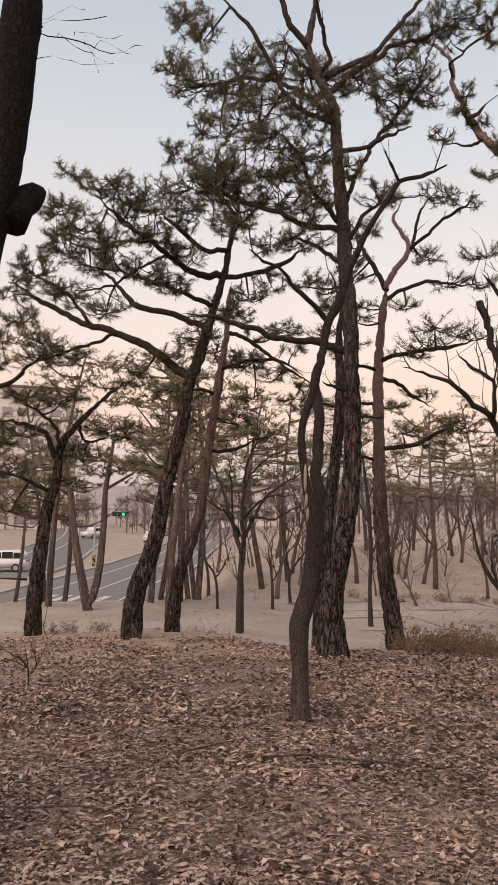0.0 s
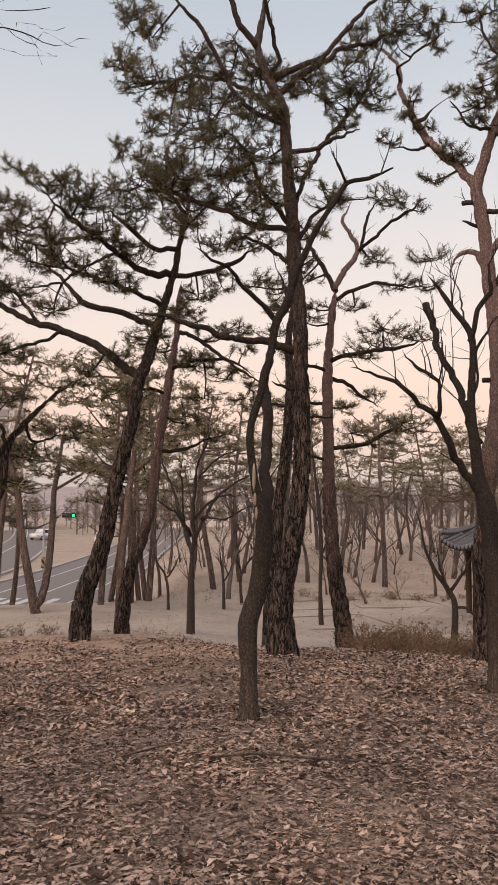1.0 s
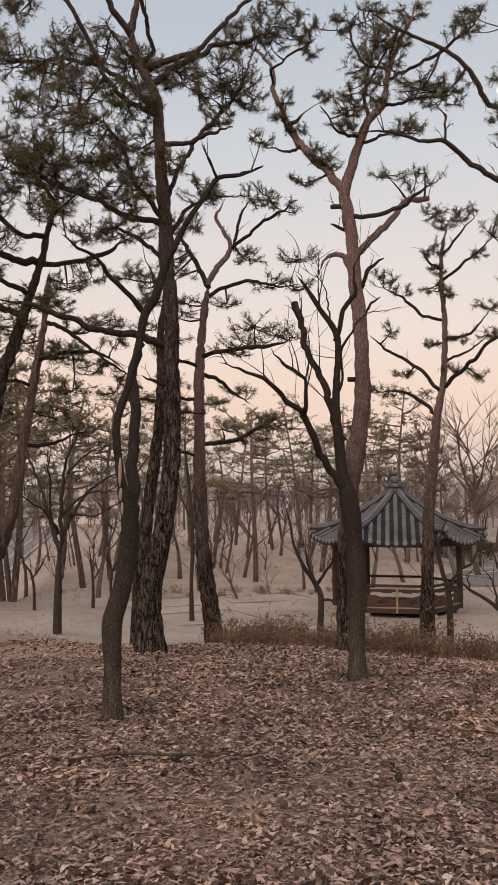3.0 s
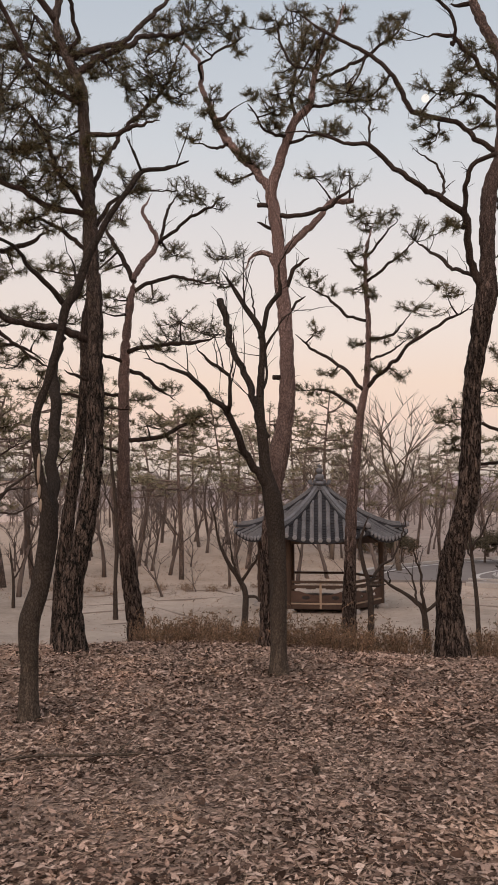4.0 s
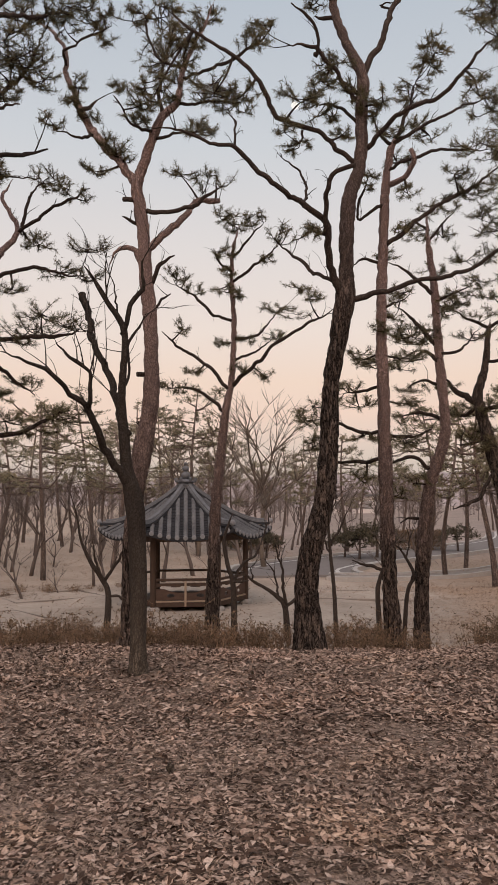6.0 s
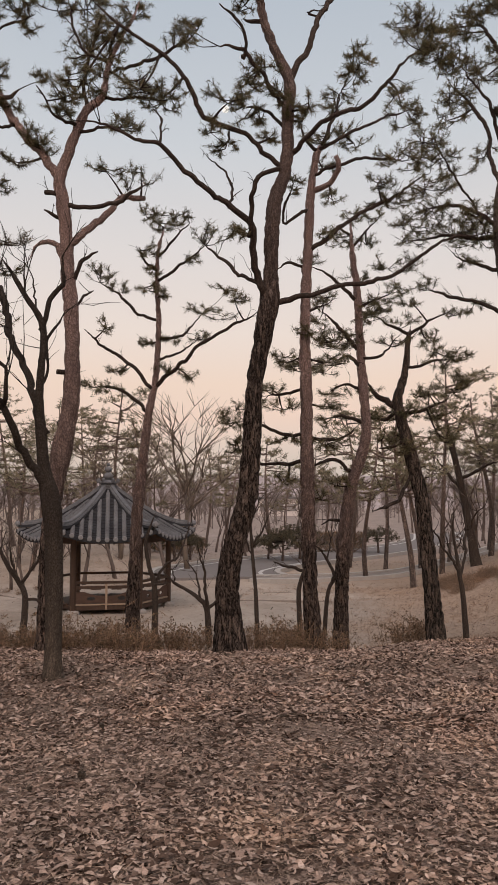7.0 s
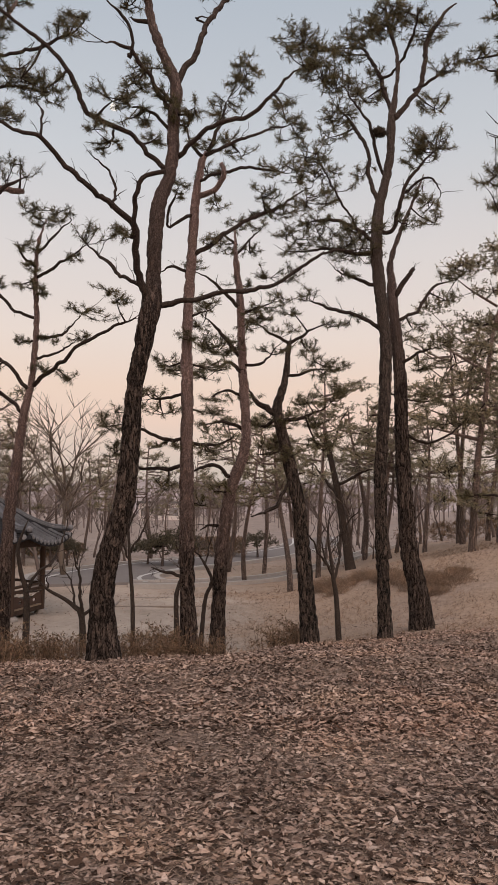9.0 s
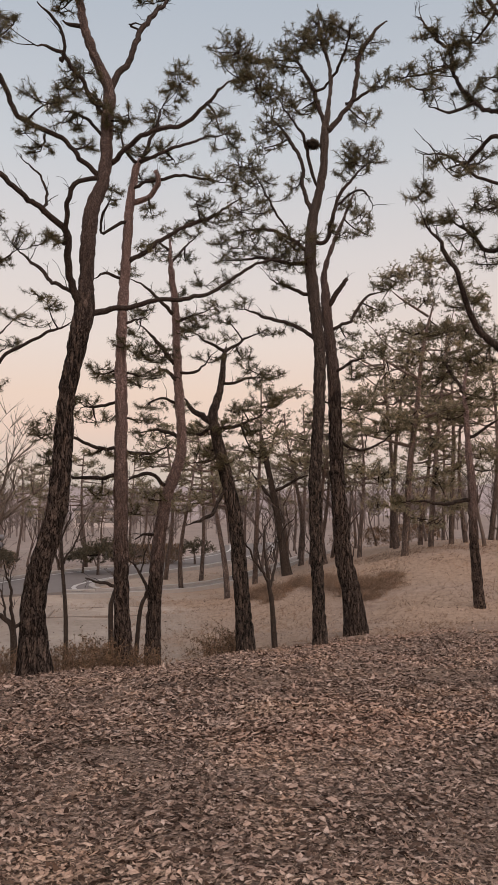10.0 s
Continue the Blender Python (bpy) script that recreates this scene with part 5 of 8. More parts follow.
t.limb((0.82, 0, 7.59, 0.0396), (0.72, 0, 7.62, 0.036), (0.36, -0.29, 7.92, 0.031), (0.16, -0.45, 8.09, 0.027), (-0.18, -0.63, 8.1, 0.0086))
t.limb((0.12, -0.47, 8.09, 0.0247), (0.12, -0.45, 8.06, 0.027), (0.19, -0.56, 8.3, 0.023), (0.05, -0.68, 8.53, 0.023), (-0.16, -0.77, 8.61, 0.0086))
t.limb((0.8, 0, 6.93, 0.044), (0.87, 0, 6.92, 0.04), (1.23, -0.33, 7.11, 0.035), (1.72, -0.71, 7.19, 0.031), (1.98, -0.96, 7.32, 0.026), (2.22, -1.25, 7.52, 0.018), (2.37, -1.4, 7.58, 0.0049))
t.limb((0.64, 0, 4.74, 0.047), (0.97, -0.07, 4.8, 0.039), (1.43, -0.16, 4.96, 0.035), (1.9, -0.26, 5.03, 0.031), (2.28, -0.33, 5.11, 0.027), (2.66, -0.43, 5.38, 0.024), (3.04, -0.51, 5.5, 0.016), (3.5, -0.6, 5.53, 0.0054))
t.limb((0.46, -0.04, 4.89, 0.0352), (0.44, 0, 4.92, 0.032), (0.03, 0.27, 5.3, 0.028), (-0.26, 0.46, 5.6, 0.02), (-0.47, 0.6, 5.81, 0.0054))
t.limb((0.77, 0, 7.2, 0.028), (0.47, 0.25, 7.65, 0.025), (0.23, 0.4, 7.8, 0.0094))
t.limb((-0.9, -1.18, 6.42, 0.017), (-0.88, -1.1, 6.72, 0.014), (-1, -1.03, 6.97, 0.0049))
t.limb((-0.01, -0.19, 7.12, 0.02), (-0.08, -0.29, 6.82, 0.0068))
t.limb((0.48, 0, 8.88, 0.033), (0.28, 0.09, 8.96, 0.029), (0.18, 0.14, 9.03, 0.0094))
t.limb((1.34, 0.3, 9.18, 0.0187), (1.17, 0.3, 9.25, 0.017), (1.49, 0.44, 9.49, 0.0058))
t.limb((0.82, 0, 7.71, 0.028), (0.53, -0.11, 7.88, 0.0108))
t.limb((-0.03, -0.63, 5.84, 0.0209), (0, -0.29, 6.27, 0.019), (-0.08, -0.18, 6.55, 0.016), (-0.36, -0, 6.9, 0.0054))
t.pads((-1.21, -0.54, 7.62, 0.44, 0.22), (-0.93, -0.37, 7.58, 0.37, 0.2), (-0.6, -0.95, 8, 0.27, 0.15), (-1.65, -0.58, 8.02, 0.36, 0.29), (-1.81, -0.77, 8.27, 0.29, 0.23), (0.48, -0.16, 8.08, 0.38, 0.21), (0.69, -0.15, 7.7, 0.31, 0.21), (-0.16, -0.18, 6.95, 0.38, 0.14), (0.22, 0.13, 7.55, 0.39, 0.18), (-0.24, 0.44, 5.89, 0.39, 0.15), (0.09, -0.56, 5.55, 0.22, 0.1), (1.02, -0.05, 7.43, 0.31, 0.23), (2.06, -1.58, 6.86, 0.33, 0.19), (2.33, -1.4, 7.74, 0.4, 0.2), (2.51, -1.53, 7.45, 0.33, 0.19))
t.pads((-2.02, -0.8, 7.46, 0.29, 0.3), (-1.38, -1.18, 6.7, 0.27, 0.1), (0.54, -0.07, 7.15, 0.23, 0.15), (1.09, -0.21, 7.53, 0.23, 0.2), (0.2, 0.22, 9.35, 0.32, 0.17), (1.61, 0.67, 10.02, 0.41, 0.17), (0.27, -0.06, 9.33, 0.38, 0.2), (2.74, -1.29, 8.01, 0.27, 0.18))
t.pads((-0.05, -0.5, 7.46, 0.39, 0.29), (0.27, -0.3, 7.83, 0.32, 0.24), (-0.28, -0.5, 7.0, 0.27, 0.17))
t.finish(twiggy=2)
t = Tree("pine_tree", (7.01, 9.77), -33.5, 20, "straight red pine with pale pinkish upper bark", red=True, slim=0.76)
t.trunk((0, 0, -0.13, 0.2162), (-0.05, 0, 0.58, 0.163), (-0.08, 0, 1.45, 0.155), (-0.09, 0, 2.34, 0.147), (-0.1, 0, 3.23, 0.139), (-0.1, 0, 3.96, 0.131), (-0.12, 0, 4.69, 0.123), (-0.1, 0, 5.43, 0.114), (-0.06, 0, 6.19, 0.106), (-0.02, 0, 6.95, 0.102), (0.02, 0, 7.42, 0.093), (0.11, 0, 7.91, 0.084), (0.2, 0, 8.09, 0.0196))
t.limb((0.07, 0, 7.28, 0.051), (0.34, -0.13, 7.37, 0.046), (0.42, -0.25, 7.58, 0.041), (0.4, -0.32, 7.71, 0.036))
t.limb((0.11, 0, 7.96, 0.037), (0.52, -0.11, 8.01, 0.028), (1.06, -0.28, 8.17, 0.023), (1.67, -0.47, 8.35, 0.0063))
t.limb((-0.02, 0, 6.28, 0.041), (0.35, 0.13, 6.6, 0.037), (0.73, 0.26, 6.92, 0.033), (1.32, 0.44, 7.33, 0.029), (2.04, 0.66, 7.82, 0.0068))
t.limb((-0.02, 0, 6.95, 0.032), (-0.25, -0.11, 6.8, 0.027), (-0.46, -0.22, 6.66, 0.023), (-0.43, -0.39, 6.96, 0.022), (-0.27, -0.53, 7.18, 0.0058))
t.limb((-0.11, 0, 2.87, 0.036), (-0.44, 0.12, 2.83, 0.032), (-0.8, 0.25, 2.86, 0.023), (-1, 0.35, 3.07, 0.0063))
t.limb((-0.1, 0, 3.23, 0.031), (0.29, 0.13, 3.2, 0.027), (0.66, 0.25, 3.36, 0.0081))
t.limb((-0.1, 0, 3.28, 0.031), (-0.52, -0.12, 3.31, 0.027), (-0.87, -0.22, 3.43, 0.022), (-1.2, -0.31, 3.46, 0.0058))
t.limb((-0.1, 0, 4.05, 0.027), (-0.45, 0.11, 3.97, 0.023), (-0.73, 0.2, 3.94, 0.0063))
t.limb((0.13, 0, 7.96, 0.033), (-0.08, 0.1, 8.25, 0.024), (-0.18, 0.2, 8.59, 0.0063))
t.limb((0.02, 0, 7.52, 0.028), (0.43, -0.1, 7.67, 0.028), (1.06, -0.25, 7.71, 0.023), (1.6, -0.37, 7.57, 0.0063))
t.limb((-0.12, 0, 5.25, 0.027), (0.27, 0.09, 5.42, 0.0104))
t.limb((-0.06, 0, 6, 0.028), (-0.38, -0.07, 6.06, 0.023), (-0.56, -0.11, 5.95, 0.0063))
t.limb((0.19, 0, 8.07, 0.02765), (0.2, 0, 8.09, 0.037), (0.34, 0.07, 8.54, 0.028), (0.53, 0.15, 9.08, 0.0086))
t.pads((0.15, -0.11, 8.14, 0.35, 0.2), (1.44, -0.19, 7.65, 0.53, 0.26), (1.77, -0.43, 7.13, 0.52, 0.22), (1.33, 0.48, 7.25, 0.56, 0.22), (0.73, 0.37, 9.41, 0.35, 0.31), (0.44, 0.27, 8.94, 0.33, 0.29), (0.25, -0.07, 6.52, 0.27, 0.17), (-0.02, 0.07, 6.12, 0.27, 0.12), (-0.46, 0.19, 4.54, 0.36, 0.17), (-0.49, 0.15, 3.77, 0.36, 0.17), (-1.31, -0.24, 3.51, 0.37, 0.26), (-1.02, -0.38, 3.7, 0.26, 0.16), (-1.28, 0.53, 3.16, 0.37, 0.18), (-0.39, 0, 3.16, 0.27, 0.12), (-0.43, 0.11, 2.61, 0.27, 0.17))
t.pads((0.28, 0.09, 3.77, 0.27, 0.12), (0.28, 0.02, 3.15, 0.36, 0.17), (0.36, 0.06, 4.51, 0.45, 0.17), (-0.64, 0.19, 4.07, 0.32, 0.14), (0.34, -0.24, 7.09, 0.26, 0.18), (-0.25, -0.65, 7.13, 0.21, 0.18), (1.11, 0.25, 7.56, 0.37, 0.19), (0.72, 0.14, 8.19, 0.36, 0.14), (-0.09, -0.11, 4.94, 0.27, 0.14), (-0.9, 0.01, 3.95, 0.27, 0.19), (0.52, -0.1, 8.26, 0.27, 0.14))
t.pads((0.83, 0, 9.54, 0.42, 0.28), (2.02, 0.3, 8.25, 0.46, 0.3), (1.53, -0.3, 8.3, 0.4, 0.25), (0.21, 0.3, 7.85, 0.33, 0.19))
t.finish(twiggy=1)
t = Tree("pine_tree", (8.38, 11.01), -35.4, 21, "curved red pine with small layered crown", red=True, slim=0.82)
t.trunk((0, 0, -0.12, 0.1926), (0.03, 0, 0.98, 0.158), (0.07, 0, 1.68, 0.148), (0.14, 0, 2.29, 0.144), (0.24, 0, 2.91, 0.134), (0.39, 0, 3.32, 0.129), (0.51, 0, 3.74, 0.119), (0.49, 0, 4.37, 0.109), (0.44, 0, 5.1, 0.105), (0.41, 0, 5.85, 0.095), (0.38, 0, 6.49, 0.084), (0.3, 0, 7.25, 0.064), (0.29, 0, 7.8, 0.015))
t.limb((0.37, 0, 5.37, 0.042), (0.09, -0.07, 5.7, 0.037), (-0.25, -0.14, 6.02, 0.0117))
t.limb((0.34, 0, 6.28, 0.037), (-0.04, -0.12, 6.65, 0.031), (-0.46, -0.23, 6.87, 0.0094))
t.limb((0.47, 0, 5, 0.042), (0.23, -0.05, 5.2, 0.031), (-0.03, -0.09, 5.08, 0.0094))
t.limb((0.32, 0, 3.12, 0.0451), (0.19, 0, 3.17, 0.041), (-0.02, -0.14, 3.33, 0.036), (-0.27, -0.28, 3.3, 0.03), (-0.5, -0.43, 3.14, 0.0113))
t.limb((0.49, 0, 4.58, 0.031), (0.18, 0.08, 4.69, 0.026), (-0.14, 0.17, 4.6, 0.0072))
t.limb((0.31, 0, 7.25, 0.027), (0.59, 0.16, 7.64, 0.021), (0.81, 0.27, 7.91, 0.0072))
t.limb((0.31, 0, 7.47, 0.027), (0.06, 0.08, 7.67, 0.021), (-0.16, 0.15, 7.63, 0.0072))
t.limb((0.42, 0, 6.06, 0.032), (0.7, 0.1, 6.25, 0.027), (1.03, 0.21, 6.45, 0.0072))
t.limb((0.45, 0, 5.21, 0.031), (0.79, -0.19, 5.18, 0.026), (1.03, -0.41, 5.44, 0.009))
t.limb((0.51, 0, 3.95, 0.036), (0.08, 0.11, 4.12, 0.031), (-0.29, 0.21, 4.07, 0.0094))
t.limb((0.14, 0, 2.19, 0.036), (-0.12, 0.07, 2.24, 0.026), (-0.32, 0.12, 2.14, 0.0094))
t.pads((0.27, -0.02, 7.88, 0.31, 0.19), (0.14, -0.04, 7.43, 0.39, 0.19), (-0.04, -0.28, 5.55, 0.51, 0.28), (0.59, 0.03, 5.95, 0.41, 0.14), (0.8, 0.03, 6.27, 0.41, 0.14), (-0.25, -0.11, 6.22, 0.31, 0.14), (1, -0.19, 5.47, 0.41, 0.14), (-0.03, 0.24, 4.59, 0.42, 0.14), (-0.13, 0.16, 4.05, 0.42, 0.14), (-0.24, 0.09, 4.99, 0.42, 0.14), (0.6, 0.41, 7.51, 0.32, 0.17), (0.71, 0.27, 7.96, 0.32, 0.13), (0.38, 0.22, 6.78, 0.31, 0.17), (-0.35, -0.38, 5.85, 0.3, 0.15), (-0.41, -0.61, 2.69, 0.3, 0.21))
t.pads((-0.02, -0.16, 2.9, 0.31, 0.16))
t.pads((1.13, 0.2, 7.02, 0.58, 0.21), (0.02, 0, 5.55, 0.62, 0.21), (-0.7, 0.3, 5.19, 0.53, 0.21), (0.71, 0, 6.13, 0.41, 0.17), (-0.25, -0.3, 6.3, 0.36, 0.14))
t.finish(twiggy=1)
t = Tree("pine_tree", (9.89, 10.18), -42.5, 22, "low crooked pine with bent top and flat sprays")
t.trunk((0, 0, -0.12, 0.1949), (-0.07, 0, 0.92, 0.15), (-0.15, 0, 1.94, 0.14), (-0.22, 0, 2.67, 0.131), (-0.35, 0, 3.29, 0.121), (-0.48, 0, 3.82, 0.111), (-0.58, 0, 4.25, 0.106), (-0.62, 0, 4.46, 0.096), (-0.53, 0, 4.78, 0.074), (-0.45, 0, 5.1, 0.064), (-0.39, 0, 5.64, 0.048), (-0.35, 0, 5.86, 0.0112))
t.limb((-0.61, 0, 4.4, 0.064), (-0.91, 0.12, 4.59, 0.054), (-1.17, 0.25, 4.85, 0.0171))
t.limb((-0.38, 0, 5.7, 0.032), (-0.05, 0.13, 5.92, 0.027), (0.38, 0.28, 6.13, 0.0072))
t.limb((-0.39, 0, 5.72, 0.032), (-0.69, 0.05, 5.9, 0.027), (-1.02, 0.11, 6.12, 0.0072))
t.limb((-0.45, 0, 5.1, 0.032), (-0.05, 0.1, 5.17, 0.027), (0.37, 0.21, 5.24, 0.0072))
t.limb((-0.58, 0, 4.25, 0.042), (-0.16, -0.07, 4.29, 0.032), (0.26, -0.13, 4.43, 0.0094))
t.limb((-0.6, 0, 4.3, 0.037), (-0.86, 0.15, 4.16, 0.032), (-1.14, 0.29, 4.23, 0.0099))
t.limb((-0.32, 0, 3.19, 0.037), (-0.47, -0.15, 2.97, 0.031), (-0.57, -0.34, 2.66, 0.036), (-0.76, -0.49, 2.51, 0.03), (-1.05, -0.67, 2.44, 0.009))
t.limb((-0.48, 0, 3.72, 0.037), (-0.8, 0.05, 3.62, 0.027), (-1.01, 0.09, 3.62, 0.0072))
t.pads((-0.52, -0.09, 5.98, 0.42, 0.12), (-0.31, 0.05, 6.36, 0.32, 0.12), (0.16, -0.03, 5.28, 0.42, 0.31), (0.36, -0.3, 4.7, 0.52, 0.3), (-0.48, 0.05, 4.23, 0.51, 0.2), (-0.8, 0.12, 3.81, 0.43, 0.2), (-0.05, -0.09, 4.64, 0.42, 0.2), (-0.91, 0.2, 4.25, 0.43, 0.15), (0.48, 0.31, 5.37, 0.32, 0.2), (0.39, 0.52, 6.19, 0.33, 0.11), (0.05, 0.07, 4.25, 0.48, 0.2), (-1.01, 0.04, 6.16, 0.32, 0.11), (-0.05, 0.09, 5.66, 0.37, 0.2), (-0.47, -0.21, 3.59, 0.42, 0.2), (-1.13, 0.25, 4.72, 0.32, 0.17))
t.pads((0.15, -0.06, 3.81, 0.42, 0.2))
t.finish(twiggy=1)
t = Tree("pine_tree", (10.32, 8.75), -48.0, 23, "tall dark pine carrying a twig nest in its fork", slim=0.86)
t.trunk((-0, 0, -0.12, 0.1714), (-0.03, 0, 0.89, 0.13), (-0.06, 0, 1.85, 0.131), (-0.06, 0, 2.82, 0.132), (-0.02, 0, 3.51, 0.128), (0.03, 0, 4.3, 0.128), (0.06, 0, 5.1, 0.124), (0.01, 0, 5.91, 0.125), (-0.05, 0, 6.53, 0.125), (-0.08, 0, 7.15, 0.126), (-0.02, 0, 7.77, 0.111), (0.11, 0, 8.28, 0.096), (0.19, 0, 8.8, 0.091), (0.22, 0, 9.38, 0.092), (0.31, 0, 9.96, 0.051), (0.34, 0, 10.6, 0.046), (0.18, 0, 11.27, 0.036), (0.13, 0, 11.82, 0.0091))
t.limb((0.23, 0, 9.48, 0.046), (0.19, 0.15, 9.84, 0.041), (0.06, 0.39, 10.43, 0.042), (-0.19, 0.66, 11.09, 0.033), (-0.41, 0.88, 11.61, 0.0099))
t.limb((0.25, 0, 9.43, 0.061), (0.4, 0.07, 9.66, 0.051), (0.66, 0.2, 10.14, 0.046), (0.83, 0.38, 10.88, 0.047), (1.11, 0.55, 11.51, 0.042), (1.49, 0.7, 12, 0.0144))
t.limb((0.01, 0, 7.82, 0.051), (-0.19, 0.11, 8.36, 0.041), (-0.26, 0.21, 8.95, 0.036), (-0.51, 0.34, 9.59, 0.032), (-0.78, 0.42, 9.94, 0.0094))
t.limb((-0.06, 0, 7.38, 0.044), (0.22, 0, 7.33, 0.04), (0.42, -0.17, 7.87, 0.035), (0.66, -0.31, 8.29, 0.029), (0.99, -0.44, 8.6, 0.0086))
t.limb((-0.03, 0, 6.94, 0.045), (-0.43, 0.1, 7, 0.041), (-0.94, 0.24, 7.2, 0.031), (-1.81, 0.46, 7.23, 0.0094))
t.limb((0.02, 0, 5.48, 0.04), (-0.44, 0.25, 5.88, 0.036), (-0.97, 0.48, 6.1, 0.032), (-1.4, 0.67, 6.3, 0.0094))
t.limb((-0.11, 0, 6.33, 0.035), (-0.48, 0.08, 6.48, 0.03), (-0.84, 0.17, 6.74, 0.0094))
t.limb((-0.03, 0, 7.15, 0.04), (-0.42, -0.1, 7.35, 0.035), (-0.91, -0.21, 7.5, 0.03), (-1.3, -0.29, 7.45, 0.009))
t.limb((0.12, 0, 8.34, 0.033), (0.04, 0, 8.39, 0.03), (-0.15, -0.15, 8.97, 0.03), (-0.29, -0.25, 9.36, 0.025), (-0.58, -0.39, 9.84, 0.009))
t.limb((0.61, 0.2, 10.03, 0.031), (1, 0.07, 10.12, 0.025), (1.29, -0.05, 10.33, 0.0068))
t.limb((0.06, 0.39, 10.43, 0.0286), (0.32, 0.39, 10.51, 0.026), (0.62, 0, 10.88, 0.026), (0.71, -0.29, 11.2, 0.009))
t.limb((0.48, -0.21, 7.97, 0.0275), (0.47, -0.17, 7.96, 0.025), (0.85, -0.31, 8.17, 0.02), (1.02, -0.44, 7.7, 0.0063))
t.limb((-0.23, -0.05, 7.25, 0.0275), (-0.32, 0.1, 7.2, 0.025), (-0.51, -0.08, 7.57, 0.02), (-0.8, -0.32, 8.01, 0.02), (-1.07, -0.59, 8.53, 0.0068))
t.pads((-0.3, 0.84, 11.8, 0.53, 0.39), (0.18, 0.07, 11.48, 0.6, 0.37), (0.95, 0.43, 11.34, 0.62, 0.3), (-0.83, 0.51, 10.51, 0.52, 0.31), (-0.72, 0.29, 9.81, 0.51, 0.38), (-0.09, 0.39, 10.57, 0.31, 0.14), (0.99, -0.01, 9.63, 0.4, 0.27), (0.94, -0.47, 8.67, 0.48, 0.35), (-0.7, -0.28, 8.02, 0.39, 0.19), (-1.32, -0.09, 7.32, 0.7, 0.27), (-0.74, 0.36, 7.31, 0.62, 0.28), (-0.31, -0.32, 7.25, 0.59, 0.27), (-0.43, 0.09, 6.98, 0.71, 0.23), (-1.6, 0.5, 7.21, 0.42, 0.14), (0.81, -0.69, 7.49, 0.28, 0.22))
t.pads((0.47, -0.05, 7.48, 0.4, 0.19), (-0.73, -0.02, 6.54, 0.4, 0.1), (-1.82, 0.53, 6.35, 0.52, 0.14), (-1.39, 0.54, 6.41, 0.31, 0.12), (-0.55, 0.48, 5.84, 0.31, 0.14), (1.17, -0.27, 10.21, 0.39, 0.26), (-0.92, 0.12, 9.3, 0.4, 0.21), (-1.1, -0.32, 7.52, 0.39, 0.18), (-0.49, -0.27, 9.9, 0.34, 0.26), (0.62, -0.13, 11.33, 0.4, 0.23), (0.57, -0.29, 8.51, 0.29, 0.19), (-0.32, 0.31, 8.57, 0.31, 0.16))
t.pads((-1.46, 0, 11.14, 0.59, 0.43), (-1.06, 0.3, 10.67, 0.54, 0.41), (0.13, -0.3, 11.17, 0.56, 0.41), (-1.15, 0, 8.52, 0.57, 0.26), (-0.52, 0.4, 11.14, 0.49, 0.38), (0.79, -0.3, 8.77, 0.45, 0.35), (-0.21, 0.3, 10.15, 0.43, 0.32))
t.finish(twiggy=3)
t = Tree("pine_tree", (11.89, 9.22), -50.8, 24, "stout pine with flared plated base and sawn stub", red="high", slim=0.88)
t.trunk((-0, 0, -0.12, 0.3069), (-0.09, 0, 0.85, 0.228), (-0.23, 0, 1.58, 0.198), (-0.29, 0, 2.43, 0.183), (-0.33, 0, 3.19, 0.168), (-0.35, 0, 3.95, 0.152), (-0.36, 0, 4.83, 0.148), (-0.41, 0, 5.72, 0.138), (-0.48, 0, 6.4, 0.122), (-0.5, 0, 6.86, 0.111), (-0.52, 0, 7.32, 0.072), (-0.35, 0, 7.87, 0.05), (-0.07, 0, 8.54, 0.039), (0.16, 0, 9.09, 0.0098))
t.limb((-0.47, 0, 6.65, 0.061), (-0.25, -0.07, 6.91, 0.05), (-0.06, -0.14, 7.14, 0.044))
t.limb((-0.37, 0, 6.15, 0.039), (0, 0.13, 6.4, 0.033), (0.33, 0.29, 6.86, 0.028), (0.68, 0.4, 7, 0.0076))
t.limb((-0.35, 0, 5.27, 0.033), (-0.01, -0.23, 5.43, 0.027), (0.3, -0.42, 5.48, 0.0072))
t.limb((-0.35, 0, 3.95, 0.033), (0.06, 0.11, 3.73, 0.027), (0.48, 0.21, 3.84, 0.022), (0.8, 0.31, 4.12, 0.0072))
t.limb((-0.32, 0, 4.61, 0.033), (-0.67, 0.13, 4.75, 0.0126))
t.pads((0.68, 0.28, 7.08, 0.45, 0.19), (0.54, 0.17, 6.6, 0.34, 0.14), (-0.11, 0.1, 6.04, 0.45, 0.15), (0.4, -0.51, 5.56, 0.43, 0.16), (0.04, 0.09, 8.79, 0.34, 0.29), (0.36, 0.14, 8.2, 0.34, 0.21), (0.61, 0.49, 4.2, 0.46, 0.22), (-0.68, 0.35, 4.79, 0.34, 0.14), (0.18, -0.13, 4.57, 0.44, 0.17), (-0.01, -0.36, 5.19, 0.38, 0.15))
t.finish(twiggy=1)
t = Tree("pine_tree", (15.19, 8.55), -59.4, 25, "small pine on the dry grass mound", red=True, slim=0.80)
t.trunk((0, 0, -0.12, 0.1635), (-0.06, 0, 0.99, 0.134), (-0.08, 0, 1.84, 0.123), (-0.08, 0, 2.7, 0.111), (-0.12, 0, 3.44, 0.093), (-0.14, 0, 4.19, 0.075), (-0.16, 0, 4.83, 0.056), (-0.04, 0, 5.46, 0.0133))
t.limb((-0.08, 0, 2.33, 0.049), (-0.74, -0.34, 2.26, 0.037), (-1.43, -0.71, 2.33, 0.0108))
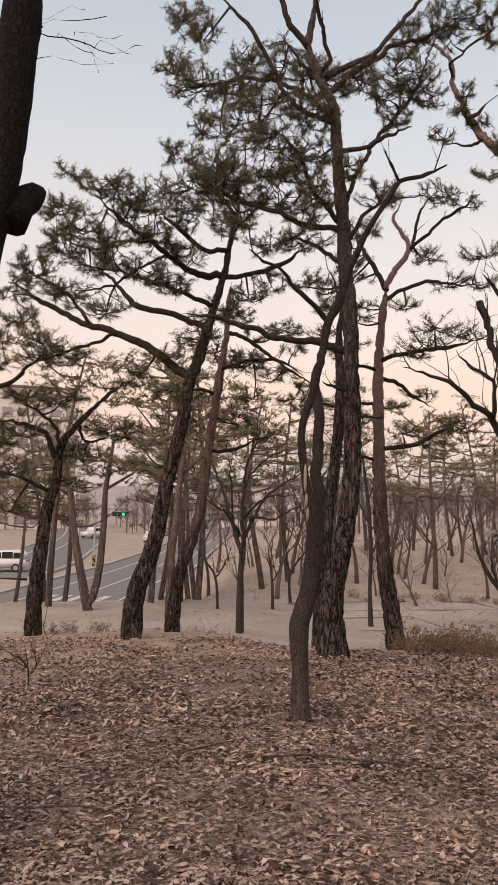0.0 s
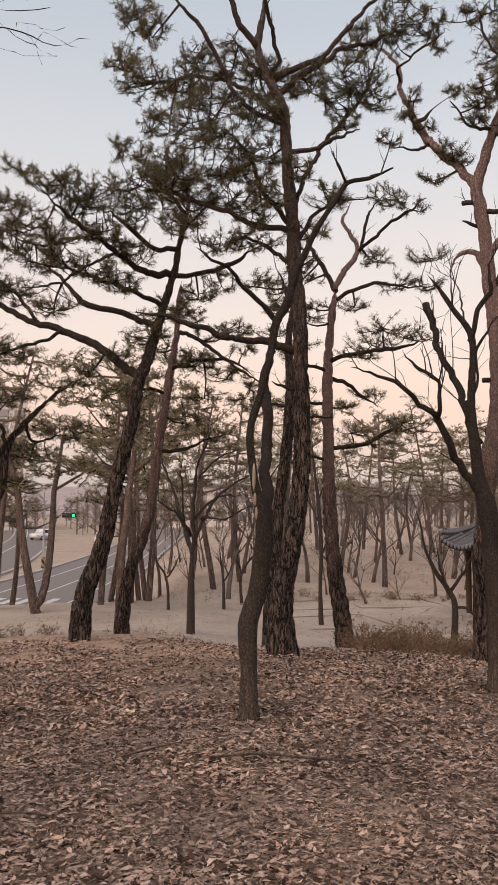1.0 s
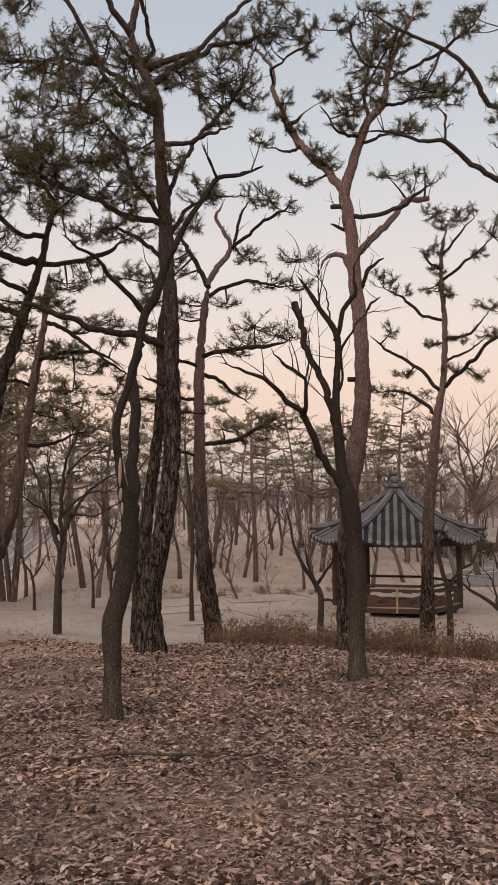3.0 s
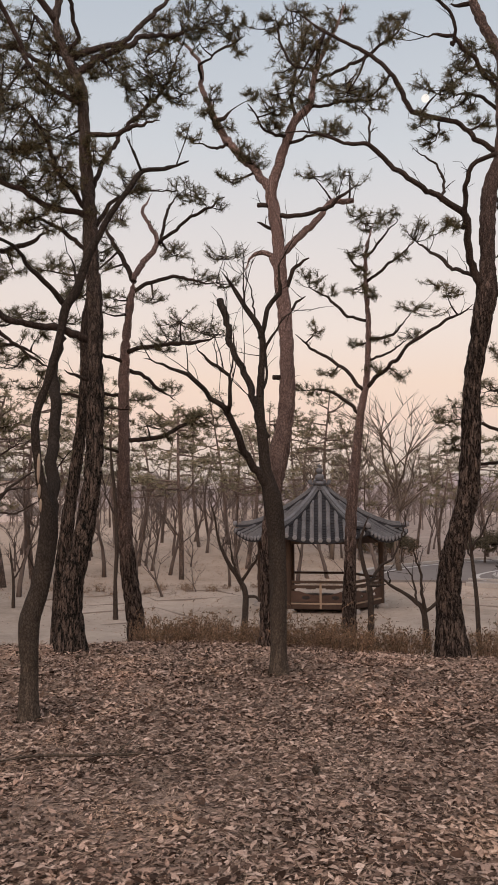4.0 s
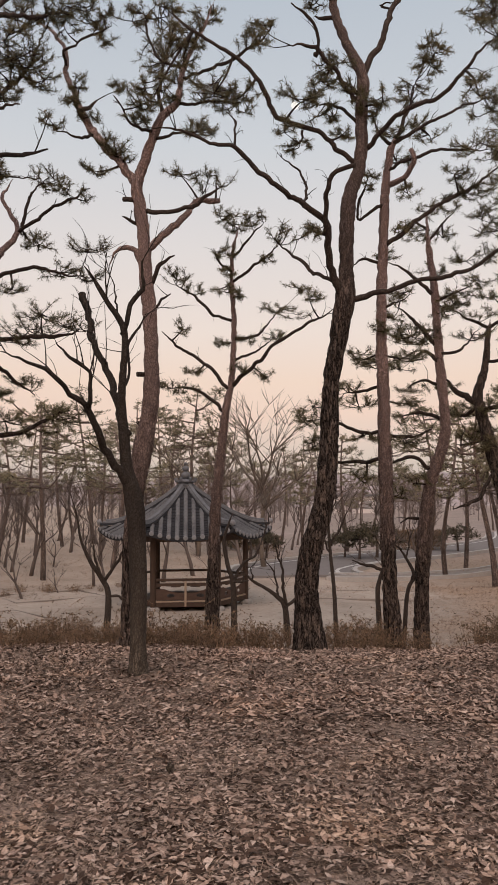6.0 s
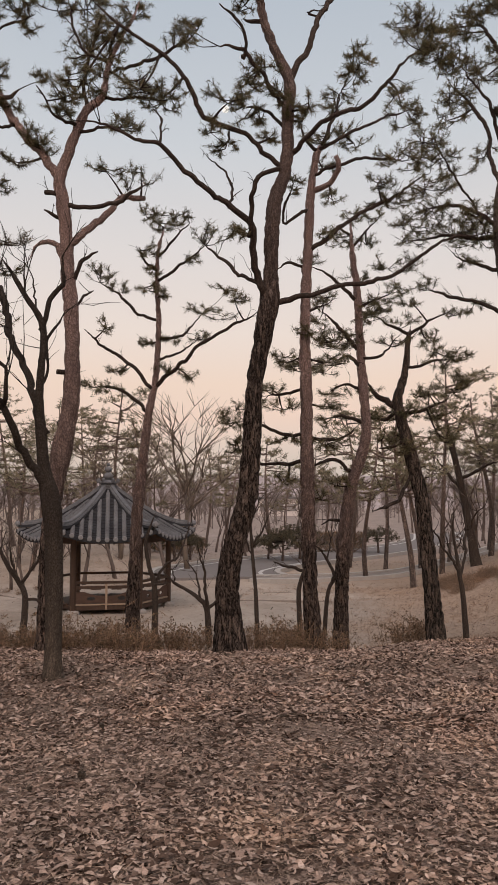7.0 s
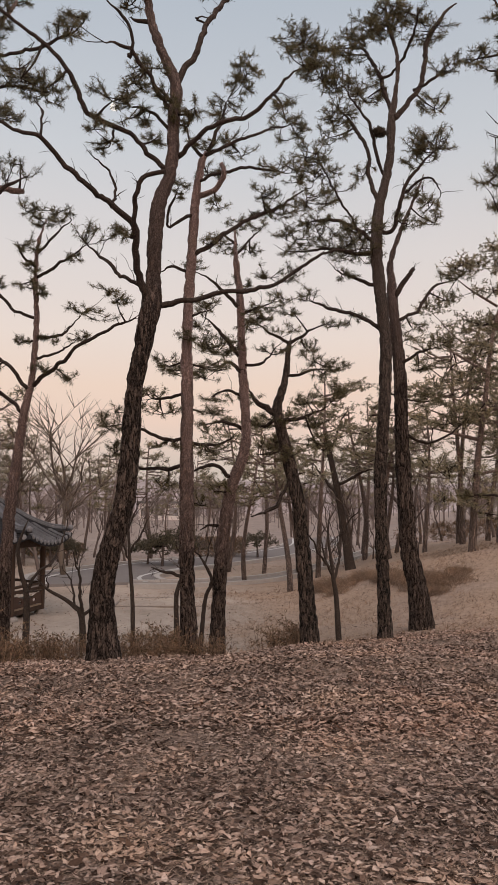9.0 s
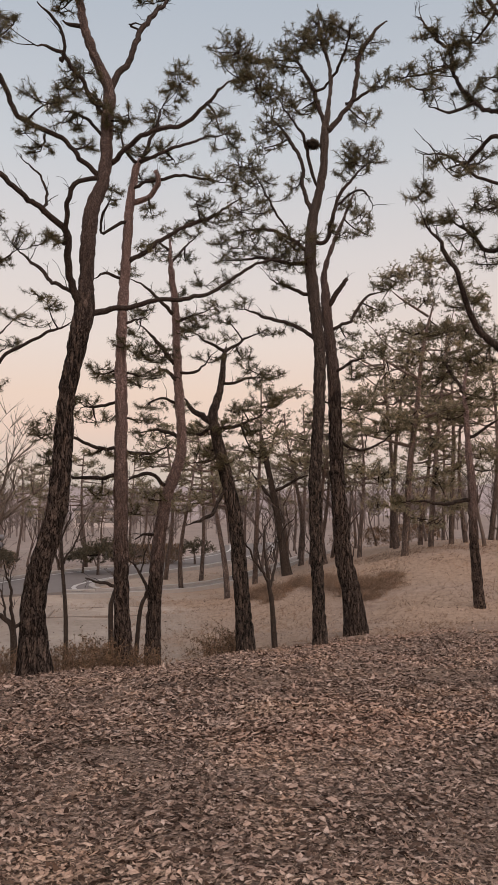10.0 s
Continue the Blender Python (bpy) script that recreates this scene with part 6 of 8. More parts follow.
t.limb((-0.13, 0, 3.69, 0.037), (0.26, -0.17, 3.91, 0.031), (0.61, -0.33, 4.12, 0.0081))
t.limb((-0.14, 0, 4.7, 0.038), (-0.42, 0.18, 5.26, 0.032), (-0.66, 0.29, 5.56, 0.0117))
t.pads((-0.41, 0.19, 5.52, 0.65, 0.34), (0.2, 0.04, 5.45, 0.52, 0.38), (-0.8, 0.23, 5.03, 0.59, 0.27), (0.28, -0.2, 4.64, 0.51, 0.27), (-0.64, 0.25, 6.2, 0.59, 0.27), (0.1, 0.23, 6.14, 0.52, 0.27), (-1.44, -0.54, 2.33, 0.5, 0.16), (0.35, 0.14, 3.06, 0.39, 0.2), (-0.12, 0.2, 6.8, 0.59, 0.27), (0.56, -0.24, 5.86, 0.51, 0.29), (-0.45, 0.06, 4.22, 0.52, 0.24))
t.finish(twiggy=1)
t = Tree("pine_tree", (20.01, 13.95), -54.2, 26, "bushy dark pine standing on the far mound", far=True, slim=0.62)
t.trunk((0, 0, -0.12, 0.1971), (0.13, 0, 1.66, 0.177), (0.27, 0, 3.08, 0.16), (0.49, 0, 4.51, 0.134), (0.66, 0, 5.95, 0.108), (0.86, 0, 7.04, 0.09), (1.16, 0, 8.13, 0.022))
t.limb((0.29, 0, 3.43, 0.063), (-0.37, -0.19, 3.61, 0.054), (-1.07, -0.38, 3.79, 0.0162))
t.limb((0.43, 0, 4.33, 0.063), (1.2, -0.44, 4.43, 0.052), (1.85, -0.84, 4.69, 0.0153))
t.limb((0.59, 0, 5.59, 0.054), (-0.14, -0.13, 5.97, 0.045), (-0.66, -0.24, 6.34, 0.0122))
t.limb((0.81, 0, 6.86, 0.045), (1.69, 0.54, 7.31, 0.046), (2.45, 1.01, 7.76, 0.0126))
t.limb((0.97, 0, 7.59, 0.045), (0.27, -0.18, 8.05, 0.036), (-0.25, -0.33, 8.5, 0.0122))
t.limb((0.2, 0, 2.36, 0.053), (1, 0.47, 2.55, 0.045), (1.74, 0.89, 2.74, 0.0122))
t.pads((-0.06, -0.36, 8.85, 0.99, 0.41), (1.01, -0.15, 8.99, 0.87, 0.42), (2.13, 0.92, 8.87, 0.91, 0.52), (0.43, 0.2, 7.27, 1.1, 0.5), (1.68, 0.46, 7.07, 1.11, 0.66), (0.4, -0.04, 6.29, 0.91, 0.5), (1.27, 0.06, 5.9, 1.1, 0.5), (0.53, 0.15, 4.49, 1.1, 0.69), (-0.19, -0.19, 4.11, 1.08, 0.68), (-0.4, -0.21, 2.68, 1.08, 0.68), (0.92, 0.51, 2.55, 1.12, 0.7), (-0.86, -0.36, 5.23, 0.9, 0.47), (1.82, -1.04, 4.32, 0.87, 0.51), (1.89, 0.74, 2.55, 0.94, 0.59), (-0.15, -0.03, 5.44, 0.82, 0.42))
t.pads((-1.23, -0.49, 4.14, 0.8, 0.41), (0.85, 0.1, 3.61, 0.91, 0.58), (0.1, -0.17, 1.65, 0.9, 0.47), (1.49, 0.28, 1.65, 0.92, 0.48), (-0.82, -0.48, 6.66, 0.71, 0.34), (-0.8, -0.23, 7.83, 0.9, 0.38), (2.66, 1.19, 7.99, 0.86, 0.44), (2.2, -0.98, 5.69, 0.87, 0.48), (-0.6, -0.13, 1.66, 0.91, 0.46), (2.44, 0.65, 3.44, 0.84, 0.51), (0.77, 0.07, 1.12, 0.82, 0.38), (-1.26, -0.48, 2.72, 0.8, 0.41))
t.pads((1.0, 0.0, 9.6, 0.8, 0.35), (0.3, 0.3, 9.3, 0.9, 0.35), (1.7, 0.2, 9.5, 0.8, 0.32), (0.7, -0.2, 8.1, 0.9, 0.35), (2.4, 0.6, 8.4, 0.8, 0.34))
t.finish(twiggy=1)
t = Tree("pine_tree", (8.27, 3.46), -65.3, 27, "overhanging pine with crooked dark limbs")
t.trunk((0, 0, -0.12, 0.1758), (0.02, 0, 1.28, 0.135), (0.03, 0, 2.16, 0.125), (0.01, 0, 2.76, 0.114), (-0.09, 0, 3.14, 0.103), (-0.22, 0, 3.45, 0.092), (-0.35, 0, 3.62, 0.08), (-0.45, 0, 3.98, 0.056), (-0.47, 0, 4.69, 0.05), (-0.4, 0, 5.46, 0.044), (-0.24, 0, 6.29, 0.038), (-0.15, 0, 7.07, 0.032), (-0.09, 0, 7.87, 0.0091))
t.limb((-0.22, 0, 3.45, 0.055), (-0.44, -0.08, 3.55, 0.043), (-0.63, -0.19, 3.77, 0.037), (-0.76, -0.26, 3.92, 0.034), (-0.89, -0.39, 4.21, 0.03), (-0.98, -0.49, 4.47, 0.027), (-1.09, -0.59, 4.71, 0.024), (-1.22, -0.69, 4.93, 0.0068))
t.limb((-0.46, 0, 4.79, 0.0341), (-0.42, 0, 4.81, 0.031), (-0.67, 0.11, 4.82, 0.026), (-0.86, 0.23, 5.1, 0.023), (-1.06, 0.34, 5.31, 0.0076))
t.limb((-0.32, 0, 5.88, 0.0352), (-0.32, 0, 5.91, 0.032), (-0.56, 0.13, 6.09, 0.026), (-0.84, 0.32, 5.96, 0.023), (-1.12, 0.45, 6, 0.0076))
t.limb((-0.24, 0, 6.29, 0.0352), (-0.27, 0, 6.3, 0.032), (-0.49, 0.12, 6.44, 0.029), (-0.74, 0.26, 6.64, 0.027), (-0.98, 0.45, 7.06, 0.024), (-1.06, 0.68, 7.66, 0.021), (-1.33, 0.91, 8.19, 0.019), (-1.53, 1.05, 8.51, 0.0049))
t.limb((-0.74, 0.26, 6.65, 0.02), (-1, 0.16, 6.54, 0.017), (-1.24, 0.05, 6.61, 0.0058))
t.limb((-0.38, 0, 5.56, 0.0275), (-0.36, 0, 5.52, 0.025), (-0.62, -0.14, 5.54, 0.019), (-0.95, -0.38, 5.73, 0.016), (-1.29, -0.58, 5.77, 0.004))
t.limb((-0.15, 0, 7.07, 0.0319), (-0.18, 0, 7.08, 0.029), (-0.37, -0.14, 7.38, 0.025), (-0.59, -0.27, 7.63, 0.022))
t.pads((-0.64, -0.1, 5.27, 0.31, 0.23), (-0.93, -0.6, 5.5, 0.33, 0.22), (-1.35, 0.49, 5.4, 0.19, 0.13), (-0.91, 0.1, 4.97, 0.31, 0.18), (-1.28, -0.08, 6.82, 0.31, 0.17), (-1.04, 0.22, 7.3, 0.36, 0.31), (-0.69, -0.02, 7.34, 0.31, 0.26), (-0.88, 0.38, 6.76, 0.37, 0.18), (-0.63, 0.3, 4.81, 0.27, 0.21), (-1.31, -0.52, 5.34, 0.24, 0.16), (-0.46, -0.11, 6.62, 0.25, 0.27), (-1.11, 0.25, 5.35, 0.23, 0.13), (-1.23, 0.68, 7.93, 0.31, 0.18), (-0.53, -0.46, 7.28, 0.27, 0.16), (-0.73, 0.55, 6.11, 0.27, 0.18))
t.pads((-1.55, 0.38, 7.31, 0.2, 0.14))
t.finish(twiggy=4)
t = Tree("pine_tree", (-4.36, 11.31), 21.7, 28, "bent pine with low spreading crown by the street bank", slim=0.85)
t.trunk((-0, 0, -0.12, 0.1971), (0.01, 0, 0.85, 0.146), (0.07, 0, 1.55, 0.129), (0.15, 0, 2.26, 0.112), (0.27, 0, 2.71, 0.095), (0.29, 0, 3.07, 0.086), (0.38, 0, 3.35, 0.064), (0.59, 0, 3.64, 0.055), (0.85, 0, 3.93, 0.042), (1.16, 0, 4.23, 0.033), (1.53, 0, 4.46, 0.0066))
t.limb((0.26, 0, 3.06, 0.054), (0.07, -0.1, 3.4, 0.04), (-0.28, -0.2, 3.53, 0.031), (-0.7, -0.31, 3.61, 0.0099))
t.limb((0.15, 0, 2.53, 0.036), (-0.21, 0.09, 2.7, 0.027), (-0.6, 0.19, 2.83, 0.0081))
t.limb((0.29, 0, 3.17, 0.041), (0.23, -0.18, 3.51, 0.031), (-0.03, -0.35, 3.74, 0.022), (-0.29, -0.49, 3.84, 0.0058))
t.limb((0.59, 0, 3.64, 0.027), (0.7, 0.15, 3.38, 0.023), (1.17, 0.39, 3.51, 0.0086))
t.limb((-0.65, -0.3, 3.6, 0.01254), (-1.12, -0.31, 3.96, 0.043), (-0.79, -0.39, 4.01, 0.039), (-0.47, -0.48, 4.14, 0.035), (-0.27, -0.56, 4.36, 0.026), (-0.03, -0.65, 4.58, 0.0076))
t.pads((-0.13, -0.26, 4, 0.55, 0.23), (0.3, -0.44, 4, 0.52, 0.21), (1.12, 0.05, 4.31, 0.45, 0.16), (-0.28, 0.02, 3.49, 0.45, 0.16), (1.18, 0.48, 3.6, 0.56, 0.2), (-0.35, 0.3, 2.87, 0.46, 0.18), (0.71, 0.25, 3.18, 0.55, 0.18), (-0.4, -0.14, 2.25, 0.37, 0.16), (-0.15, -0.46, 4.52, 0.49, 0.21), (-0.82, -0.35, 4.49, 0.45, 0.24), (-0.6, -0.39, 3.28, 0.45, 0.17), (0.44, -0.15, 2.71, 0.41, 0.15))
t.finish(density=600, twiggy=1)
t = Tree("pine_tree", (-6.38, 20.35), 17.8, 29, "twin-stemmed pine at the lawn edge", far=True)
t.trunk((0, 0, -0.12, 0.1411), (-0.3, 0, 1.29, 0.118), (-0.48, 0, 2.22, 0.11), (-0.59, 0, 3.16, 0.095), (-0.78, 0, 3.95, 0.079), (-0.96, 0, 4.74, 0.0196))
t.limb((-0.07, 0, 0.23, 0.1298), (0.09, 0, 0.32, 0.118), (0.3, 0.54, 1.24, 0.114), (0.38, 1.17, 2.36, 0.101), (0.39, 1.72, 3.37, 0.086), (0.51, 2.29, 4.45, 0.071), (0.67, 2.8, 5.4, 0.0207))
t.limb((-0.59, 0, 3.16, 0.047), (-1.14, -0.1, 3.46, 0.039), (-1.59, -0.18, 3.61, 0.0104))
t.limb((0.39, 1.72, 3.37, 0.052), (0.95, 1.95, 3.74, 0.044), (1.48, 2.16, 4.11, 0.0122))
t.pads((-0.88, 0.02, 4.58, 0.98, 0.38), (-1.58, -0.36, 3.6, 0.8, 0.3), (0.26, 2.14, 4.08, 1.08, 0.41), (1.3, 2.13, 4.28, 0.9, 0.38), (0.67, 2.66, 5.2, 1.1, 0.42), (-0.53, -0.02, 3.48, 0.81, 0.27), (1.62, 1.92, 4.99, 0.89, 0.37), (-0.28, -0.21, 5.22, 0.81, 0.34))
t.finish(twiggy=1)
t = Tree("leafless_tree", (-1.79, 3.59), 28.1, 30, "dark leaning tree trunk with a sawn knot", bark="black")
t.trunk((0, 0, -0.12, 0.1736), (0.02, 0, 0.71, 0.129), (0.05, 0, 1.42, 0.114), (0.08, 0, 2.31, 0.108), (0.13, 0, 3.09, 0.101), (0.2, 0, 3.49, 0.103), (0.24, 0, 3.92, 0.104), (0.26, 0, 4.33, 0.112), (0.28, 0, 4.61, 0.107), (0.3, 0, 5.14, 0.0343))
t.limb((0.24, 0, 3.3, 0.103), (0.3, 0.06, 3.43, 0.096), (0.35, 0.1, 3.5, 0.081), (0.38, 0.12, 3.52, 0.055), (0.4, 0.13, 3.54, 0.009))
t.limb((0.3, 0, 4.48, 0.006), (0.43, -0.04, 4.43, 0.003), (0.59, -0.08, 4.4, 0.003), (0.78, -0.12, 4.37, 0.002), (0.96, -0.17, 4.41, 0.0015))
t.limb((0.4, -0.03, 4.44, 0.0033), (0.39, -0.04, 4.44, 0.003), (0.49, -0.07, 4.48, 0.002), (0.61, -0.1, 4.48, 0.002), (0.73, -0.14, 4.55, 0.0015))
t.limb((0.3, 0, 4.26, 0.003), (0.44, -0.07, 4.27, 0.002), (0.61, -0.16, 4.23, 0.002), (0.76, -0.24, 4.21, 0.0015))
t.limb((0.53, -0.07, 4.41, 0.0022), (0.53, -0.07, 4.41, 0.002), (0.61, -0.13, 4.43, 0.002), (0.7, -0.18, 4.37, 0.0015), (0.8, -0.24, 4.39, 0.0015))
t.limb((0.47, -0.05, 4.42, 0.0022), (0.47, -0.04, 4.42, 0.002), (0.57, 0.01, 4.4, 0.002), (0.68, 0.06, 4.41, 0.0015), (0.74, 0.11, 4.35, 0.0015))
t.limb((0.29, 0, 4.55, 0.003), (0.4, -0.04, 4.54, 0.002), (0.52, -0.09, 4.59, 0.002), (0.61, -0.12, 4.57, 0.0015))
t.limb((0.63, -0.14, 4.42, 0.001875), (0.61, -0.13, 4.37, 0.002), (0.69, -0.14, 4.32, 0.0015), (0.74, -0.16, 4.26, 0.0015))
t.limb((0.68, 0.06, 4.41, 0.0015), (0.74, 0.06, 4.49, 0.0015), (0.83, -0.01, 4.42, 0.0015), (0.91, -0.06, 4.41, 0.0015))
t.finish()
t = Tree("leafless_tree", (-1.76, 17.07), 6.5, 31, "small leafless cherry tree with fanned branches on the lawn", bark="grey")
t.trunk((0, 0, -0.12, 0.09408), (-0.01, 0, 0.98, 0.084), (-0, 0, 1.94, 0.0318))
t.limb((-0, 0, 1.82, 0.03833), (-0, 0, 1.88, 0.058), (-0.17, 0.33, 2.51, 0.046), (-0.46, 0.74, 3.31, 0.034), (-0.72, 1.1, 4.01, 0.021), (-0.85, 1.32, 4.45, 0.0063))
t.limb((-0.02, 0.04, 1.96, 0.0565), (0.01, 0, 1.94, 0.058), (0.05, -0.18, 2.65, 0.045), (0.14, -0.4, 3.55, 0.032), (0.28, -0.59, 4.31, 0.019), (0.38, -0.69, 4.68, 0.0058))
t.limb((0.02, 0, 1.94, 0.052), (0.23, 0.3, 2.58, 0.04), (0.7, 0.65, 3.26, 0.034), (1.4, 0.99, 3.69, 0.0094))
t.limb((-0.11, 0.21, 2.27, 0.044), (-0.01, 0.33, 2.25, 0.04), (-0.37, -0.01, 2.78, 0.026), (-0.75, -0.26, 3.03, 0.019), (-1, -0.41, 3.15, 0.0058))
t.limb((0.05, -0.18, 2.65, 0.032), (0.54, -0.08, 3.05, 0.026), (1.2, 0.03, 3.19, 0.009))
t.limb((0.14, -0.4, 3.55, 0.026), (0.52, -0.29, 3.95, 0.019), (1.05, -0.18, 4.22, 0.0058))
t.limb((-0.17, 0.33, 2.51, 0.027), (-0.24, 0, 3.3, 0.02), (-0.32, -0.32, 4.06, 0.0058))
t.limb((0.23, 0.3, 2.58, 0.0297), (0.23, 0.3, 2.65, 0.027), (0.81, 0.08, 2.66, 0.02), (1.44, -0.21, 3, 0.0058))
t.finish(twiggy=5)
t = Tree("pine_tree", (0.11, 11.48), 0.4, 32, "dark slim pine close behind a larger pine")
t.trunk((-0, 0, -0.12, 0.1344), (0, 0, 0.89, 0.112), (0.07, 0, 1.75, 0.104), (0.16, 0, 2.53, 0.096), (0.26, 0, 3.41, 0.088), (0.3, 0, 4.13, 0.08), (0.26, 0, 4.67, 0.062), (0.3, 0, 5.21, 0.045), (0.37, 0, 5.57, 0.0108))
t.limb((0.3, 0, 3.59, 0.031), (0.61, -0.14, 3.62, 0.026), (0.94, -0.29, 3.55, 0.0076))
t.limb((0.29, 0, 3.77, 0.026), (-0, 0.12, 3.83, 0.022), (-0.36, 0.28, 3.81, 0.0063))
t.pads((-0.27, 0.06, 3.78, 0.35, 0.14), (0.7, -0, 3.59, 0.35, 0.13), (0.17, 0.13, 5.43, 0.36, 0.17))
t.finish(twiggy=1)
t = Tree("leafless_tree", (1.33, 19.35), -3.3, 33, "thin leafless tree in an edged lawn pit", bark="grey")
t.trunk((0, 0, -0.18, 0.07056), (-0.03, 0, 0.95, 0.052), (0, 0, 1.95, 0.052), (-0.07, 0, 3.1, 0.047), (-0.17, 0, 3.98, 0.035), (-0.24, 0, 4.71, 0.0084))
t.limb((-0.01, 0, 1.67, 0.029), (0.19, 0.35, 2.38, 0.024), (0.35, 0.69, 3.12, 0.0081))
t.limb((0.21, 0.39, 2.47, 0.02201), (-0.02, 0.35, 2.52, 0.03), (-0.32, 0.51, 3.11, 0.024), (-0.47, 0.69, 3.86, 0.0081))
t.limb((-0.08, 0, 3.21, 0.0253), (-0.07, 0, 3.25, 0.023), (0.19, -0.17, 3.83, 0.017), (0.47, -0.31, 4.25, 0.0049))
t.finish(twiggy=3)
t = Tree("leafless_tree", (3.68, 15.08), -12.4, 34, "low twisted leafless tree beside the pavilion", bark="grey")
t.trunk((-0, 0, -0.12, 0.07728), (0.05, 0, 0.89, 0.06), (-0.08, 0, 1.23, 0.051), (-0.31, 0, 1.58, 0.042), (-0.51, 0, 2.04, 0.028), (-0.59, 0, 2.51, 0.019), (-0.73, 0, 2.97, 0.0049))
t.limb((-0.06, 0, 1.19, 0.0407), (-0.02, 0, 1.18, 0.037), (0.26, -0.24, 1.59, 0.027), (0.54, -0.5, 2.06, 0.0081))
t.limb((0.02, 0, 1.06, 0.028), (-0.2, -0.14, 1.59, 0.028), (-0.25, -0.26, 2.05, 0.0063))
t.limb((-0.31, 0, 1.58, 0.028), (-0.44, 0.15, 1.86, 0.019), (-0.38, 0.36, 2.26, 0.0063))
t.limb((0.05, 0, 0.89, 0.032), (0.26, -0.05, 0.89, 0.028), (0.49, -0.14, 0.62, 0.0104))
t.finish(twiggy=3)
t = Tree("leafless_tree", (7.16, 13.86), -26.0, 35, "small leafless tree with curling bare branches", bark="grey")
t.trunk((0, 0, -0.12, 0.07616), (-0.05, 0, 0.68, 0.059), (-0.21, 0, 0.9, 0.046), (-0.44, 0, 1.07, 0.037), (-0.72, 0, 1.23, 0.028), (-0.94, 0, 1.46, 0.0066))
t.limb((-0.04, 0, 0.58, 0.0451), (-0.03, 0, 0.63, 0.041), (-0.1, -0.15, 1.15, 0.032), (-0.14, -0.29, 1.6, 0.023), (-0.24, -0.43, 2.06, 0.0058))
t.limb((-0.03, 0, 0.68, 0.041), (0.18, 0.08, 1.01, 0.032), (0.31, 0.17, 1.46, 0.023), (0.34, 0.25, 1.91, 0.0063))
t.limb((-0.21, 0, 0.9, 0.027), (-0.26, 0.15, 1.34, 0.019), (-0.49, 0.28, 1.67, 0.0063))
t.limb((-0.72, 0, 1.23, 0.018), (-0.76, -0.17, 1.53, 0.0063))
t.finish(twiggy=3)
t = Tree("leafless_tree", (5.97, 13.85), -22.0, 36, "slim grey bent leafless tree before the pavilion", bark="grey")
t.trunk((-0, 0, -0.12, 0.07504), (-0.01, 0, 1.1, 0.054), (-0.12, 0, 1.54, 0.045), (-0.19, 0, 1.99, 0.036), (-0.11, 0, 2.32, 0.023), (0, 0, 2.6, 0.0049))
t.limb((-0.01, 0, 1.15, 0.036), (0.16, 0.18, 1.53, 0.027), (0.45, 0.33, 1.75, 0.023), (0.63, 0.49, 2.08, 0.018), (0.83, 0.8, 2.77, 0.004))
t.limb((-0.04, 0, 1.23, 0.027), (0.15, -0.11, 1.2, 0.022), (0.31, -0.22, 1.26, 0.0058))
t.limb((0.16, 0.18, 1.53, 0.018), (0.38, 0.11, 1.48, 0.0058))
t.finish(twiggy=3)
t = Tree("leafless_tree", (7.30, 12.10), -29.7, 37, "thin straight leafless sapling on the lawn edge", bark="grey")
t.trunk((-0, 0, -0.12, 0.0504), (-0.03, 0, 0.97, 0.037), (-0.09, 0, 1.67, 0.033), (-0.13, 0, 2.28, 0.025), (-0.17, 0, 2.69, 0.006))
t.limb((-0.09, 0, 1.67, 0.02), (-0.25, -0.16, 2.08, 0.016), (-0.34, -0.31, 2.49, 0.0036))
t.limb((-0.1, 0, 1.9, 0.022), (-0.11, 0, 1.87, 0.02), (0.15, 0.1, 2.28, 0.016), (0.31, 0.18, 2.59, 0.0036))
t.limb((-0.13, 0, 2.28, 0.016), (0.01, -0.09, 2.69, 0.012), (0.04, -0.16, 2.99, 0.0036))
t.finish(twiggy=3)
t = Tree("leafless_tree", (8.24, 12.07), -32.5, 38, "leafless sapling with a broken dark side branch", bark="grey")
t.trunk((0, 0, -0.12, 0.05712), (-0.05, 0, 0.92, 0.047), (-0.01, 0, 1.24, 0.039), (0.09, 0, 1.51, 0.03), (0.14, 0, 1.72, 0.0077))
t.limb((0.05, 0, 1.4, 0.035), (-0.23, -0.17, 1.51, 0.03), (-0.51, -0.34, 1.63, 0.0094))
t.limb((0.1, 0, 1.56, 0.022), (0.02, -0.08, 1.83, 0.017), (-0.09, -0.17, 2.1, 0.004))
t.finish(twiggy=3)
t = Tree("leafless_tree", (8.69, 12.02), -34.1, 39, "slender forked leafless sapling between pines", bark="grey")
t.trunk((-0, 0, -0.12, 0.04928), (0.1, 0, 0.99, 0.039), (0.23, 0, 1.34, 0.035), (0.08, 0, 1.69, 0.026), (-0.07, 0, 1.9, 0.0063))
t.limb((0.19, 0, 1.26, 0.026), (0.31, -0.15, 1.59, 0.017), (0.37, -0.3, 1.92, 0.004))
t.limb((0.08, 0, 1.69, 0.018), (0.15, 0.12, 2.01, 0.013), (0.09, 0.25, 2.34, 0.004))
t.limb((-0.03, 0, 1.85, 0.01122), (-0.01, 0, 1.85, 0.018), (-0.18, -0.14, 2.02, 0.0058))
t.finish(twiggy=3)
t = Tree("leafless_tree", (11.03, 10.61), -44.5, 40, "small leafless tree with upswept fan of branches", bark="grey")
t.trunk((-0, 0, -0.12, 0.05936), (-0.05, 0, 0.84, 0.049), (-0.1, 0, 1.16, 0.044), (-0.15, 0, 1.6, 0.031), (-0.2, 0, 2.04, 0.022), (-0.17, 0, 2.49, 0.0045))
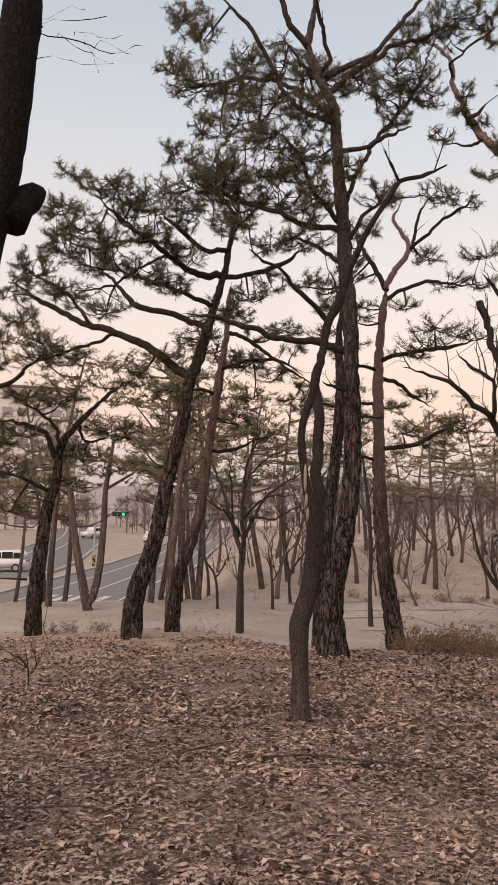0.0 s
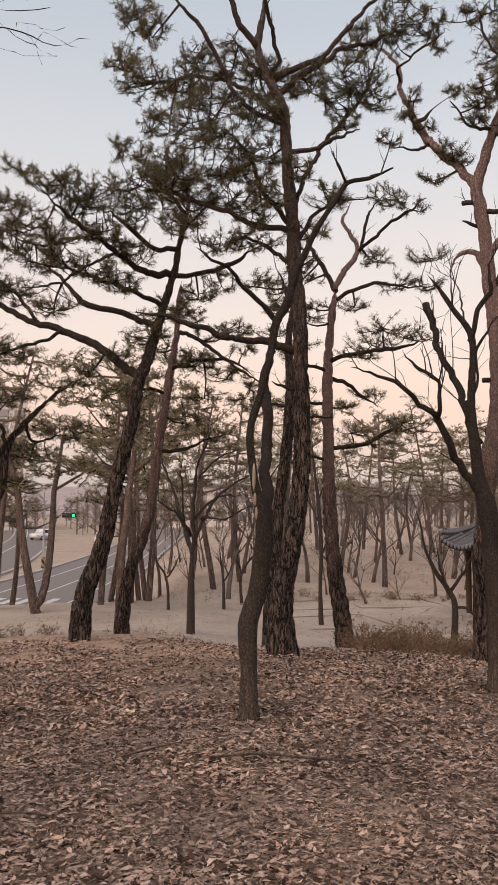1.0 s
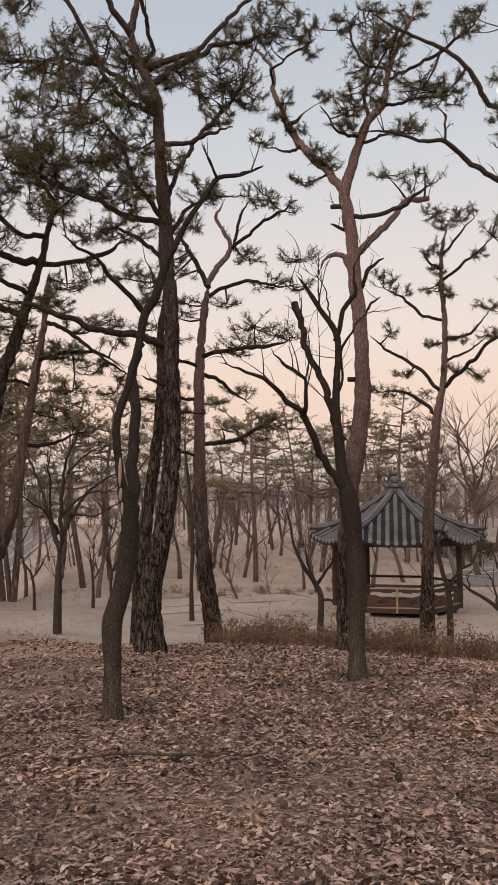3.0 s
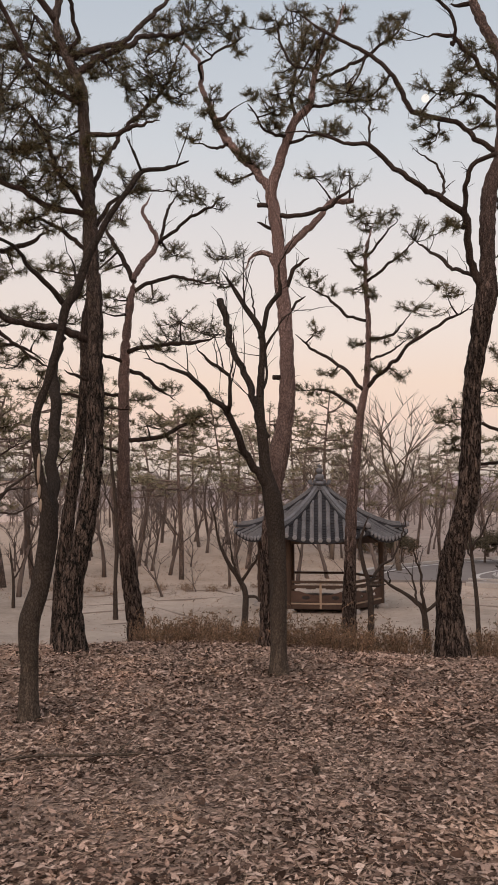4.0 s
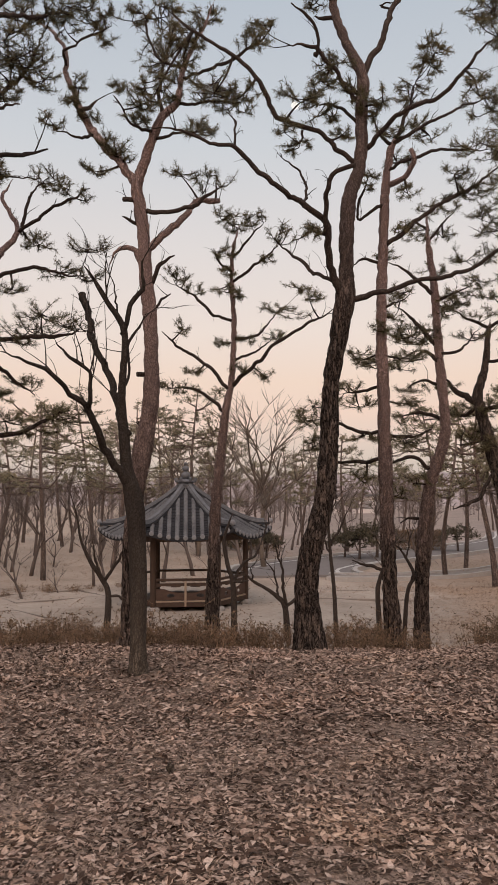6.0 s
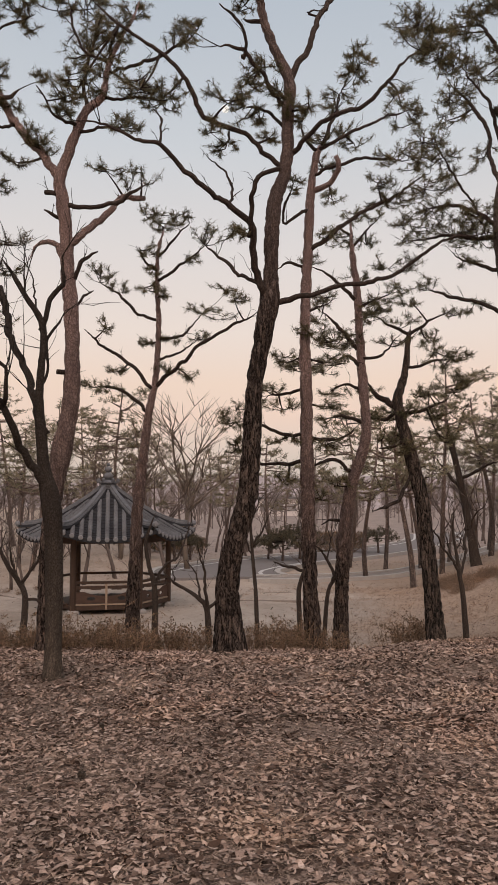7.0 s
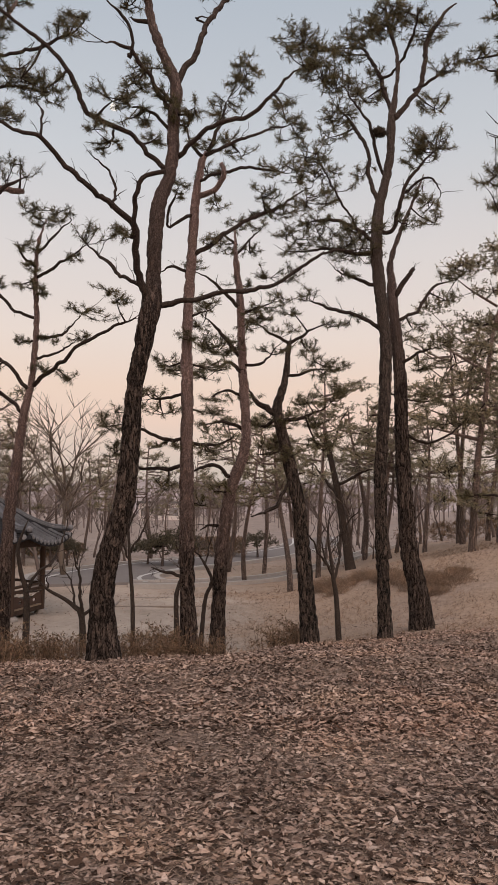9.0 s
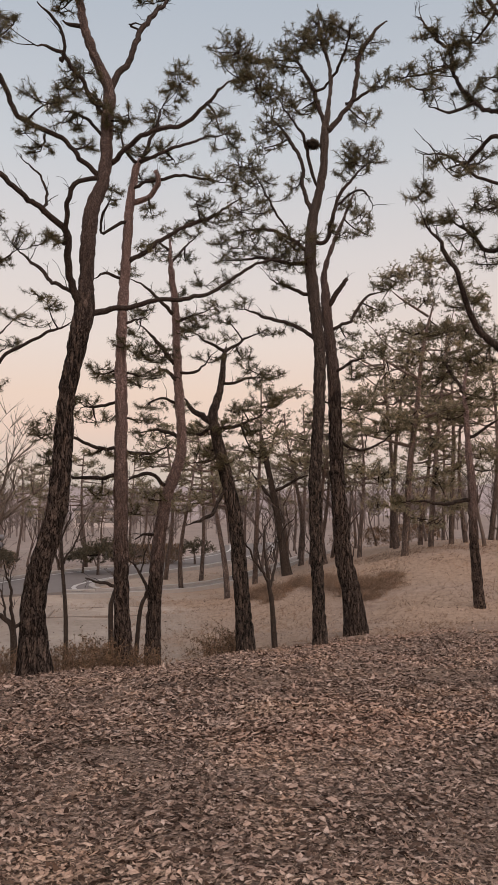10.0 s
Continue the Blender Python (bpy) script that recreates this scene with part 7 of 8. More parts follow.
t.limb((-0.1, 0, 1.16, 0.031), (0.04, 0.19, 1.59, 0.027), (0.03, 0.43, 2.14, 0.018), (0.11, 0.67, 2.72, 0.004))
t.limb((-0.12, 0, 1.27, 0.027), (-0.39, -0.29, 1.73, 0.022), (-0.6, -0.5, 2.06, 0.017), (-0.7, -0.63, 2.28, 0.004))
t.limb((-0.07, 0, 1.06, 0.027), (-0.27, 0.15, 1.48, 0.023), (-0.35, 0.33, 2.03, 0.0063))
t.limb((0.03, 0.4, 2.07, 0.01912), (0.03, 0.43, 2.03, 0.018), (0.27, 0.29, 2.38, 0.014), (0.5, 0.15, 2.72, 0.004))
t.limb((-0.15, 0, 1.6, 0.018), (-0.01, 0.14, 2.04, 0.0063))
t.finish(twiggy=3)
t = Tree("leafless_tree", (-2.92, 21.46), 8.2, 41, "pruned leafless tree forked like a cup", bark="grey")
t.trunk((0, 0, -0.12, 0.0504), (-0.03, 0, 0.63, 0.039), (-0.13, 0, 1.04, 0.033), (-0.3, 0, 1.28, 0.026), (-0.44, 0, 1.6, 0.0045))
t.limb((-0.09, 0, 0.89, 0.0286), (-0.06, 0, 0.87, 0.026), (0.14, 0.22, 1.26, 0.026), (0.35, 0.41, 1.58, 0.0058))
t.limb((-0.1, 0, 0.95, 0.02), (-0.17, 0.27, 1.42, 0.0058))
t.finish(twiggy=3)
t = Tree("leafless_tree", (-1.39, 22.33), 4.0, 42, "little pruned leafless tree with a few shoots", bark="grey")
t.trunk((0, 0, -0.12, 0.05264), (-0.02, 0, 0.75, 0.04), (-0.1, 0, 1.41, 0.027), (-0.17, 0, 1.91, 0.0049))
t.limb((-0.02, 0, 0.83, 0.027), (0.19, 0.07, 1.16, 0.02), (0.32, 0.15, 1.58, 0.0063))
t.limb((-0.08, 0, 1.25, 0.02), (-0.23, -0.21, 1.59, 0.0058))
t.finish(twiggy=3)
t = Tree("leafless_tree", (-0.92, 23.86), 2.7, 43, "little bent pruned leafless tree", bark="grey")
t.trunk((-0, 0, -0.12, 0.056), (-0.06, 0, 0.7, 0.043), (0.08, 0, 1.15, 0.036), (0.35, 0, 1.51, 0.029), (0.58, 0, 1.78, 0.0049))
t.limb((0.03, 0, 0.98, 0.0319), (-0.01, 0, 0.97, 0.029), (-0.13, -0.21, 1.34, 0.021), (-0.07, -0.47, 1.79, 0.0063))
t.limb((0.22, 0, 1.33, 0.022), (0.25, -0.19, 1.78, 0.0063))
t.finish(twiggy=3)
t = Tree("leafless_tree", (21.91, 20.97), -45.5, 44, "pale slanting leafless tree near the drive", bark="grey")
t.trunk((0, 0, -0.12, 0.2251), (-0.21, 0, 1.25, 0.157), (-0.42, 0, 2.59, 0.135), (-0.64, 0, 3.72, 0.124), (-0.86, 0, 4.85, 0.102), (-1.01, 0, 5.77, 0.0238))
t.limb((-0.46, 0, 2.81, 0.068), (-1.03, 0.3, 3.5, 0.057), (-1.5, 0.58, 4.21, 0.0158))
t.limb((-0.55, 0, 3.26, 0.068), (0.21, -0.16, 3.71, 0.056), (0.87, -0.29, 3.92, 0.0148))
t.limb((-0.79, 0, 4.62, 0.057), (-0.45, 0.31, 5.56, 0.046), (-0.17, 0.55, 6.29, 0.0158))
t.limb((-0.86, 0, 4.85, 0.045), (-1.34, -0.28, 5.29, 0.0153))
t.finish(twiggy=3)
t = Tree("leafless_sapling", (-2.77, 7.31), 21.8, 45, "knee-high bare sapling standing in the leaf litter", bark="grey")
t.trunk((0, 0, -0.22, 0.01232), (-0.02, 0, 0.08, 0.01), (-0.04, 0, 0.27, 0.007), (-0.08, 0, 0.44, 0.002))
t.limb((-0.02, 0, 0.08, 0.007), (0.04, -0.04, 0.2, 0.006), (0.1, -0.08, 0.37, 0.0015))
t.limb((-0.03, 0, 0.2, 0.0066), (-0.03, -0.04, 0.2, 0.006), (-0.11, -0.07, 0.32, 0.005), (-0.16, -0.1, 0.45, 0.0015))
t.limb((0.04, -0.04, 0.2, 0.0044), (0.04, -0.04, 0.21, 0.004), (0.09, -0.02, 0.21, 0.0015))
t.finish(twiggy=3)
t = Tree("pine_tree", (-3.91, 19.46), 11.8, 46, "slim pine with flat olive sprays above the street bank", far=True)
t.trunk((-0, 0, -0.12, 0.1243), (0.02, 0, 1.55, 0.105), (0.13, 0, 2.59, 0.098), (0.2, 0, 3.49, 0.083), (0.29, 0, 4.25, 0.068), (0.23, 0, 5.01, 0.046), (0.15, 0, 5.62, 0.0105))
t.limb((0.15, 0, 3.04, 0.045), (-0.38, 0.32, 3.64, 0.038), (-0.85, 0.55, 3.95, 0.0104))
t.limb((0.23, 0, 3.79, 0.045), (0.81, -0.2, 4.25, 0.038), (1.4, -0.37, 4.55, 0.0099))
t.limb((0.29, 0, 4.4, 0.045), (-0.25, -0.15, 4.83, 0.038), (-0.85, -0.28, 5.03, 0.0099))
t.limb((0.25, 0, 4.86, 0.038), (0.96, 0.23, 5.36, 0.031), (1.59, 0.42, 5.64, 0.0104))
t.limb((0.19, 0, 5.16, 0.038), (-0.43, 0.39, 5.66, 0.031), (-0.75, 0.59, 5.91, 0.0072))
t.pads((-0.59, 0.4, 5.81, 0.93, 0.36), (0.33, 0.12, 6.11, 0.92, 0.35), (1.1, 0.01, 5.49, 0.83, 0.32), (-0.98, -0.43, 4.93, 0.74, 0.28), (-0.1, -0.05, 4.69, 0.91, 0.32), (0.81, -0.03, 4.56, 0.83, 0.32), (1.56, 0.2, 6.31, 0.77, 0.29), (-0.54, 0.47, 3.8, 0.7, 0.26), (0.68, -0.09, 3.65, 0.68, 0.25), (1.4, 0.3, 6.96, 0.77, 0.29), (2.06, 0.33, 5.09, 0.77, 0.29), (-1.17, 0.69, 4.11, 0.63, 0.25), (1.41, -0.28, 4.25, 0.67, 0.25), (-0.15, 0.6, 6.96, 0.86, 0.33), (0.46, 0.24, 7.39, 0.77, 0.29))
t.pads((-0.91, 0.54, 6.29, 0.78, 0.29), (-1.65, 0.36, 5.77, 0.7, 0.26), (-1.56, 0.75, 6.79, 0.71, 0.26))
t.finish(twiggy=1)

# ---- woods beyond the lawn ----
def grove_pine(seed, tall):
    rng = random.Random(seed)
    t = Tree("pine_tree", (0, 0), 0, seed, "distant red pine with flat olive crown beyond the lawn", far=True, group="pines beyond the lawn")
    lean, bow = rng.uniform(-0.14, 0.14), rng.uniform(-0.5, 0.5)
    pts = []
    for i in range(9):
        s = i / 8
        pts.append((lean * tall * s + bow * math.sin(3.1 * s), bow * 0.6 * math.sin(4 * s + seed), tall * s - (0.2 if i == 0 else 0), 0.098 * (1 - 0.85 * s) + 0.012))
    t.trunk(*pts)
    for k in range(15):
        s = rng.uniform(0.5, 0.97)
        i = min(7, int(s * 8))
        p = [a + (b - a) * (s * 8 - i) for a, b in zip(pts[i], pts[i + 1])]
        a, ln = k * 2.4 + rng.uniform(-0.5, 0.5), rng.uniform(1.1, 2.6) * (1.2 - 0.55 * s) * tall / 7
        rise = rng.uniform(0.0, 0.55) * ln
        row = [(p[0] + math.cos(a) * ln * q, p[1] + math.sin(a) * ln * q, p[2] + rise * q ** 1.5 - 0.08 * math.sin(3 * q) + (rng.uniform(-0.14, 0.14) if q else 0), 0.045 * (1 - 0.8 * q)) for q in (0, 0.35, 0.7, 1.0)]
        t.limb(*row)
        for q in (3, 2):
            e = row[q]
            t.pads((e[0], e[1], e[2] + 0.12, rng.uniform(0.6, 1.05), rng.uniform(0.13, 0.24)))
    t.pads((pts[-1][0], pts[-1][1], tall, 0.55, 0.35))
    return t.finish(density=260)


def bare_tree(seed, tall, kind="leafless_tree", label="leafless grey-brown tree with fine spreading twigs", group="leafless trees beyond the lawn", fork=(5, 4, 6), skin=None, taper=0.42):
    skin = skin or FAR_TWIG
    rng = random.Random(seed)
    root = tagged(new(kind), label, "tree", group)
    levels = [([], []) for _ in range(3)]
    arms = []

    def grow(p, d, ln, r, level):
        pts = [(*p, r)]
        bits = 4 if level < 2 else 2
        for i in range(1, bits + 1):
            d = (d + Vector((rng.uniform(-1, 1), rng.uniform(-1, 1), rng.uniform(-0.5, 1.0))) * 0.2).normalized()
            p = p + d * ln / bits
            pts.append((*p, r * (1 - 0.68 * i / bits)))
        if level == 1:
            arms.append(tube(np.array(pts), 4))
        v, f = tube(np.array(pts), 7 if level == 0 else 4 if level == 1 else 3, base=len(levels[min(2, level)][0]))
        levels[min(2, level)][0].extend(v)
        levels[min(2, level)][1].extend(f)
        if level == 3:
            return
        for k in range(fork[level]):
            q = Vector(pts[rng.choice((2, 3, 4, 4)) * bits // 4][:3])
            a = rng.uniform(0, 6.28)
            w = (d * 0.75 + Vector((math.cos(a), math.sin(a), rng.uniform(0.0, 0.6))) * 0.8).normalized()
            grow(q, w, ln * rng.uniform(0.5, 0.78), r * taper, level + 1)

    grow(Vector((0, 0, -0.15)), Vector((rng.uniform(-0.1, 0.1), rng.uniform(-0.1, 0.1), 1)), tall * 0.42, tall * 0.016, 0)
    put("trunk", mesh_of("trunk", *levels[0], skin), root)
    for v, f in arms:
        put("limb", mesh_of("limb", v, f, skin), root)
    tagged(put("twig_spray", mesh_of("twig_spray", *levels[2], skin), root), kind="stuff")
    return root


# twigs of the farthest woods, lightened so their colour carries the haze
HAZY_TWIG = plain("hazed_far_twigs", (0.17, 0.14, 0.13), (0.27, 0.23, 0.215), 12, 0.9)
TAN_TWIG = plain("tan_twigs", (0.12, 0.094, 0.075), (0.21, 0.168, 0.135), 12, 0.9)
FAR_TWIG = plain("weathered_twigs", (0.085, 0.066, 0.058), (0.17, 0.135, 0.118), 12, 0.9)


def around(az, r):
    return 0.3 + r * math.sin(radians(az)), -0.1 + r * math.cos(radians(az))


def free_of_things(x, y):
    if math.hypot(x - 7.2, y - 20.95) < 4.2:
        return False
    if -23 < x < -8.5 and y > 33:
        return False
    for a, b in zip(DRIVE, DRIVE[1:]):
        s = max(0, min(1, ((x - a[0]) * (b[0] - a[0]) + (y - a[1]) * (b[1] - a[1])) / ((b[0] - a[0]) ** 2 + (b[1] - a[1]) ** 2)))
        if math.hypot(x - a[0] - s * (b[0] - a[0]), y - a[1] - s * (b[1] - a[1])) < 3.6:
            return False
    return True


DRIVE = [(13.6, 26.4), (14.4, 28.4), (16.4, 30.6), (20.5, 33.2), (27, 36), (34, 39.5), (42, 45), (52, 56)]
FOOTPATH = [(14.6, 25.6), (16.2, 24.6), (19, 24.2), (23, 24.6), (28, 26.4), (34, 30)]


def scatter(models, spots, rng):
    for n, (az, r, scale) in enumerate(spots):
        x, y = around(az, r)
        if not free_of_things(x, y) or (-19.5 < az < -13.5 and r < 62) or (az < -22.3 and r < 50):
            continue
        copy_thing(models[n % len(models)], pose(x, y, height(x, y), 0, 0, rng.uniform(0, 360)) @ Matrix.Scale(scale, 4))


rng = random.Random(21)
pines = [grove_pine(40 + k, (6.6, 7.4, 6.0, 8.0)[k]) for k in range(4)]
spots = []
for a0, a1, r0, r1, count in ((-27, -9, 22.5, 31, 10), (-9, 9, 28, 44, 11), (8, 22, 32, 50, 11), (22, 40, 41, 58, 9), (38, 66, 27, 46, 15), (-28, 66, 55, 90, 16), (-13.2, -6, 24, 33, 3)):
    for k in range(count):
        spots.append((a0 + (a1 - a0) * (k + rng.uniform(0.1, 0.9)) / count, rng.uniform(r0, r1), rng.uniform(0.8, 1.12)))
scatter(pines, spots, rng)
for az, r, s in ((40.7, 26, 1.0), (43.3, 29.5, 1.05), (49.0, 30, 1.1), (46.2, 34, 1.15), (38.2, 30, 0.95), (53.5, 31, 1.1), (56.5, 27, 1.0), (36.4, 36, 1.1), (60.5, 33, 1.1), (-21.3, 27, 0.9), (-25.2, 24.5, 0.85), (-26.5, 30, 1.0), (-23.4, 33, 0.95), (-12.8, 24, 0.85), (-10.5, 29, 1.0)):
    x, y = around(az, r)
    copy_thing(pines[int(r) % 4], pose(x, y, height(x, y), 0, 0, rng.uniform(0, 360)) @ Matrix.Scale(s, 4))
for k, p in enumerate(pines):
    x, y = around((-20, -3, 13, 58)[k], (29, 31, 33, 30)[k])
    p.matrix_basis = pose(x, y, height(x, y), 0, 0, 70 * k)
for az, r, tall, seed in ((24.3, 34.0, 8.8, 66), (19.2, 37.0, 8.2, 67)):
    x, y = around(az, r)
    bare_tree(seed, tall, label="broad leafless tree with a rounded tan crown of fine twigs", group="", fork=(8, 6, 6), skin=TAN_TWIG, taper=0.5).matrix_basis = pose(x, y, height(x, y))
bares = [bare_tree(60 + k, (6.5, 5.0, 3.2)[k]) for k in range(3)]
spots = [(24.5, 27, 1.08), (21.5, 31, 0.95), (15, 30, 0.7), (27.5, 33, 0.9), (33.5, 26.5, 0.62), (46, 44, 1.0), (50, 36, 1.1), (54, 33, 0.95), (-6.5, 27, 0.85), (-4, 25, 0.9), (3.5, 27, 0.55), (9, 25.5, 0.5), (11.5, 27.5, 0.62)]
spots += [(16.6, 28, 1.15), (13.6, 29.5, 1.0), (18.9, 30, 0.9)]
spots += [(20 + 2.1 * k, 38 + (k * 11) % 23, 0.9 + 0.07 * (k % 4)) for k in range(13)]
spots += [(-12.5 + 3.4 * k, 26 + (k * 7) % 17, 0.85 + 0.06 * (k % 5)) for k in range(6)]
for k in range(72):
    az, r, s = -14 + 80 * (k + rng.uniform(0, 1)) / 72, rng.uniform(26, 62), rng.uniform(0.6, 1.2)
    if az > 15 or k % 2:
        spots.append((az, r, s))
for k in range(26):
    spots.append((-5 + 21 * (k + rng.uniform(0, 1)) / 26, rng.uniform(30, 52), rng.uniform(0.7, 1.25)))
scatter(bares, spots, rng)
for k, b in enumerate(bares):
    x, y = around((22.8, 56, 6.5)[k], (29.5, 38, 24.5)[k])
    b.matrix_basis = pose(x, y, height(x, y), 0, 0, 110 * k)


def far_woods():
    """Bare woods in the distance: upright stems with fans of twigs, joined."""
    g = np.random.default_rng(5)
    out = []
    for k in range(600):
        az, r = g.uniform(-34, 72), g.uniform(85, 190)
        if az < -9 and r < 130:
            continue
        x, y = around(az, r)
        z, tall = height(x, y), g.uniform(5, 9.5)
        n = 60
        s = g.uniform(0.25, 1.0, n)
        a = g.uniform(0, 6.283, n)
        root = np.stack([np.full(n, x), np.full(n, y), z + tall * s * 0.7], 1)
        ln = tall * 0.36 * g.uniform(0.4, 1, n)
        tip = root + np.stack([np.cos(a) * ln * 0.8, np.sin(a) * ln * 0.8, ln * g.uniform(0.2, 1.1, n)], 1)
        wide = np.cross(tip - root, g.normal(size=(n, 3)))
        wide *= (0.055 / (np.linalg.norm(wide, axis=1) + 1e-9))[:, None]
        out.append(np.stack([root - wide, root + wide, tip], 1))
        foot, top = np.array([x, y, z - 0.5]), np.array([x, y, z + tall])
        for w in (np.array([0.11, 0, 0]), np.array([0, 0.11, 0])):
            out.append(np.stack([foot - w, foot + w, top])[None])
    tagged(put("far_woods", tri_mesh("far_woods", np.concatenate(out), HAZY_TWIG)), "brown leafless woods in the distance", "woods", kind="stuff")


far_woods()


def hills():
    m, n, l, b = material("hazed_wooded_hill", 1.0, 0.0)
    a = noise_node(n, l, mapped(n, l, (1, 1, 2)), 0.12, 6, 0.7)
    # hill tones hold the horizon haze in their colour
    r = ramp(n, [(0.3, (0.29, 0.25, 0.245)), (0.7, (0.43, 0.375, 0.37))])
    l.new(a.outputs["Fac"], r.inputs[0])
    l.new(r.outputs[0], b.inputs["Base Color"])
    verts, faces = [], []
    cols = 260
    for i in range(cols + 1):
        az = -60 + 150 * i / cols
        crest = 24 + 12 * noise.noise(Vector((az * 0.05, 0, 2))) + 7 * noise.noise(Vector((az * 0.16, 4, 2))) + 1.3 * noise.noise(Vector((az * 2.2, 1, 1))) + 8 * step(10, 30, az)
        for r_, z in ((520, -6), (590, crest * 0.45), (660, crest * 0.85), (720, crest), (820, crest * 0.6)):
            x, y = around(az, r_)
            verts.append((x, y, z + 1.2 * noise.noise(Vector((x * 0.06, y * 0.06, 0)))))
    for i in range(cols):
        for j in range(4):
            o = i * 5 + j
            faces.append((o, o + 5, o + 6, o + 1))
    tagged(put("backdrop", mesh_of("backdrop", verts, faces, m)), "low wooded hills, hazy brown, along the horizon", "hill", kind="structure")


hills()


# ---- hedges, low evergreens and far houses ----
def hedge(a0, a1, r, tall, label):
    g = np.random.default_rng(int(r))
    c, d = [], []
    for k in range(2600):
        az = g.uniform(a0, a1)
        x, y = around(az, r + g.uniform(-0.7, 0.7))
        if noise.noise(Vector((x * 0.35, y * 0.35, 6))) < -0.08:
            continue
        c.append((x, y, height(x, y) + tall * g.uniform(0.05, 1) ** 0.7))
        d.append(g.normal(size=3))
    ob = put("hedge", tri_mesh("hedge", tufts(c, d, g, 9, 0.12, 0.02), SHRUB_LEAF))
    return tagged(ob, label, "hedge", kind="stuff")


hedge(33.5, 39, 47, 1.3, "long clipped brown winter hedge beside the drive")
hedge(44, 57, 41, 1.0, "low brown winter hedge behind the mound")
hedge(20.5, 25.5, 45, 1.1, "clipped brown hedge across the far lawn")


def low_evergreen(seed):
    g = random.Random(seed)
    t = Tree("evergreen_bush", (0, 0), 0, seed, "low rounded dark evergreen bush beside the drive", far=True, group="evergreens by the drive")
    t.trunk((0, 0, -0.2, 0.09), (0.05, 0, 0.5, 0.07), (0.1, 0.05, 1.3, 0.04))
    for k in range(16):
        a, q = k * 2.4, 0.35 + 0.06 * k
        t.pads((math.cos(a) * q, math.sin(a) * q, 0.75 + 1.2 * (1 - q / 1.6) + g.uniform(-0.2, 0.2), 0.55, 0.4))
    root = t.finish(density=330)
    for piece in root.children:
        if piece.name.startswith("crown"):
            piece.data.materials[0] = EVERGREEN
    return root


greens = [low_evergreen(90), low_evergreen(91)]
for k, b in enumerate(greens):
    x, y = around((31.4, 23.2)[k], (38.5, 39.5)[k])
    b.matrix_basis = pose(x, y, height(x, y), 0, 0, 50 * k)
for az, r, s in ((32.7, 40, 1.1), (30.3, 40, 0.8), (24.4, 41, 0.8), (38.6, 46, 0.9)):
    x, y = around(az, r)
    copy_thing(greens[int(r) % 2], pose(x, y, height(x, y), 0, 0, az * 11) @ Matrix.Scale(s, 4))

PLASTER = plain("pale_plaster_wall", (0.60, 0.55, 0.53), (0.72, 0.67, 0.645), 2.0, 0.9)
ROOF_GREY = plain("grey_flat_roof", (0.12, 0.115, 0.115), (0.20, 0.19, 0.19), 4.0, 0.9)
PANE = plain("dim_window_glass", (0.26, 0.25, 0.25), (0.34, 0.33, 0.33), 1.0, 0.2, 0.5, 0.0)


def house(az, r, wide, deep, floors, bays, label, name="house"):
    x, y = around(az, r)
    root = tagged(new(name), label, "building")
    root.matrix_basis = pose(x, y, height(x, y) - 0.3, 0, 0, -az)
    tall = 3.0 * floors + 0.6
    bm = bmesh.new()
    box(bm, (-wide / 2, 0, 0), (wide / 2, deep, tall), 0.03)
    part("wall", bm, PLASTER, root)
    bm = bmesh.new()
    box(bm, (-wide / 2 - 0.4, -0.5, tall + 0.003), (wide / 2 + 0.4, deep + 0.4, tall + 0.45), 0.05)
    part("roof", bm, ROOF_GREY, root)
    step_x = wide / bays
    for f in range(floors):
        for b in range(bays):
            cx, z = -wide / 2 + (b + 0.5) * step_x, 0.3 + 3.0 * f
            win = part("window", bmesh.new(), PLASTER, root)
            bm = bmesh.new()
            box(bm, (cx - step_x * 0.36, -0.10, z + 0.9), (cx + step_x * 0.36, -0.004, z + 1.02), 0.01)
            part("sill", bm, ROOF_GREY, win)
            bm = bmesh.new()
            box(bm, (cx - step_x * 0.33, -0.05, z + 1.03), (cx + step_x * 0.33, -0.003, z + 2.4), 0.01)
            part("pane", bm, PANE, win)
    return root


house(-23.6, 150, 24, 12, 9, 8, "pale grey apartment block behind the street trees", "apartment_building")
house(31.5, 150, 11, 7, 1, 4, "low pale building with a flat roof beyond the park")
house(-4.5, 120, 16, 8, 2, 5, "small pale building seen through the woods")

# ---- streets, drive and lawn edgings ----
def strip(name, line, half, mat, lift, label, category, kind="structure", thick=0.0):
    """A band that follows the ground along a line."""
    p = spline([(*a, 0, 1) for a in line], 1.0)[:, :2]
    d = np.gradient(p, axis=0)
    d /= np.linalg.norm(d, axis=1)[:, None]
    nrm = np.stack([d[:, 1], -d[:, 0]], 1)
    cols = max(1, int(half / 0.8))
    verts, faces = [], []
    for q, w in zip(p, nrm):
        for j in range(2 * cols + 1):
            e = q + w * half * (j / cols - 1)
            verts.append((e[0], e[1], height(e[0], e[1]) + lift))
    wide = 2 * cols + 1
    for i in range(len(p) - 1):
        for j in range(wide - 1):
            o = i * wide + j
            faces.append((o, o + 1, o + wide + 1, o + wide)[::-1])
    if thick:
        n = len(verts)
        verts += [(x, y, z - thick) for x, y, z in verts]
        for i in range(len(p) - 1):
            for o in (i * wide, i * wide + wide - 1):
                faces.append((o, o + wide, o + wide + n, o + n))
        for o in (0, (len(p) - 1) * wide):
            faces += [(o + j, o + j + 1, o + j + 1 + n, o + j + n) for j in range(wide - 1)]
    me = mesh_of(name, verts, faces, mat)
    me.polygons.foreach_set("use_smooth", np.zeros(len(me.polygons), dtype=bool))
    return tagged(put(name, me), label, category, kind=kind)


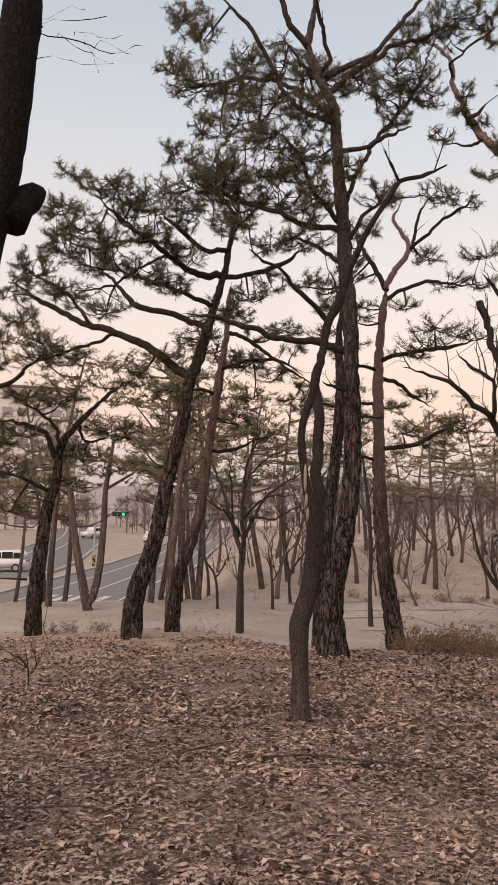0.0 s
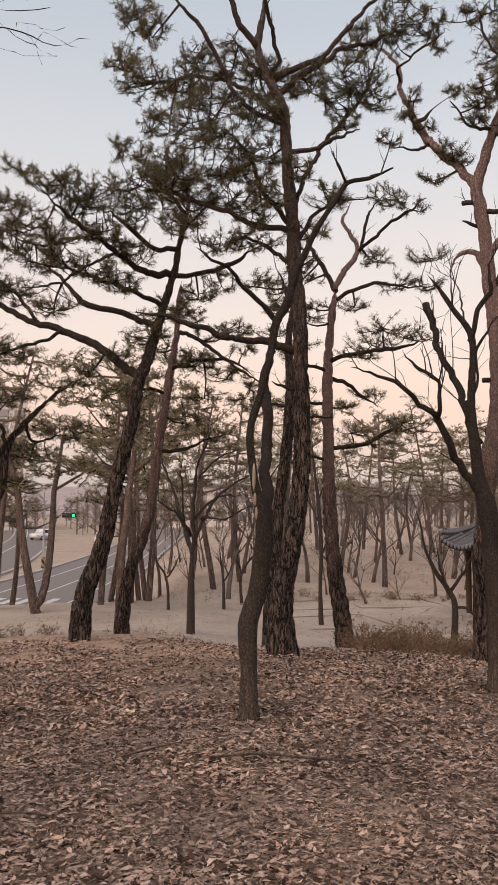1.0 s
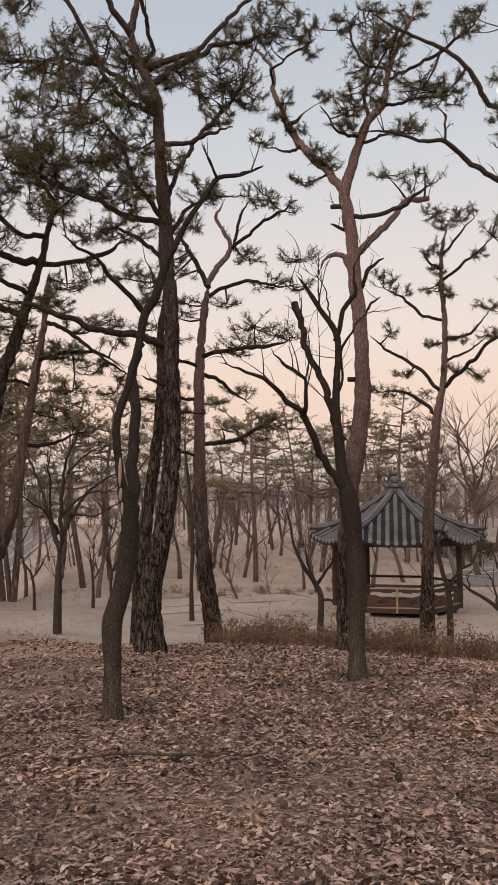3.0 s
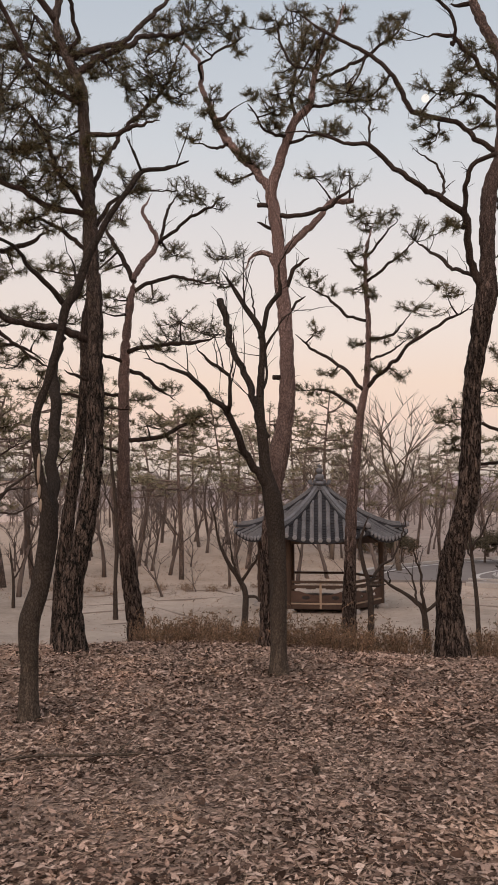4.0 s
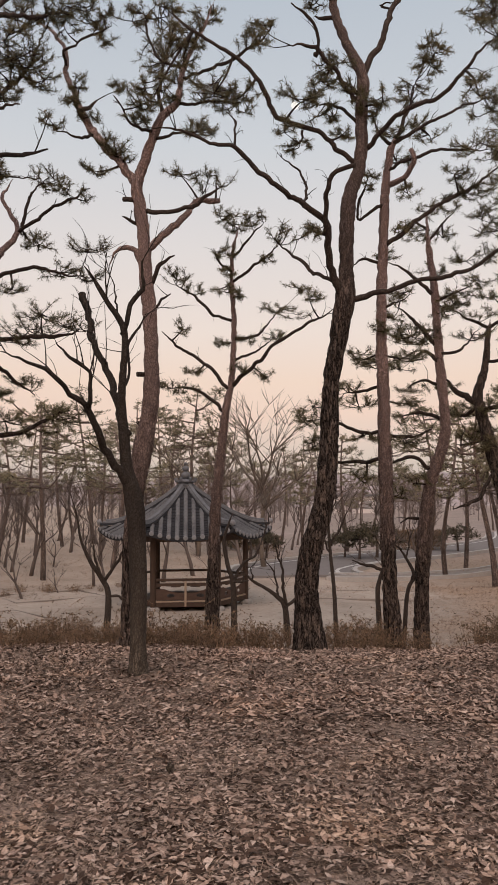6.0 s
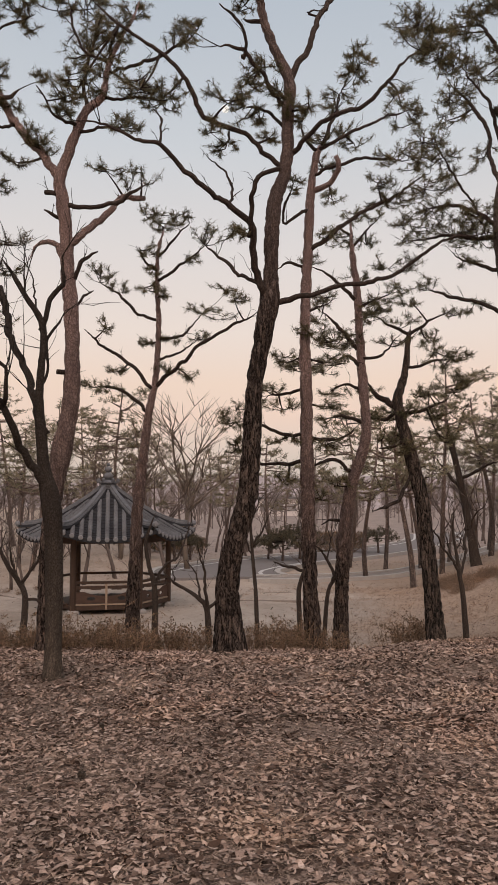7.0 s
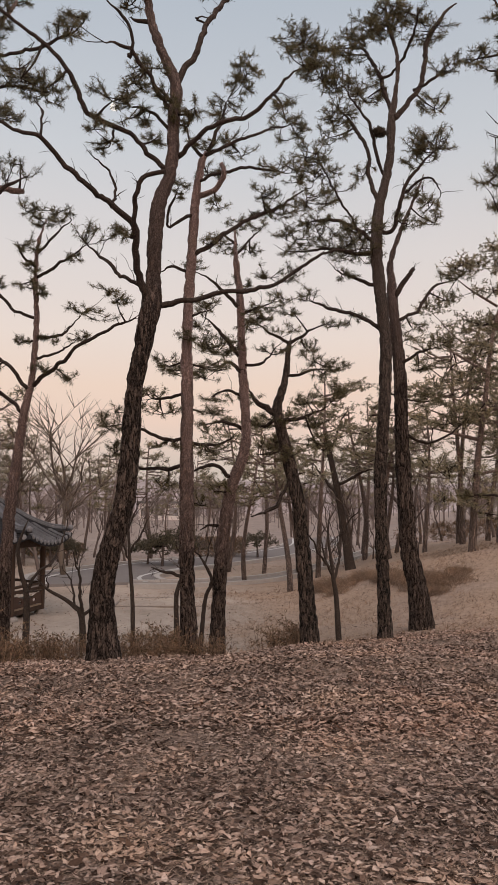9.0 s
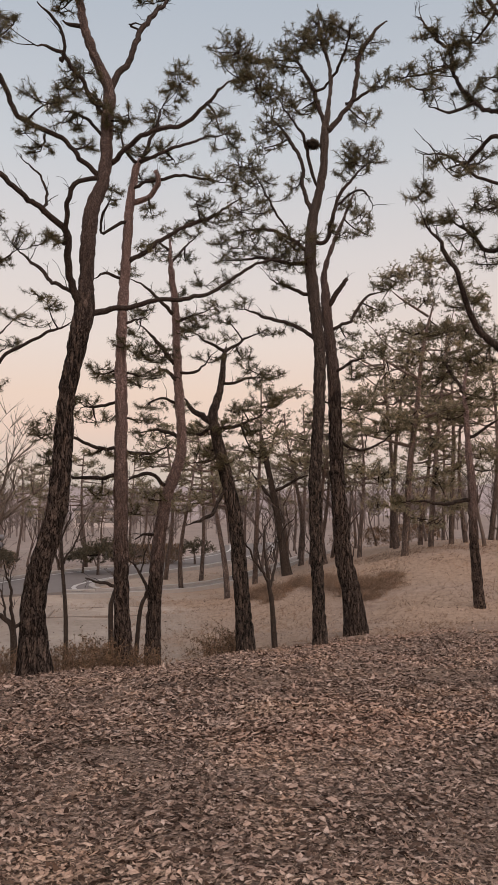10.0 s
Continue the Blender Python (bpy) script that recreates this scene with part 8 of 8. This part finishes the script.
STREET = [(-13.2, 33), (-13.6, 45), (-14.2, 60), (-15.4, 80), (-17.5, 110), (-21, 160)]
SIDE = [(-24.5, 50), (-26, 62), (-31, 84), (-40, 118), (-56, 165)]


def beside(line, off):
    p = np.array(line, float)
    d = np.gradient(p, axis=0)
    d /= np.linalg.norm(d, axis=1)[:, None]
    return [tuple(v) for v in p + np.stack([d[:, 1], -d[:, 0]], 1) * off]


strip("road", STREET, 4.6, ASPHALT, 0.12, "grey asphalt street with white lines", "road")
strip("road", SIDE, 4.0, ASPHALT, 0.125, "grey asphalt side street and parking", "road")
strip("road", DRIVE, 2.5, ASPHALT, 0.10, "curving grey asphalt park drive with pale kerbs", "road", thick=0.4)
strip("pavement", FOOTPATH, 0.75, DRIVE_PAVE, 0.09, "narrow pale footpath beside the park drive", "path", thick=0.3)
for line, off, base in ((STREET, 4.75, 0.23), (STREET, -4.75, 0.23), (SIDE, -4.15, 0.22), (SIDE, 4.15, 0.22), (DRIVE, 2.62, 0.2), (DRIVE, -2.62, 0.2), (FOOTPATH, 0.85, 0.16), (FOOTPATH, -0.85, 0.16)):
    strip("kerb", beside(line, off), 0.12, KERB, base, "pale granite kerb along the asphalt", "kerb", thick=0.3)
for line, off in ((STREET, -2.6), (STREET, 0.05), (STREET, 2.6), (SIDE, 0.0), (SIDE, -2.2), (DRIVE, 1.9), (DRIVE, -1.9)):
    strip("trim", beside(line, off), 0.07 if line is not DRIVE else 0.09, PAINT, 0.135 if line is not DRIVE else 0.115, "painted white lane line", "road marking")
for x in (-14.9, -14.1, -13.3, -11.9):
    strip("trim", [(x, 38.2), (x, 39.6), (x, 41.0)], 0.22, PAINT, 0.137, "worn white crosswalk stripe", "road marking")


def edging(x, y, turn, a, b):
    """A low timber surround of a tree pit."""
    root = tagged(new("lawn_edging"), "low pale timber edging framing a square tree pit", "edging", "tree pit edgings")
    root.matrix_basis = pose(x, y, height(x, y), 0, 0, turn)
    for lo, hi in (((-a, -b - 0.03, -0.1), (a, -b + 0.03, 0.03)), ((-a, b - 0.03, -0.1), (a, b + 0.03, 0.03)), ((-a - 0.03, -b + 0.04, -0.1), (-a + 0.03, b - 0.04, 0.028)), ((a - 0.03, -b + 0.04, -0.1), (a + 0.03, b - 0.04, 0.028))):
        bm = bmesh.new()
        box(bm, lo, hi, 0.012)
        part("edging_board", bm, EDGING, root)


edging(1.7, 20.0, 20, 1.3, 1.1)
edging(0.6, 23.4, 20, 1.3, 1.1)
edging(3.9, 24.4, 12, 1.4, 1.1)
edging(13.0, 20.3, -35, 1.5, 1.1)


# ---- undergrowth on the bank ----
def shrub(seed, tall, wide, label, name="shrub"):
    g = np.random.default_rng(seed)
    root = tagged(new(name), label, "shrub", "shrubs along the bank")
    v, f, leaf_c, leaf_d = [], [], [], []
    for k in range(36):
        a, q = g.uniform(0, 6.283), g.uniform(0, 1) ** 0.6
        foot = np.array([math.cos(a), math.sin(a), 0]) * wide * 0.75 * q
        top = foot + np.array([math.cos(a) * wide * 0.35 * q, math.sin(a) * wide * 0.35 * q, tall * g.uniform(0.45, 1.0)]) + g.normal(size=3) * 0.07
        mid = (foot + top) / 2 + g.normal(size=3) * 0.04
        p = spline([(*(foot - (0, 0, 0.08)), 0.006), (*mid, 0.0045), (*top, 0.002)], 0.2)
        tv, tf = tube(p, 3, base=len(v))
        v += tv
        f += tf
        for j in range(3):
            s = p[g.integers(1, len(p)), :3]
            e = s + g.normal(size=3) * np.array([0.12, 0.12, 0.07]) + np.array([0, 0, 0.08])
            tv, tf = tube(np.array([(*s, 0.003), (*e, 0.0015)]), 3, base=len(v))
            v += tv
            f += tf
            for i in range(3):
                leaf_c.append(s + (e - s) * g.uniform(0.3, 1.1))
                leaf_d.append(g.normal(size=3))
    tagged(put("bare_stem", mesh_of("bare_stem", v, f, DRY_STEMS), root), kind="stuff")
    tagged(put("foliage", tri_mesh("foliage", tufts(leaf_c, leaf_d, g, 3, 0.045, 0.02), SHRUB_LEAF), root), kind="stuff")
    return root


def grass_tuft(seed):
    g = np.random.default_rng(seed)
    root = tagged(new("grass_tuft"), "dry straw-coloured grass tuft among fallen leaves", "grass", "dry grass tufts")
    c = np.zeros((26, 3)) + g.normal(size=(26, 3)) * np.array([0.07, 0.07, 0.0])
    d = g.normal(size=(26, 3)) * 0.35 + np.array([0, 0, 1.0])
    put("grass_clump", tri_mesh("grass_clump", tufts(c, d, g, 3, 0.24, 0.006), STRAW), root)
    return root


rng = random.Random(4)
shrubs = [shrub(80, 0.50, 0.55, "low dry shrub with dark withered leaves on the bank"), shrub(81, 0.42, 0.6, "low dry shrub with bare brown stems on the bank"), shrub(82, 0.62, 0.45, "taller dry shrub with thin upright stems on the bank")]
spots = [(5.5 + 1.25 * k + rng.uniform(-0.5, 0.5), rng.uniform(10.9, 12.2), rng.uniform(0.42, 0.68)) for k in range(0, 26, 2)]
spots += [(11 + 1.3 * k, rng.uniform(12.2, 13.4), rng.uniform(0.5, 0.75)) for k in range(0, 14, 2)]
spots += [(5.4, 11.7, 0.6), (6.6, 11.4, 0.85), (8.2, 11.9, 0.6), (10.2, 11.6, 0.75), (15.0, 11.5, 0.8), (19.0, 11.8, 0.85)]
spots += [(-1.5 + 1.15 * k + rng.uniform(-0.4, 0.4), rng.uniform(25.0, 27.0), rng.uniform(0.25, 0.5)) for k in range(14)]
spots += [(7.0 + 1.1 * k + rng.uniform(-0.5, 0.5), rng.uniform(10.6, 11.6), rng.uniform(0.5, 0.8)) for k in range(16)]
spots += [(29.5 + 0.9 * k + rng.uniform(-0.3, 0.3), rng.uniform(11.2, 12.2), rng.uniform(0.6, 0.85)) for k in range(6)]
spots += [(-19.5, 13.2, 0.34), (-17.5, 13.6, 0.38), (-21, 12.8, 0.36), (41.0, 15.2, 0.85), (40.2, 14.6, 0.9), (41.7, 14.8, 0.8), (42.4, 15.1, 0.6)]
for n, (az, r, s) in enumerate(spots):
    x, y = around(az, r)
    copy_thing(shrubs[n % 3], pose(x, y, height(x, y), 0, 0, rng.uniform(0, 360)) @ Matrix.Scale(s, 4))
for k, b in enumerate(shrubs):
    x, y = around((8.0, 17.5, 23.5)[k], (11.2, 11.6, 11.4)[k])
    b.matrix_basis = pose(x, y, height(x, y), 0, 0, 60 * k) @ Matrix.Scale(0.7, 4)


def brush(seed, tall, wide):
    """A soft thicket of fine rusty stems."""
    g = np.random.default_rng(seed)
    root = tagged(new("brush_thicket"), "soft rusty thicket of dead brush on the grass mound", "shrub", "rusty brush on the mound")
    n = 900
    a, q = g.uniform(0, 6.283, n), np.sqrt(g.uniform(0, 1, n))
    foot = np.stack([np.cos(a) * wide * q, np.sin(a) * wide * 0.8 * q, np.full(n, -0.05)], 1)
    c, d = [], []
    for k in range(n):
        rise = tall * (1 - 0.55 * q[k] ** 2) * g.uniform(0.4, 1.0)
        c.append(foot[k] + np.array([0, 0, rise * 0.6]))
        d.append(g.normal(size=3) * 0.5 + np.array([math.cos(a[k]) * 0.3 * q[k], math.sin(a[k]) * 0.3 * q[k], 1.0]))
    tagged(put("dead_brush", tri_mesh("dead_brush", tufts(c, d, g, 5, 0.26, 0.007), BRUSH), root), kind="stuff")
    return root


brushes = [brush(83, 0.55, 0.75), brush(84, 0.42, 0.9)]
for n, (az, r, s) in enumerate(((44.0, 24.6, 0.95), (45.6, 24.0, 1.05), (47.0, 24.2, 0.85), (50.2, 21.6, 0.9), (51.4, 20.6, 1.1), (52.7, 20.4, 0.9), (48.3, 23.4, 0.8), (49.2, 22.6, 0.85), (53.6, 21.2, 0.6), (45.0, 22.8, 0.6), (51.9, 19.4, 0.6))):
    x, y = around(az, r)
    m = pose(x, y, height(x, y), 0, 0, rng.uniform(0, 360)) @ Matrix.Scale(s, 4)
    if n < 2:
        brushes[n].matrix_basis = m
    else:
        copy_thing(brushes[n % 2], m)
tuft = grass_tuft(9)
tuft.matrix_basis = pose(1.68, 8.13, height(1.68, 8.13))
for az, r in ((12.5, 8.5), (18.5, 8.9), (3, 9.6), (-4, 7.4), (26, 9.3), (-1.2, 6.3), (21, 7.2), (33, 10.4), (46, 11.5)):
    x, y = around(az, r)
    copy_thing(tuft, pose(x, y, height(x, y), 0, 0, az * 9) @ Matrix.Scale(rng.uniform(0.5, 0.9), 4))


def weeds(count):
    """Withered stalks and clumps that break up the lawn and the slopes behind it."""
    g = np.random.default_rng(31)
    c, d = [], []
    while len(c) < count:
        az, r = g.uniform(-20, 62), g.uniform(14, 58)
        x, y = around(az, r)
        if noise.noise(Vector((x * 0.25, y * 0.25, 2))) + (0.35 if r > 24 or az > 38 else -0.12) < g.uniform(0, 0.5) or not free_of_things(x, y):
            continue
        for k in range(4):
            px, py = x + g.normal() * 0.16, y + g.normal() * 0.16
            c.append((px, py, height(px, py) + 0.03))
            d.append((g.normal() * 0.5, g.normal() * 0.5, 0.8))
    tagged(put("dry_weeds", tri_mesh("dry_weeds", tufts(c, d, g, 5, 0.13, 0.009), DRY_STEMS)), "withered grass clumps over the winter lawn", "grass", kind="stuff")


weeds(12000)


def stubble(count):
    """Short matted dead grass that gives the mound its nap."""
    g = np.random.default_rng(41)
    az, r = g.uniform(33, 64, count), np.sqrt(g.uniform(12.5 ** 2, 27 ** 2, count))
    c = []
    for a, q in zip(az, r):
        x, y = around(a, q)
        c.append((x, y, height(x, y) + 0.05 * noise.noise(Vector((x * 0.7, y * 0.7, 0)))))
    d = g.normal(size=(count, 3)) * np.array([0.7, 0.7, 0.1]) + np.array([0, 0, 0.55])
    tagged(put("dead_grass", tri_mesh("dead_grass", tufts(c, d, g, 4, 0.11, 0.010), STRAW)), "short matted rusty grass over the mound", "grass", kind="stuff")


stubble(16000)


# ---- clutter on the ground ----
def fallen_branch(line, label):
    root = tagged(new("fallen_branch"), label, "branch")
    for n, row in enumerate(line):
        pts = [(x, y, height(x, y) + z, r) for x, y, z, r in row]
        v, f = tube(spline(pts, 0.06), 7, 0.002, n, 30)
        put("stick" if n == 0 else "side_twig", mesh_of("stick", v, f, BARK_SMOOTH), root)


fallen_branch([[(-0.25, 5.22, 0.04, 0.007), (0.1, 5.28, 0.05, 0.009), (0.4, 5.22, 0.05, 0.010), (0.70, 5.19, 0.045, 0.009), (0.92, 5.22, 0.035, 0.004)],
               [(0.60, 5.19, 0.05, 0.007), (0.70, 5.28, 0.09, 0.006), (0.80, 5.38, 0.13, 0.003)]], "long dark fallen stick lying on the leaves")
fallen_branch([[(-0.86, 5.20, 0.035, 0.006), (-0.63, 5.40, 0.05, 0.007), (-0.38, 5.64, 0.045, 0.004)]], "short fallen twig on the leaves")
fallen_branch([[(-1.5, 4.1, 0.04, 0.006), (-1.2, 4.15, 0.05, 0.007), (-0.95, 4.1, 0.04, 0.004)]], "thin broken twig on the ground")
fallen_branch([[(3.6, 5.2, 0.04, 0.005), (3.9, 5.1, 0.05, 0.006), (4.25, 5.05, 0.04, 0.003)]], "thin dry twig on the ground")


def pine_cone():
    root = tagged(new("pine_cone"), "small dark open pine cone on the leaves", "pine cone", "fallen pine cones")
    bm = bmesh.new()
    lathe(bm, [(0.006, 0.0), (0.016, 0.008), (0.020, 0.022), (0.016, 0.036), (0.004, 0.048)], 8)
    for k in range(20):
        a, s = k * 2.4, k / 20
        r = 0.024 * math.sin(math.pi * (0.15 + 0.8 * s))
        m = pose(math.cos(a) * r, math.sin(a) * r, 0.004 + 0.042 * s, 0, 0, math.degrees(a)) @ pose(0, 0, 0, 0, -35, 0)
        box(bm, (-0.002, -0.007, -0.0015), (0.012, 0.007, 0.0015), 0, m)
    part("cone_body", bm, BARK_SMOOTH, root)
    return root


cone = pine_cone()
rng = random.Random(12)
for k in range(48):
    x, y = around(rng.uniform(-22, 60), rng.uniform(3.6, 10.5))
    copy_thing(cone, pose(x, y, height(x, y) + 0.025, rng.uniform(40, 120), rng.uniform(-30, 30), rng.uniform(0, 360)) @ Matrix.Scale(rng.uniform(0.6, 0.85), 4))
cone.matrix_basis = pose(1.83, 4.65, height(1.83, 4.65) + 0.03, 80, 0, 40)


# ---- the moon ----
m, n, l, b = material("moon_disc", 1.0, 0.0)
b.inputs["Base Color"].default_value = (0, 0, 0, 1)
b.inputs["Emission Color"].default_value, b.inputs["Emission Strength"].default_value = (1.0, 0.96, 0.9, 1), 0.92
bm = bmesh.new()
bmesh.ops.create_icosphere(bm, subdivisions=3, radius=9.6)
moon = part("moon", bm, m, None, smooth=True)
moon.matrix_basis = pose(789, 1558, 977)
tagged(moon, "pale nearly full moon in the dusk sky", "moon", kind="structure")


# ---- by the street ----
CAR_WHITE = plain("white_car_paint", (0.62, 0.62, 0.62), (0.70, 0.70, 0.70), 3, 0.25, 0.5, 0.0005)
RUBBER = plain("tyre_rubber", (0.012, 0.012, 0.012), (0.03, 0.03, 0.03), 30, 0.9)
GLASS_DARK = plain("dark_car_glass", (0.012, 0.014, 0.016), (0.02, 0.022, 0.025), 2, 0.08, 0.5, 0.0)
STEEL = plain("galvanised_steel", (0.25, 0.26, 0.27), (0.40, 0.41, 0.42), 10, 0.5, 0.5)


def car(x, y, turn, label):
    root = tagged(new("car"), label, "car")
    root.matrix_basis = pose(x, y, height(x, y) + 0.125, 0, 0, turn)
    side = [(-2.2, 0.35), (-2.25, 0.75), (-2.1, 0.95), (-1.0, 1.02), (1.85, 1.0), (2.2, 0.85), (2.25, 0.45), (2.1, 0.3), (-2.0, 0.28)]
    cab = [(-1.05, 1.0), (-0.35, 1.58), (1.4, 1.66), (1.98, 1.52), (2.18, 0.98)]
    for name, prof, half, mat in (("body", side, 0.9, CAR_WHITE), ("cabin", cab, 0.78, CAR_WHITE)):
        bm = bmesh.new()
        a = [bm.verts.new((px, -half, pz)) for px, pz in prof]
        c = [bm.verts.new((px, half, pz)) for px, pz in prof]
        bm.faces.new(a)
        bm.faces.new(c[::-1])
        for k in range(len(prof)):
            bm.faces.new((a[k], c[k], c[(k + 1) % len(prof)], a[(k + 1) % len(prof)]))
        bmesh.ops.recalc_face_normals(bm, faces=bm.faces)
        bmesh.ops.bevel(bm, geom=list(bm.edges), offset=0.07, segments=2, affect="EDGES")
        part(name, bm, mat, root, smooth=True)
    for s in (-1, 1):
        for x0, x1, z1 in ((-0.62, 0.28, 1.49), (0.33, 1.15, 1.53), (1.20, 1.82, 1.48)):
            bm = bmesh.new()
            box(bm, (x0, s * 0.765 - 0.03, 1.05), (x1, s * 0.765 + 0.03, z1), 0.02)
            part("side_window", bm, GLASS_DARK, root)
        for wx in (-1.4, 1.4):
            wheel = part("wheel", bmesh.new(), RUBBER, root)
            bm = bmesh.new()
            lathe(bm, [(0.20, -0.1), (0.31, -0.09), (0.33, 0), (0.31, 0.09), (0.20, 0.1)], 20, pose(wx, s * 0.83, 0.33, 90))
            part("tyre", bm, RUBBER, wheel)
            bm = bmesh.new()
            lathe(bm, [(0.19, -0.105), (0.12, -0.112), (0.12, 0.112), (0.19, 0.105)], 14, pose(wx, s * 0.83, 0.33, 90))
            part("rim", bm, STEEL, wheel)
        bm = bmesh.new()
        box(bm, (2.12, s * 0.62 - 0.16, 0.72), (2.24, s * 0.62 + 0.16, 0.9), 0.03)
        part("tail_light", bm, TAIL, root)
        bm = bmesh.new()
        box(bm, (-2.26, s * 0.62 - 0.18, 0.66), (-2.12, s * 0.62 + 0.18, 0.8), 0.03)
        part("headlight", bm, STEEL, root)


TAIL = plain("red_lens", (0.25, 0.01, 0.01), (0.35, 0.02, 0.02), 5, 0.3)
car(-24.97, 55.7, 14, "white hatchback car parked beside the street")
car(-35.5, 112, 75, "white car on the side street far off")
car(-24.5, 104, 100, "pale car waiting far along the street")


def traffic_signal(x, y):
    root = tagged(new("traffic_signal"), "steel mast traffic signal showing green over the street", "traffic light")
    z = height(x, y)
    root.matrix_basis = pose(x, y, z)
    bm = bmesh.new()
    lathe(bm, [(0.16, -0.1), (0.16, 0.02), (0.10, 0.05), (0.085, 5.3)], 14)
    part("pole", bm, STEEL, root)
    v, f = tube(np.array([(0, 0, 5.0, 0.05), (1.4, 0, 5.12, 0.045), (2.75, 0, 5.16, 0.04)]), 10)
    put("mast_arm", mesh_of("mast_arm", v, f, STEEL), root)
    bm = bmesh.new()
    box(bm, (1.55, -0.14, 4.42), (2.75, 0.14, 4.80), 0.04)
    part("signal_head", bm, RUBBER, root, "black signal housing")
    for k, cx in enumerate((1.75, 2.15, 2.55)):
        bm = bmesh.new()
        lathe(bm, [(0.14, 0.0), (0.12, 0.02), (0.05, 0.035)], 16, pose(cx, -0.145, 4.61, 90))
        part("lamp_lens", bm, GREEN if k == 2 else GLASS_DARK, root, "lit green lens" if k == 2 else "unlit dark lens")
    bm = bmesh.new()
    lathe(bm, [(0.14, 0.0), (0.14, 0.95)], 14, pose(0, 0, 0.1))
    part("guard_sleeve", bm, HAZARD, root, "yellow and black striped guard")


GREEN, gn, gl, gb = material("green_signal", 0.4)
gb.inputs["Base Color"].default_value = (0.0, 0.1, 0.06, 1)
gb.inputs["Emission Color"].default_value, gb.inputs["Emission Strength"].default_value = (0.01, 0.85, 0.45, 1), 1.6
HAZARD, hn, hl, hb = material("hazard_stripes", 0.6)
hw = hn.new("ShaderNodeTexWave")
hw.bands_direction = "DIAGONAL"
hw.inputs["Scale"].default_value = 1.1
hr = ramp(hn, [(0.48, (0.02, 0.02, 0.02)), (0.52, (0.30, 0.23, 0.06))])
hl.new(mapped(hn, hl, (1, 1, 1)), hw.inputs["Vector"])
hl.new(hw.outputs["Fac"], hr.inputs[0])
hl.new(hr.outputs[0], hb.inputs["Base Color"])
traffic_signal(-19.9, 63.5)


# ---- the twig nest ----
def nest(x, y, z):
    g = np.random.default_rng(3)
    root = tagged(new("bird_nest"), "dark round nest of twigs wedged in a pine fork", "nest")
    root.matrix_basis = pose(x, y, z)
    v, f = [], []
    for k in range(380):
        d = g.normal(size=3)
        d /= np.linalg.norm(d)
        q = np.cross(d, g.normal(size=3))
        q /= np.linalg.norm(q)
        c = d * np.array([0.19, 0.13, 0.075]) * g.uniform(0.3, 1) + np.array([0.05, 0, 0.02])
        ln = g.uniform(0.04, 0.12)
        a = np.stack([c - q * ln, c + q * ln])
        tv, tf = tube(np.column_stack([a, [0.008, 0.004]]), 3, base=len(v))
        v += tv
        f += tf
    root.matrix_basis = root.matrix_basis @ Matrix.Scale(0.8, 4)
    tagged(put("twig_spray", mesh_of("twig_spray", v, f, BARK_SMOOTH), root), kind="stuff")


nest(10.15, 8.64, 8.28)


# pale scars where a limb was torn from the crooked leafless tree
for u, v, tall in ((0.03, 2.05, 0.13), (0.04, 1.86, 0.06), (0.055, 1.74, 0.06)):
    bm = bmesh.new()
    bmesh.ops.create_icosphere(bm, subdivisions=2, radius=1.0)
    for q in bm.verts:
        q.co = Vector((q.co.x * 0.016, q.co.y * 0.02, q.co.z * tall * (1 + 0.2 * noise.noise(q.co * 3))))
    scar = part("scar", bm, CUT, FIRST, "pale torn wood scar", smooth=True)
    scar.matrix_basis = pose(u - 0.005, -0.034, v)
